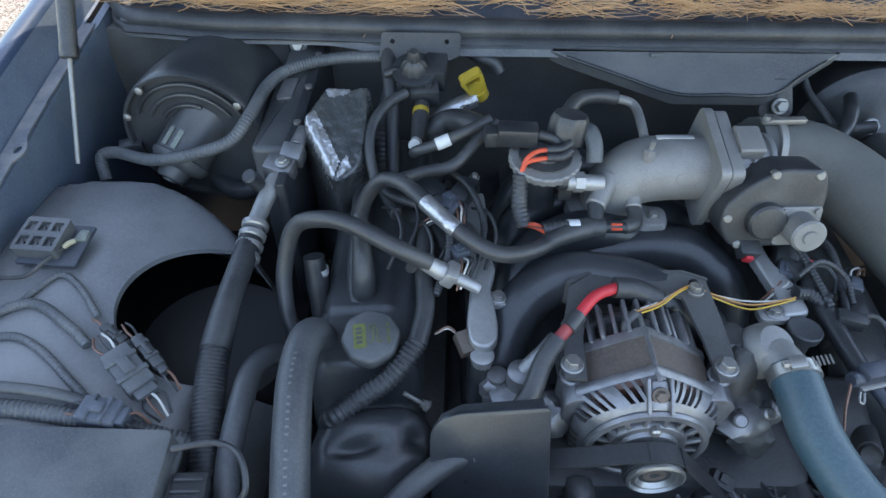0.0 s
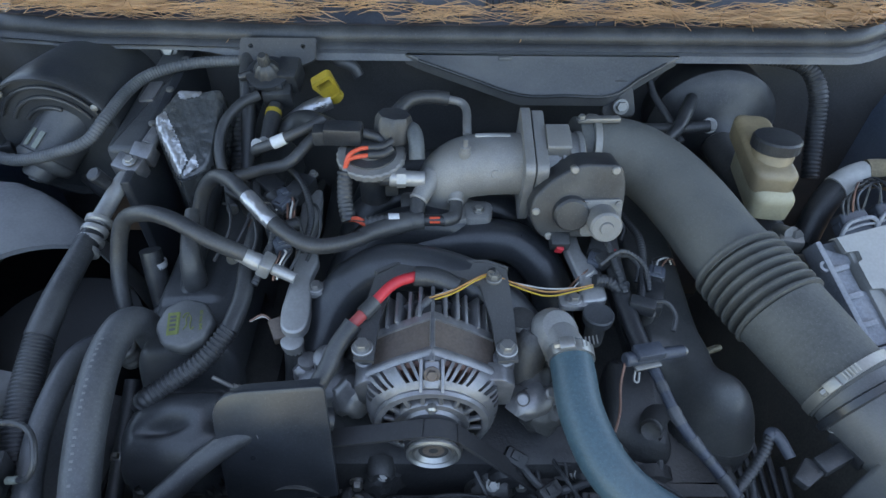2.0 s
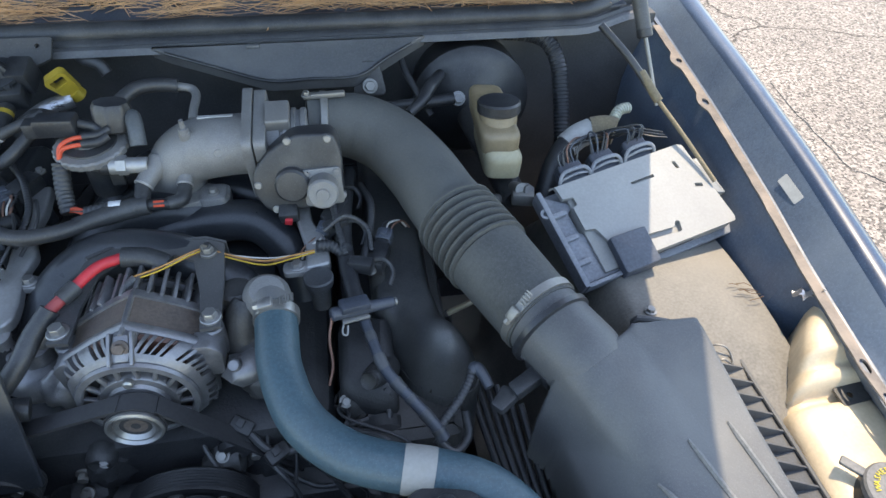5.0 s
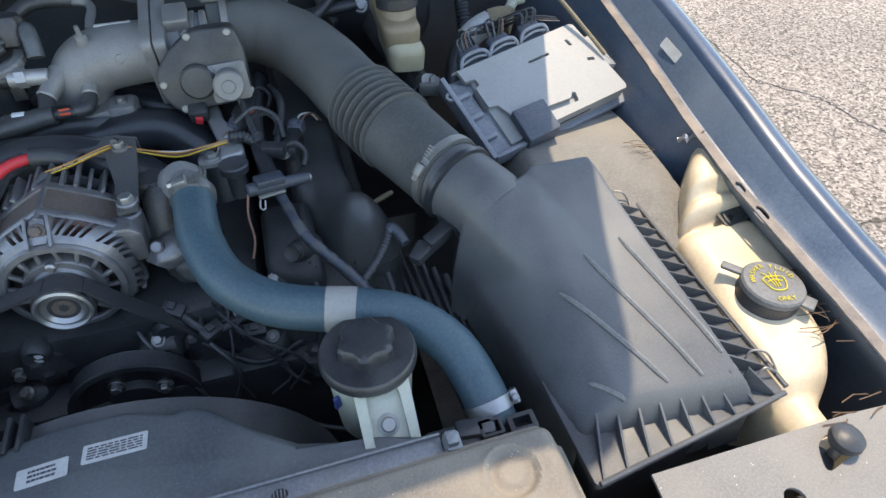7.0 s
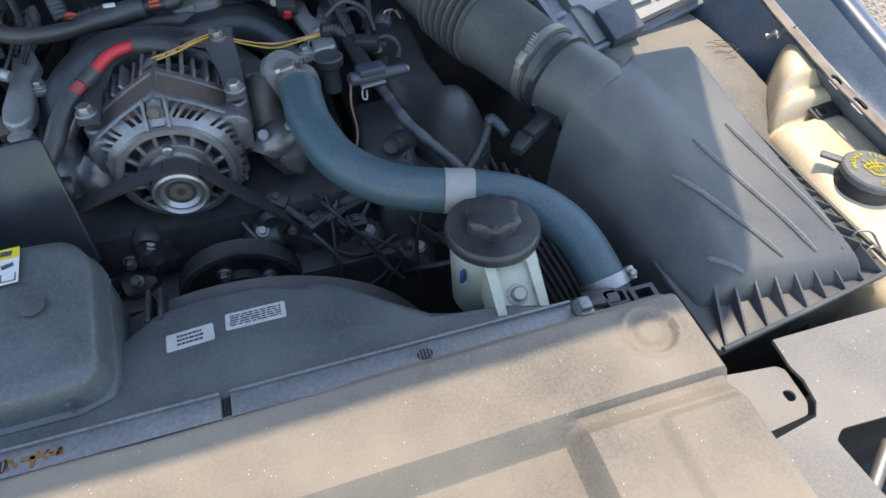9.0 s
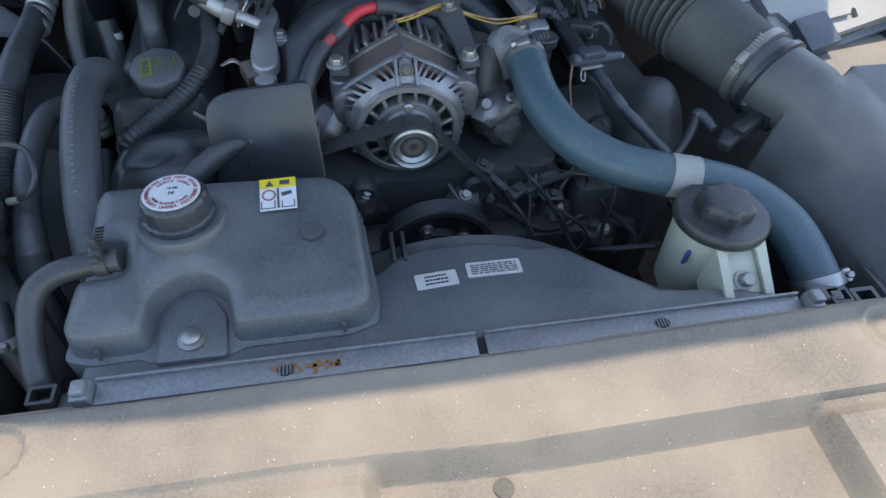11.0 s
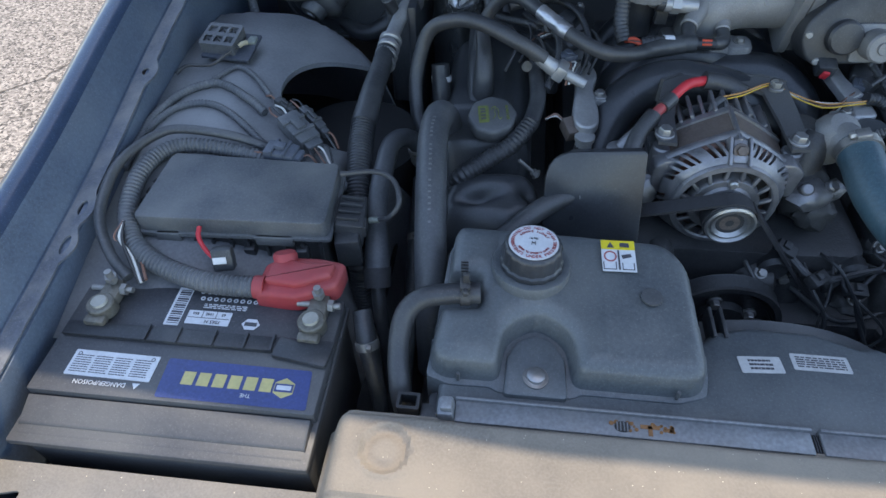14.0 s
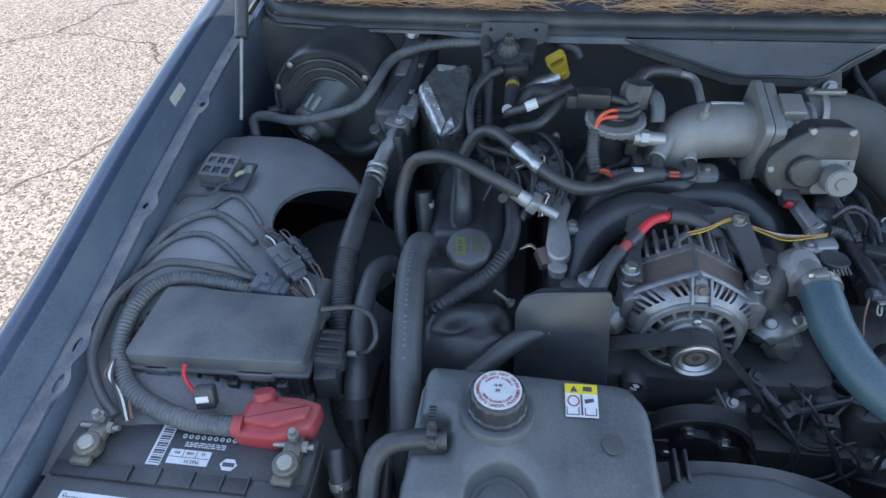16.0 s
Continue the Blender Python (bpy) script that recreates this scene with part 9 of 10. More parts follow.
# injector harness on the far bank
eh = thing("injector_harness", (0.59, 0.42, 0.80), "black taped injector harness with connectors over the valve cover", "wiring harness")
part("trunk", tube(B(), [(0.585, 0.66, 0.845), (0.575, 0.58, 0.848), (0.570, 0.50, 0.848), (0.575, 0.43, 0.842), (0.582, 0.385, 0.836)], 0.0112, 14), plastic, eh)
BR = [(0.582, 0.388, 0.836), (0.591, 0.351, 0.834), (0.603, 0.306, 0.825), (0.617, 0.283, 0.815), (0.632, 0.267, 0.804), (0.655, 0.242, 0.786), (0.665, 0.229, 0.772)]
part("branch", tube(B(), BR, [0.0085, 0.0062, 0.0068, 0.0070, 0.0066, 0.0070, 0.0080], 14), conn_dark, eh)
sp = spline(BR, 8)
for i, n, r in ((9, 3, 0.0070), (14, 5, 0.0077), (23, 6, 0.0079), (31, 3, 0.0074), (36, 4, 0.0078), (42, 3, 0.0084)):
    part("tape", tube(B(), [tuple(sp[j]) for j in range(i, i + n)], [r, r * 1.03] + [r * 0.97] * (n - 2), 12, 2, smooth=False), plastic_grey, eh)
part("side_run", tube(B(), [(0.535, 0.478, 0.862), (0.553, 0.480, 0.858), (0.570, 0.470, 0.852)], 0.0075, 12, 8, 0.001, 0.005), plastic, eh)
part("tail", tube(B(), [(0.660, 0.236, 0.772), (0.664, 0.244, 0.778), (0.686, 0.264, 0.787), (0.702, 0.282, 0.797), (0.710, 0.296, 0.803)], 0.0056, 12, 8, 0.0008, 0.0045), plastic, eh)
part("tail_boot", tube(B(), [(0.708, 0.294, 0.803), (0.714, 0.298, 0.805), (0.720, 0.290, 0.804), (0.726, 0.272, 0.799)], [0.0065, 0.0080, 0.0070, 0.0060], 12), conn_dark, eh)
part("loop", tube(B(), [(0.66, 0.25, 0.74), (0.68, 0.235, 0.73), (0.70, 0.25, 0.735), (0.70, 0.275, 0.75)], 0.0055, 12), plastic, eh)
ck = thing("cylindrical_connector", (0.59, 0.38, 0.84), "long dark grey inline connector lying on the harness", "connector")
part("barrel", rod(B(), (0.549, 0.360, 0.857), (0.626, 0.382, 0.845), 0.0085, 0.0072, 14, 0.002), conn_dark, ck)
part("clip", box(B(), (0.578, 0.369, 0.861), (0.036, 0.019, 0.010), 0.002, turn(0, 7, 16)), conn_dark, ck)
part("ferrule", rod(B(), (0.620, 0.380, 0.846), (0.629, 0.383, 0.8445), 0.0050, 0.0050, 12, 0.0008), steel_dull, ck)
part("bracket", box(B(), (0.578, 0.360, 0.846), (0.034, 0.008, 0.003), 0.0008, turn(0, 5, 16)), steel_dull, ck)
part("eyelet", tube(B(), [(0.563, 0.355, 0.845), (0.561, 0.346, 0.838), (0.566, 0.345, 0.836), (0.568, 0.354, 0.842)], 0.0013, 6), steel_dull, ck)
part("wire", tube(B(), [(0.550, 0.358, 0.854), (0.545, 0.340, 0.835), (0.546, 0.322, 0.810), (0.540, 0.305, 0.795)], 0.0016, 6), brown_wire, ck)
for x, y, z, r in ((0.560, 0.520, 0.858, 30), (0.590, 0.445, 0.852, -20), (0.558, 0.60, 0.856, 10)):
    ic = thing("injector_connector", (x, y, z), "small black injector plug on the harness", "connector", "injector connectors")
    part("housing", box(B(), (x, y, z), (0.032, 0.018, 0.018), 0.003, turn(0, 0, r)), plastic, ic)
    part("lead", tube(B(), [(x + 0.014, y + 0.006, z), (x + 0.030, y + 0.002, z + 0.004), (x + 0.040, y - 0.012, z - 0.004), (x + 0.034, y - 0.030, z - 0.012)], 0.003, 8), rubber, ic)
    if r == 30:
        part("red_lock", box(B(), (x + 0.008, y + 0.004, z + 0.010), (0.010, 0.005, 0.003), 0.001, turn(0, 0, r)), red_wire, ic)
atd = thing("transmission_dipstick", (0.735, 0.49, 0.70), "yellowed dipstick handle low beside the valve cover", "dipstick")
part("handle", tube(B(), [(0.715, 0.484, 0.692), (0.735, 0.488, 0.698), (0.752, 0.494, 0.700), (0.752, 0.500, 0.694), (0.735, 0.496, 0.690), (0.715, 0.490, 0.688)], 0.004, 8), cream_pale, atd)
part("tube", tube(B(), [(0.715, 0.487, 0.69), (0.725, 0.52, 0.62), (0.73, 0.56, 0.5)], 0.006, 10), steel_black, atd)
for k in range(6):
    solo("oil_cooler_line", tube(B(), [(0.725 + 0.014 * k, 0.42 - 0.018 * k, 0.66), (0.745 + 0.012 * k, 0.30 - 0.012 * k, 0.62), (0.765 + 0.010 * k, 0.16, 0.60), (0.775 + 0.008 * k, 0.06, 0.58)], 0.005, 8), rubber, "dark tube running low beside the engine", "tube", "low tubes")

# ================ heater blower, evaporator, firewall pieces ================
bl = thing("heater_blower", (-0.29, 0.88, 0.76), "large dusty black heater blower housing with motor", "heater blower")
BM = along((-0.262, 0.985, 0.858), (-0.274, 0.775, 0.862))
part("drum", lathe(B(), [(0.094, 0.0), (0.099, 0.05), (0.105, 0.10), (0.110, 0.15), (0.111, 0.190), (0.110, 0.204), (0.108, 0.207), (0.104, 0.206), (0.102, 0.196), (0.0, 0.192)], BM, 72), cover_black, bl)
for r, a0, a1, dz in ((0.090, 0.30, 2.70, 0.200), (0.072, 0.55, 2.65, 0.198), (0.054, 1.2, 2.5, 0.197)):
    part("face_rib", tube(B(), [BM @ Vector((r * math.cos(a), r * math.sin(a), dz)) for a in steps(a0, a1, 16)], 0.0032, 8, 2), plastic, bl)
MM = along((-0.272, 0.806, 0.868), (-0.308, 0.744, 0.824))
part("motor", lathe(B(), [(0.046, -0.02), (0.043, 0.006), (0.042, 0.058), (0.044, 0.060), (0.044, 0.066), (0.038, 0.074), (0.024, 0.078), (0.022, 0.092), (0.019, 0.096), (0.010, 0.097), (0.009, 0.100), (0, 0.100)], MM, 40), plastic_grey, bl)
for a in (70, 92):
    t = MM @ turn(0, 0, a) @ Matrix.Translation((0.0434, 0, 0.040)) @ turn(0, 90, 0)
    part("sticker", prism(B(), rect(0.030, 0.008, 0.001), 0.0, 0.001, t), pale_conn, bl)
for a in (38, 128, 160, 200):
    t = BM @ turn(0, 0, a) @ Matrix.Translation((0.102, 0, 0.205))
    part("screw", lathe(B(), [(0.006, 0), (0.006, 0.004), (0.003, 0.006), (0, 0.006)], t, 10), steel_dull, bl)
part("plug", box(B(), (-0.385, 0.790, 0.838), (0.036, 0.024, 0.022), 0.003, turn(0, 0, 20)), plastic, bl)
part("vent_tube", tube(B(), [(-0.27, 0.80, 0.775), (-0.235, 0.775, 0.765), (-0.200, 0.770, 0.775), (-0.165, 0.785, 0.80), (-0.145, 0.82, 0.83)], 0.016, 14), rubber, bl)
solo("blower_harness", tube(B(), [(-0.425, 0.752, 0.800), (-0.432, 0.775, 0.828), (-0.405, 0.775, 0.838), (-0.33, 0.738, 0.852), (-0.25, 0.724, 0.876), (-0.200, 0.732, 0.893), (-0.176, 0.765, 0.914), (-0.164, 0.835, 0.922), (-0.135, 0.875, 0.930), (-0.07, 0.895, 0.938), (0.020, 0.890, 0.946)], 0.0088, 14, 8, 0.0009, 0.005),
     harness_grey, "long ribbed black harness tube crossing the blower", "wiring harness")
ev = thing("evaporator_case", (-0.12, 0.85, 0.74), "black evaporator housing with flanged ribs and foil strip", "evaporator case")
bm = B()
prism(bm, rounded([(-0.172, 0.720), (-0.115, 0.720), (-0.085, 0.97), (-0.150, 0.97)], 0.012), 0.66, 0.893, None, 0.010, seg=3, shape=lambda v: (v.x, v.y, v.z + 0.16 * (v.y - 0.75)))
part("case", bm, plastic_grey, ev)
bm = B()
prism(bm, rounded([(-0.119, 0.640), (-0.105, 0.640), (-0.085, 0.97), (-0.104, 0.97)], 0.004), 0.66, 0.903, None, 0.003, seg=2, shape=lambda v: (v.x, v.y, v.z + 0.16 * (v.y - 0.75)))
part("flange", bm, plastic_gloss, ev)
for y in (0.68, 0.76, 0.84, 0.92):
    part("screw", lathe(B(), [(0.006, 0), (0.006, 0.004), (0, 0.006)], Matrix.Translation((-0.112 + 0.06 * (y - 0.64), y, 0.904 + 0.16 * (y - 0.75))), 10), steel_dull, ev)
bm = B()
prism(bm, rounded([(-0.150, 0.825), (-0.126, 0.828), (-0.122, 0.872), (-0.145, 0.870)], 0.003), 0.893, 0.897, None, 0, (), 2, lambda v: (v.x, v.y, v.z + 0.16 * (v.y - 0.75) + 0.001 * math.sin(v.y * 600)))
part("foil_strip", bm, foil, ev, "wrinkled foil strip")
bm = B()


poly = rounded([(-0.093, 0.738), (-0.064, 0.788), (-0.024, 0.794), (0.002, 0.806), (0.004, 0.750), (-0.004, 0.690), (-0.036, 0.652)], 0.010, 4)


def wrap_height(x, y, d):
    # taut film over a slanted box face, creased along its edges
    k = min(1.0, max(0.0, (d + 0.003) / 0.010))
    z = 0.886 + 0.60 * (y - 0.675) - 0.25 * (x + 0.06) - 0.05 * (1 - math.sqrt(max(0.0, 1 - (1 - k) ** 2)))
    p = Vector((x * 1.6, y * 0.9, 0))
    return z + 0.0022 * abs(noise.noise(p * 40)) + 0.0009 * noise.noise(p * 150) - 0.005 * max(0.0, noise.noise(p * 18))


bm = relief(B(), poly, 0.0022, 0.004, wrap_height)
prism(bm, poly, 0.64, 0.875)
fo = solo("wrapped_accumulator", bm, film, "accumulator wrapped in crumpled dusty film with foil edges", "accumulator")
for quad in ([(-0.092, 0.738), (-0.074, 0.752), (-0.034, 0.690), (-0.044, 0.662)], [(-0.066, 0.784), (-0.054, 0.770), (-0.026, 0.780), (-0.026, 0.793)], [(-0.040, 0.664), (-0.018, 0.684), (-0.026, 0.702), (-0.034, 0.690)]):
    bm = relief(B(), rounded(quad, 0.005, 3), 0.0020, 0.0005, lambda x, y, d: wrap_height(x, y, inner_distance(poly, np.array([x]), np.array([y]))[0]) + 0.0014 + 0.0016 * noise.noise(Vector((x * 260, y * 90, 3))))
    part("foil_strip", bm, foil, fo, "bright wrinkled foil tape")
bm = B()
tube(bm, [(0.02, 0.90, 0.955), (0.025, 0.86, 0.945), (0.030, 0.82, 0.92), (0.034, 0.77, 0.88), (0.036, 0.72, 0.84)], [0.010, 0.012, 0.012, 0.011, 0.010], 14)
solo("heater_pipe_hose", bm, rubber, "black heater hose dropping from the firewall", "heater hose", "firewall hoses")
solo("heater_pipe_hose", tube(B(), [(0.045, 0.93, 0.90), (0.03, 0.87, 0.90), (0.018, 0.80, 0.87), (0.02, 0.74, 0.83), (0.025, 0.68, 0.80)], 0.0155, 14, 8, 0.0015, 0.008), rubber, "ribbed black hose dropping from the firewall", "heater hose", "firewall hoses")
solo("heater_pipe_hose", tube(B(), [(0.055, 0.800, 0.935), (0.030, 0.780, 0.930), (0.010, 0.750, 0.915), (0.005, 0.715, 0.890), (0.015, 0.68, 0.85)], 0.008, 12), rubber, "thin black hose curling beside the foil", "heater hose", "firewall hoses")
# bracket plate with vacuum regulator
vr = thing("vacuum_regulator", (0.07, 0.83, 0.94), "black vacuum regulator under a grey bracket plate with a plug", "vacuum regulator")
bm = B()
prism(bm, rounded([(0.015, -0.020), (0.060, -0.026), (0.118, -0.026), (0.140, -0.016), (0.142, 0.020), (0.018, 0.020)], 0.005), 0, 0.005, frame_of((-0.006, 0.893, 0.962), (1, 0, 0), (0, 0.75, 0.7)), 0.001, [circle(0.035, 0.006, 0.004, 10), circle(0.120, 0.006, 0.004, 10)])
part("plate", bm, steel_black, vr, "dusty grey bracket plate")
m = Matrix.Translation((0.066, 0.835, 0.952)) @ turn(18, 0, 0)
part("body", lathe(B(), [(0.026, -0.03), (0.027, -0.008), (0.024, -0.002), (0.020, 0.010), (0.015, 0.020), (0.010, 0.024), (0.009, 0.036), (0.006, 0.040), (0, 0.040)], m, 60, 10, 0.05), plastic, vr)
for sx in (-1, 1):
    part("side_port", rod(B(), m @ Vector((sx * 0.024, 0, 0.0)), m @ Vector((sx * 0.046, -0.004, -0.004)), 0.008, 0.0065, 12, 0.001), plastic, vr)
    part("clip", box(B(), tuple(m @ Vector((sx * 0.020, -0.024, -0.012))), (0.010, 0.012, 0.030), 0.002, turn(18, 0, 12 * sx)), plastic_gloss, vr)
part("collar", lathe(B(), [(0.031, -0.004), (0.034, -0.002), (0.034, 0.004), (0.029, 0.006)], m, 32), plastic_gloss, vr)
part("back_block", box(B(), (0.098, 0.845, 0.945), (0.034, 0.044, 0.040), 0.004, turn(18, 0, -6)), plastic, vr)
part("solenoid", box(B(), (0.080, 0.822, 0.925), (0.046, 0.036, 0.034), 0.004, turn(18, 0, 4)), plastic, vr)
part("plug", tube(B(), [(0.078, 0.802, 0.915), (0.076, 0.770, 0.905), (0.073, 0.735, 0.893)], [0.011, 0.013, 0.010], 12), plastic, vr)
part("plug_band", tube(B(), [(0.0765, 0.790, 0.911), (0.0763, 0.782, 0.909)], 0.0128, 12, 3), yellow, vr, "dull yellow seal band")
part("hose", tube(B(), [(0.072, 0.738, 0.893), (0.070, 0.715, 0.900), (0.071, 0.695, 0.915)], 0.0085, 12), white_label, vr, "white-taped hose end")
solo("vacuum_hose", tube(B(), [(0.070, 0.690, 0.905), (0.076, 0.675, 0.920), (0.100, 0.672, 0.932), (0.135, 0.680, 0.945), (0.175, 0.700, 0.955)], 0.0075, 12), rubber, "thin black vacuum hose with white tag", "vacuum hose")
solo("hose_tag", tube(B(), [(0.102, 0.672, 0.9325), (0.120, 0.676, 0.939)], 0.0088, 14, 3), clean_label, "small white printed hose tag", "tag")
solo("vacuum_hose", tube(B(), [(0.045, 0.640, 0.895), (0.085, 0.650, 0.903), (0.125, 0.650, 0.915), (0.155, 0.675, 0.935), (0.185, 0.70, 0.95)], 0.0085, 12), rubber, "black hose sweeping to the sensor", "vacuum hose")
solo("vacuum_hose", tube(B(), [(0.18, 0.72, 0.92), (0.15, 0.75, 0.915), (0.12, 0.78, 0.90), (0.09, 0.78, 0.88)], 0.018, 14), rubber, "thick black hose behind the dipstick", "vacuum hose")
solo("firewall_fitting", tube(B(), [(0.15, 0.945, 0.93), (0.165, 0.915, 0.935), (0.19, 0.905, 0.93), (0.20, 0.90, 0.915)], 0.010, 12), rubber, "black bent hose end at the firewall", "hose")
dp = thing("dipstick", (0.15, 0.83, 0.90), "yellow oil dipstick handle above a foil-wrapped tube", "dipstick")
bm = B()
DM = frame_of((0.157, 0.832, 0.933), (0.85, 0.15, 0.45), (-0.48, -0.34, 0.82)) @ Matrix.Scale(0.88, 4)
prism(bm, rounded([(-0.014, -0.026), (0.014, -0.026), (0.021, 0.020), (0.016, 0.026), (-0.016, 0.026), (-0.021, 0.020)], 0.004), -0.009, 0.009, DM, 0.003, [rounded([(-0.013, 0.004), (0.013, 0.004), (0.014, 0.019), (-0.014, 0.019)], 0.003)])
lathe(bm, [(0.015, -0.012), (0.015, 0.004), (0.012, 0.006)], DM @ Matrix.Translation((0, -0.030, 0)) @ turn(90, 0, 0), 20)
part("handle", bm, yellow, dp)
part("foil_tube", tube(B(), [(0.158, 0.835, 0.905), (0.125, 0.815, 0.900), (0.092, 0.790, 0.888)], [0.013, 0.014, 0.012], 12), foil, dp, "foil-wrapped tube")
# small clutter between the hoses
for k, (p, q, r) in enumerate((((0.03, 0.66, 0.86), (0.05, 0.60, 0.87), 0.010), ((0.06, 0.63, 0.85), (0.10, 0.58, 0.86), 0.011), ((0.10, 0.62, 0.88), (0.13, 0.59, 0.87), 0.012), ((0.12, 0.56, 0.87), (0.15, 0.57, 0.875), 0.010))):
    solo("coil_plug", rod(B(), p, q, r, r * 0.9, 12, 0.002), plastic, "black ignition coil plug among the hoses", "plug", "coil plugs")
for k in range(7):
    x, y = 0.03 + 0.02 * k, 0.57 + 0.03 * math.sin(k * 2.1)
    solo("thin_wire", tube(B(), [(x, y + 0.05, 0.865), (x + 0.02, y + 0.02, 0.885), (x + 0.03, y - 0.02, 0.880), (x + 0.015, y - 0.06, 0.86)], 0.0022, 6), brown_wire if k == 4 else rubber, "thin wire among the coil plugs", "wire", "coil wires")
fwb = thing("evaporator_bracket", (-0.14, 0.985, 0.92), "black bracket with a bright bolt under the cowl", "bracket")
bm = B()
prism(bm, rounded([(-0.020, -0.06), (0.018, -0.06), (0.016, 0.022), (-0.018, 0.022)], 0.010), 0, 0.006, frame_of((-0.135, 0.962, 0.925), (1, 0, 0), (0, 0.1, 1)), 0.001)
part("strap", bm, plastic, fwb)
part("bolt", bolt(B(), (-0.135, 0.956, 0.932), (0, -1, 0.3), 0.010, 0.009), steel, fwb)
bm = rod(B(), (0.072, 0.361, 0.817), (0.100, 0.358, 0.793), 0.0026, 0.0026, 10)
lathe(bm, [(0.0075, 0), (0.0075, 0.002), (0.0055, 0.002), (0.0055, 0.008)], along((0.098, 0.3582, 0.7948), (0.072, 0.361, 0.817)), 6)
solo("valve_key", bm, steel_dull, "bright stud and nut on the front lobe", "stud")
solo("coil_boot", tube(B(), [(-0.055, 0.545, 0.845), (-0.052, 0.53, 0.81), (-0.05, 0.51, 0.77)], [0.014, 0.015, 0.012], 14), plastic, "black boot with a pale collar beside the hose", "boot")
solo("boot_collar", tube(B(), [(-0.053, 0.540, 0.828), (-0.0525, 0.537, 0.820)], 0.0158, 16, 3), white_label, "pale plastic collar on the boot", "collar")


# ignition coils, plugs and looms along both banks
def coil(x, y, z, rz, lean, label):
    cl = thing("ignition_coil", (x, y, z - 0.04), label, "ignition coil", "ignition coils")
    m = Matrix.Translation((x, y, z)) @ turn(lean, 0, rz)
    bm = B()
    box(bm, (0, 0, 0), (0.028, 0.046, 0.022), 0.004)
    box(bm, (0, -0.026, 0.002), (0.018, 0.016, 0.016), 0.003)
    bmesh.ops.transform(bm, matrix=m, verts=bm.verts)
    part("body", bm, plastic, cl)
    bm = B()
    box(bm, (0, -0.040, 0.003), (0.022, 0.022, 0.018), 0.003)
    box(bm, (0, -0.040, 0.013), (0.010, 0.014, 0.004), 0.001)
    bmesh.ops.transform(bm, matrix=m, verts=bm.verts)
    part("plug", bm, grey_conn, cl)
    part("stem", rod(B(), m @ Vector((0, 0.006, -0.008)), m @ Vector((0, 0.006, -0.07)), 0.011, 0.010, 14), rubber, cl)
    part("bolt", bolt(B(), tuple(m @ Vector((0.0, 0.030, 0.004))), (0, 0, 1), 0.005, 0.006), steel_dull, cl)
    for k in range(3):
        o = (k - 1) * 0.005
        part("wire", tube(B(), [m @ Vector(v) for v in ((o, -0.050, 0.003), (o * 1.6, -0.064, 0.008), (o - 0.012, -0.078, 0.004), (o - 0.02, -0.085, -0.012))], 0.0014, 5, 4), (brown_wire, white_wire, rubber)[k], cl)


coil(0.118, 0.560, 0.868, 24, -6, "black ignition coil with grey plug among the hoses")
coil(0.095, 0.648, 0.874, 40, -4, "black ignition coil under the purge hose")
coil(0.140, 0.635, 0.880, -30, 4, "small black ignition coil behind the rail bracket")
coil(0.560, 0.560, 0.850, -20, 4, "black ignition coil below the throttle body")
coil(0.612, 0.470, 0.838, 160, 0, "black ignition coil beside the valve cover")
for k, (p, r) in enumerate((([(0.07, 0.66, 0.872), (0.085, 0.61, 0.885), (0.105, 0.585, 0.893), (0.12, 0.55, 0.888), (0.118, 0.51, 0.872), (0.105, 0.47, 0.858)], 0.0048),
                            ([(0.10, 0.70, 0.878), (0.125, 0.66, 0.894), (0.15, 0.62, 0.896), (0.165, 0.57, 0.882), (0.158, 0.52, 0.868)], 0.0042),
                            ([(0.02, 0.68, 0.86), (0.04, 0.63, 0.878), (0.075, 0.605, 0.885), (0.10, 0.60, 0.875)], 0.0055),
                            ([(0.538, 0.66, 0.86), (0.548, 0.60, 0.868), (0.558, 0.55, 0.874), (0.565, 0.50, 0.868), (0.572, 0.46, 0.858)], 0.0042),
                            ([(0.545, 0.50, 0.868), (0.575, 0.515, 0.878), (0.602, 0.50, 0.868), (0.606, 0.47, 0.852)], 0.0030),
                            ([(0.60, 0.62, 0.85), (0.612, 0.56, 0.858), (0.604, 0.50, 0.852), (0.588, 0.44, 0.846)], 0.0050))):
    solo("loom_tube", tube(B(), p, r, 10, 8, 0.0006, 0.0045), plastic if k % 2 else rubber, "thin black loom tube among the coils and hoses", "wiring loom", "loom tubes")
for k, (x, y, z) in enumerate(((0.105, 0.582, 0.893), (0.075, 0.500, 0.875), (0.572, 0.470, 0.860), (0.560, 0.545, 0.874))):
    solo("cable_tie", lathe(B(), [(0.0062, -0.002), (0.0076, -0.002), (0.0076, 0.002), (0.0062, 0.002)], Matrix.Translation((x, y, z)) @ turn(70, 0, 20 * k), 14), plastic_gloss, "black cable tie round a loom tube", "cable tie", "cable ties")


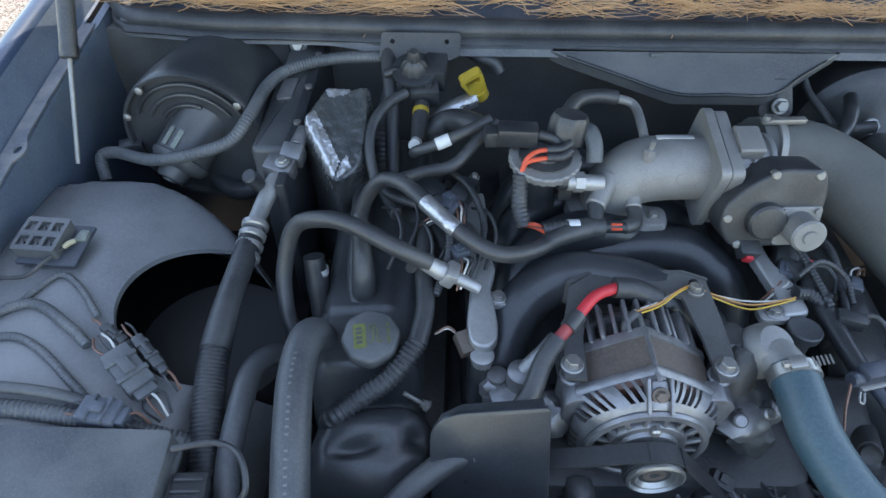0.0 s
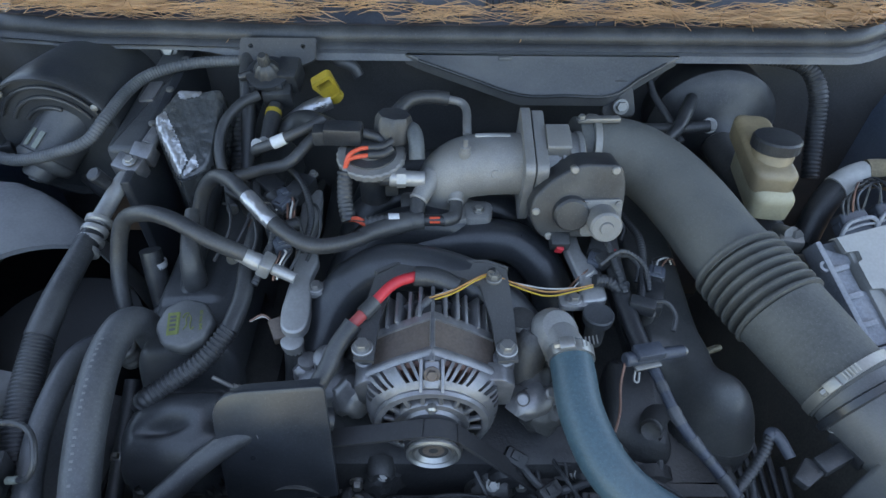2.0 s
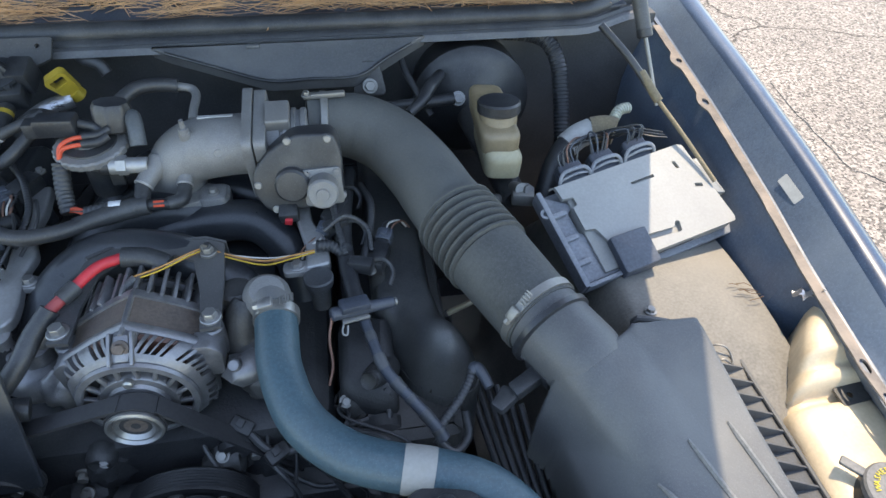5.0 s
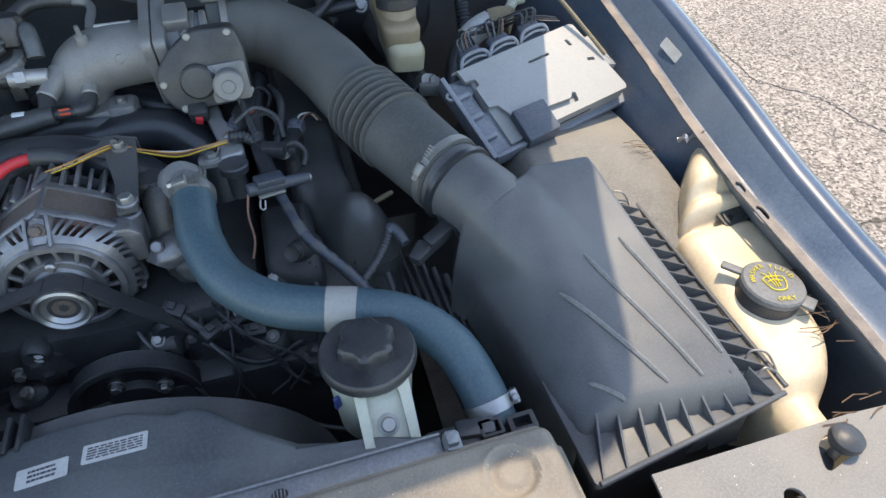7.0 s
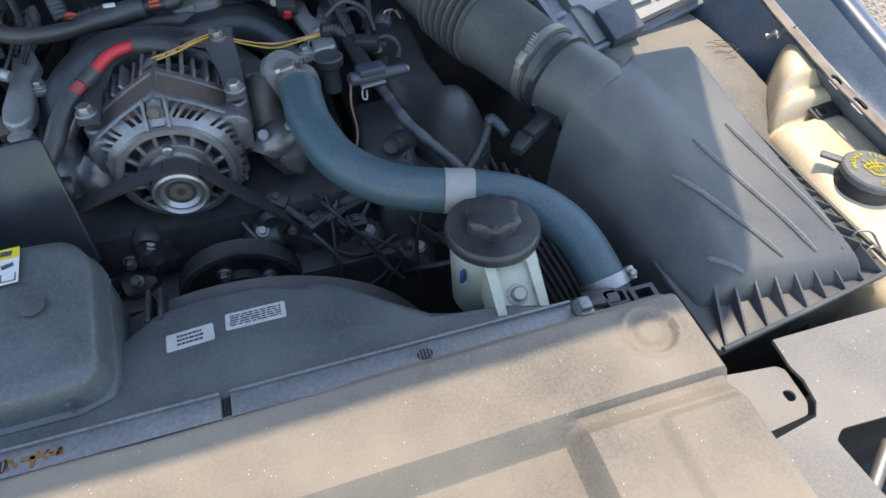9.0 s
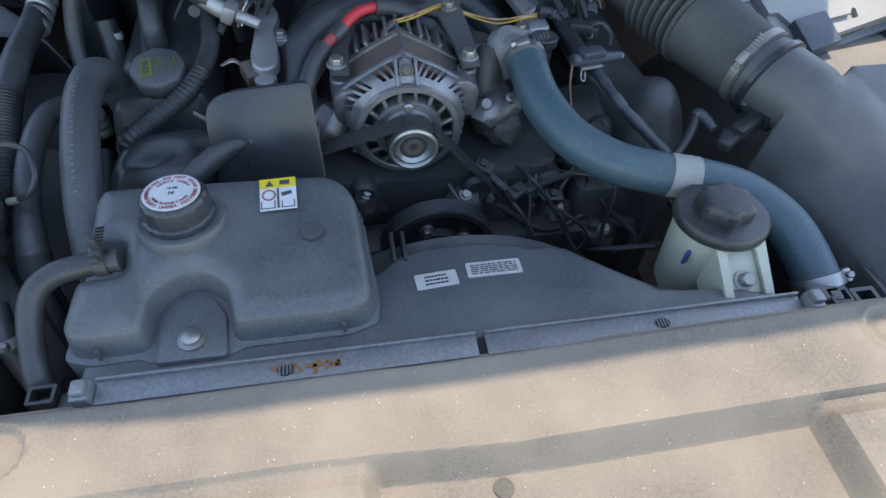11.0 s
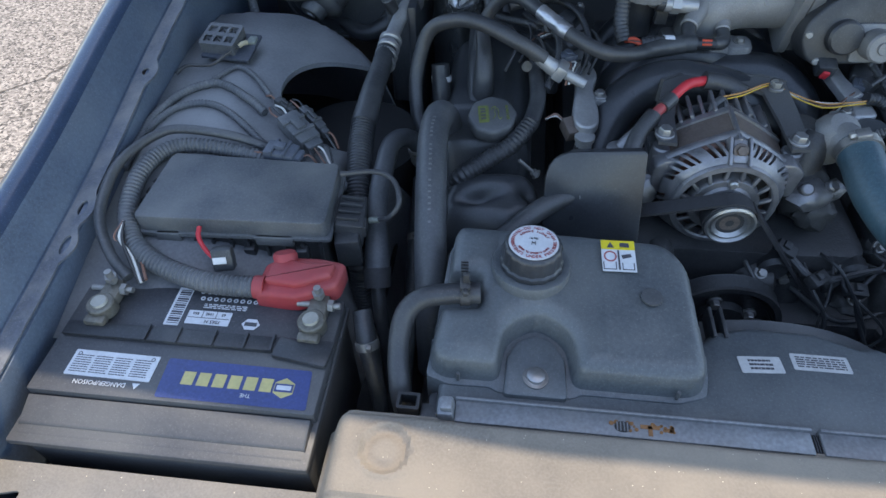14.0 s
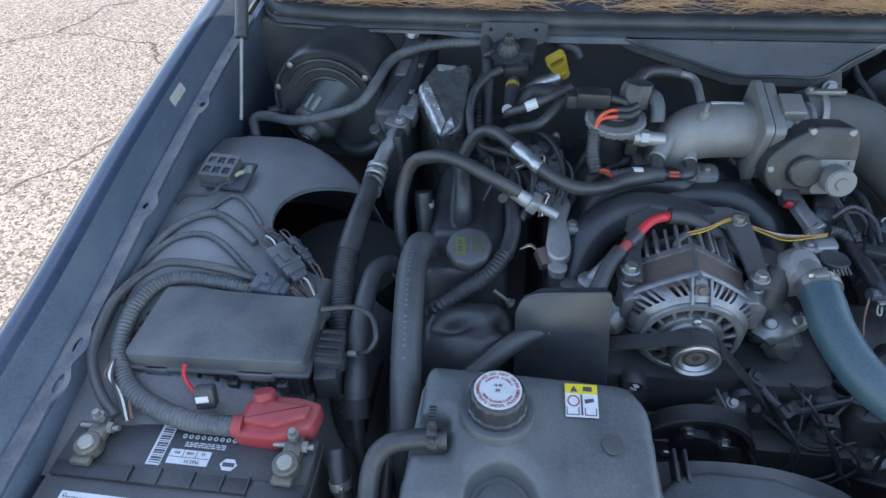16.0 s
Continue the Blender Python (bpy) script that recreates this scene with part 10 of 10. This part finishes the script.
# grimy pieces low on the front of the engine
rq = random.Random(11)
FRONT = (((0.405, 0.295, 0.690), (0.034, 0.030, 0.030)), ((0.455, 0.300, 0.660), (0.030, 0.026, 0.034)), ((0.505, 0.305, 0.700), (0.032, 0.028, 0.026)), ((0.545, 0.290, 0.655), (0.036, 0.030, 0.028)),
         ((0.270, 0.300, 0.700), (0.030, 0.026, 0.032)), ((0.490, 0.270, 0.620), (0.044, 0.030, 0.030)), ((0.565, 0.330, 0.715), (0.022, 0.024, 0.030)), ((0.235, 0.290, 0.655), (0.034, 0.030, 0.028)),
         ((0.415, 0.285, 0.620), (0.026, 0.024, 0.024)), ((0.595, 0.255, 0.640), (0.030, 0.030, 0.026)))
for k, (c, r) in enumerate(FRONT):
    fc = thing("front_casting", c, "grimy oily casting low on the front of the engine", "casting", "front castings")
    part("lump", blob(B(), c, r, k * 3, 0.28), void_mat if k % 3 else cast_dark, fc)
    p = Vector(c) + Vector((rq.uniform(-0.012, 0.012), -0.5 * r[1], 0.8 * r[2]))
    part("bolt", bolt(B(), tuple(p), (rq.uniform(-0.2, 0.2), -0.6, 0.8), 0.006, 0.008), steel_dull, fc)
for k in range(9):
    x = 0.40 + 0.024 * k
    p = [(x, 0.34, 0.715 + rq.uniform(-0.02, 0.02)), (x + rq.uniform(-0.02, 0.04), 0.30, 0.735 + rq.uniform(-0.03, 0.01)), (x + rq.uniform(0, 0.06), 0.262, 0.720 + rq.uniform(-0.03, 0.02)), (x + rq.uniform(0.02, 0.09), 0.235, 0.680 + rq.uniform(-0.03, 0.02)), (x + 0.05, 0.225, 0.62)]
    solo("sensor_lead", tube(B(), p, rq.choice((0.0022, 0.003, 0.0045)), 7, 8), rq.choice((rubber, plastic, void_mat)), "thin dark lead sagging in front of the engine", "wire", "sensor leads")
for k, (x, y, z) in enumerate(((0.470, 0.268, 0.722), (0.520, 0.262, 0.712), (0.430, 0.300, 0.742))):
    lc = thing("sensor_plug", (x, y, z), "small grimy sensor plug low on the engine", "connector", "sensor plugs")
    part("housing", box(B(), (x, y, z), (0.028, 0.018, 0.016), 0.003, turn(20, 10 * k, 35 - 30 * k)), void_mat, lc)
    part("latch", box(B(), (x, y - 0.002, z + 0.010), (0.010, 0.010, 0.005), 0.001, turn(20, 10 * k, 35 - 30 * k)), void_mat, lc)


# crack in the pavement beside the car
rk = random.Random(23)
path = spline([(2.685, 2.349, 0), (2.609, 1.69, 0), (2.644, 1.576, 0), (2.765, 1.418, 0), (2.793, 1.23, 0), (2.826, 1.137, 0), (2.78, 0.90, 0), (2.86, 0.55, 0)], 14)
bm = B()
rows = []
for i, p in enumerate(path):
    d = (path[min(i + 1, len(path) - 1)] - path[max(i - 1, 0)]).normalized()
    n = Vector((-d.y, d.x, 0))
    c = p + n * rk.uniform(-0.008, 0.008) + Vector((0, 0, 0.002))
    w = rk.uniform(0.0015, 0.0045)
    rows.append((bm.verts.new(c - n * w), bm.verts.new(c + n * w)))
for a, b in zip(rows, rows[1:]):
    bm.faces.new((a[0], a[1], b[1], b[0]))
solo("pavement_crack", bm, pit_mat, "thin dark crack running through the weathered asphalt", "crack", kind="structure")
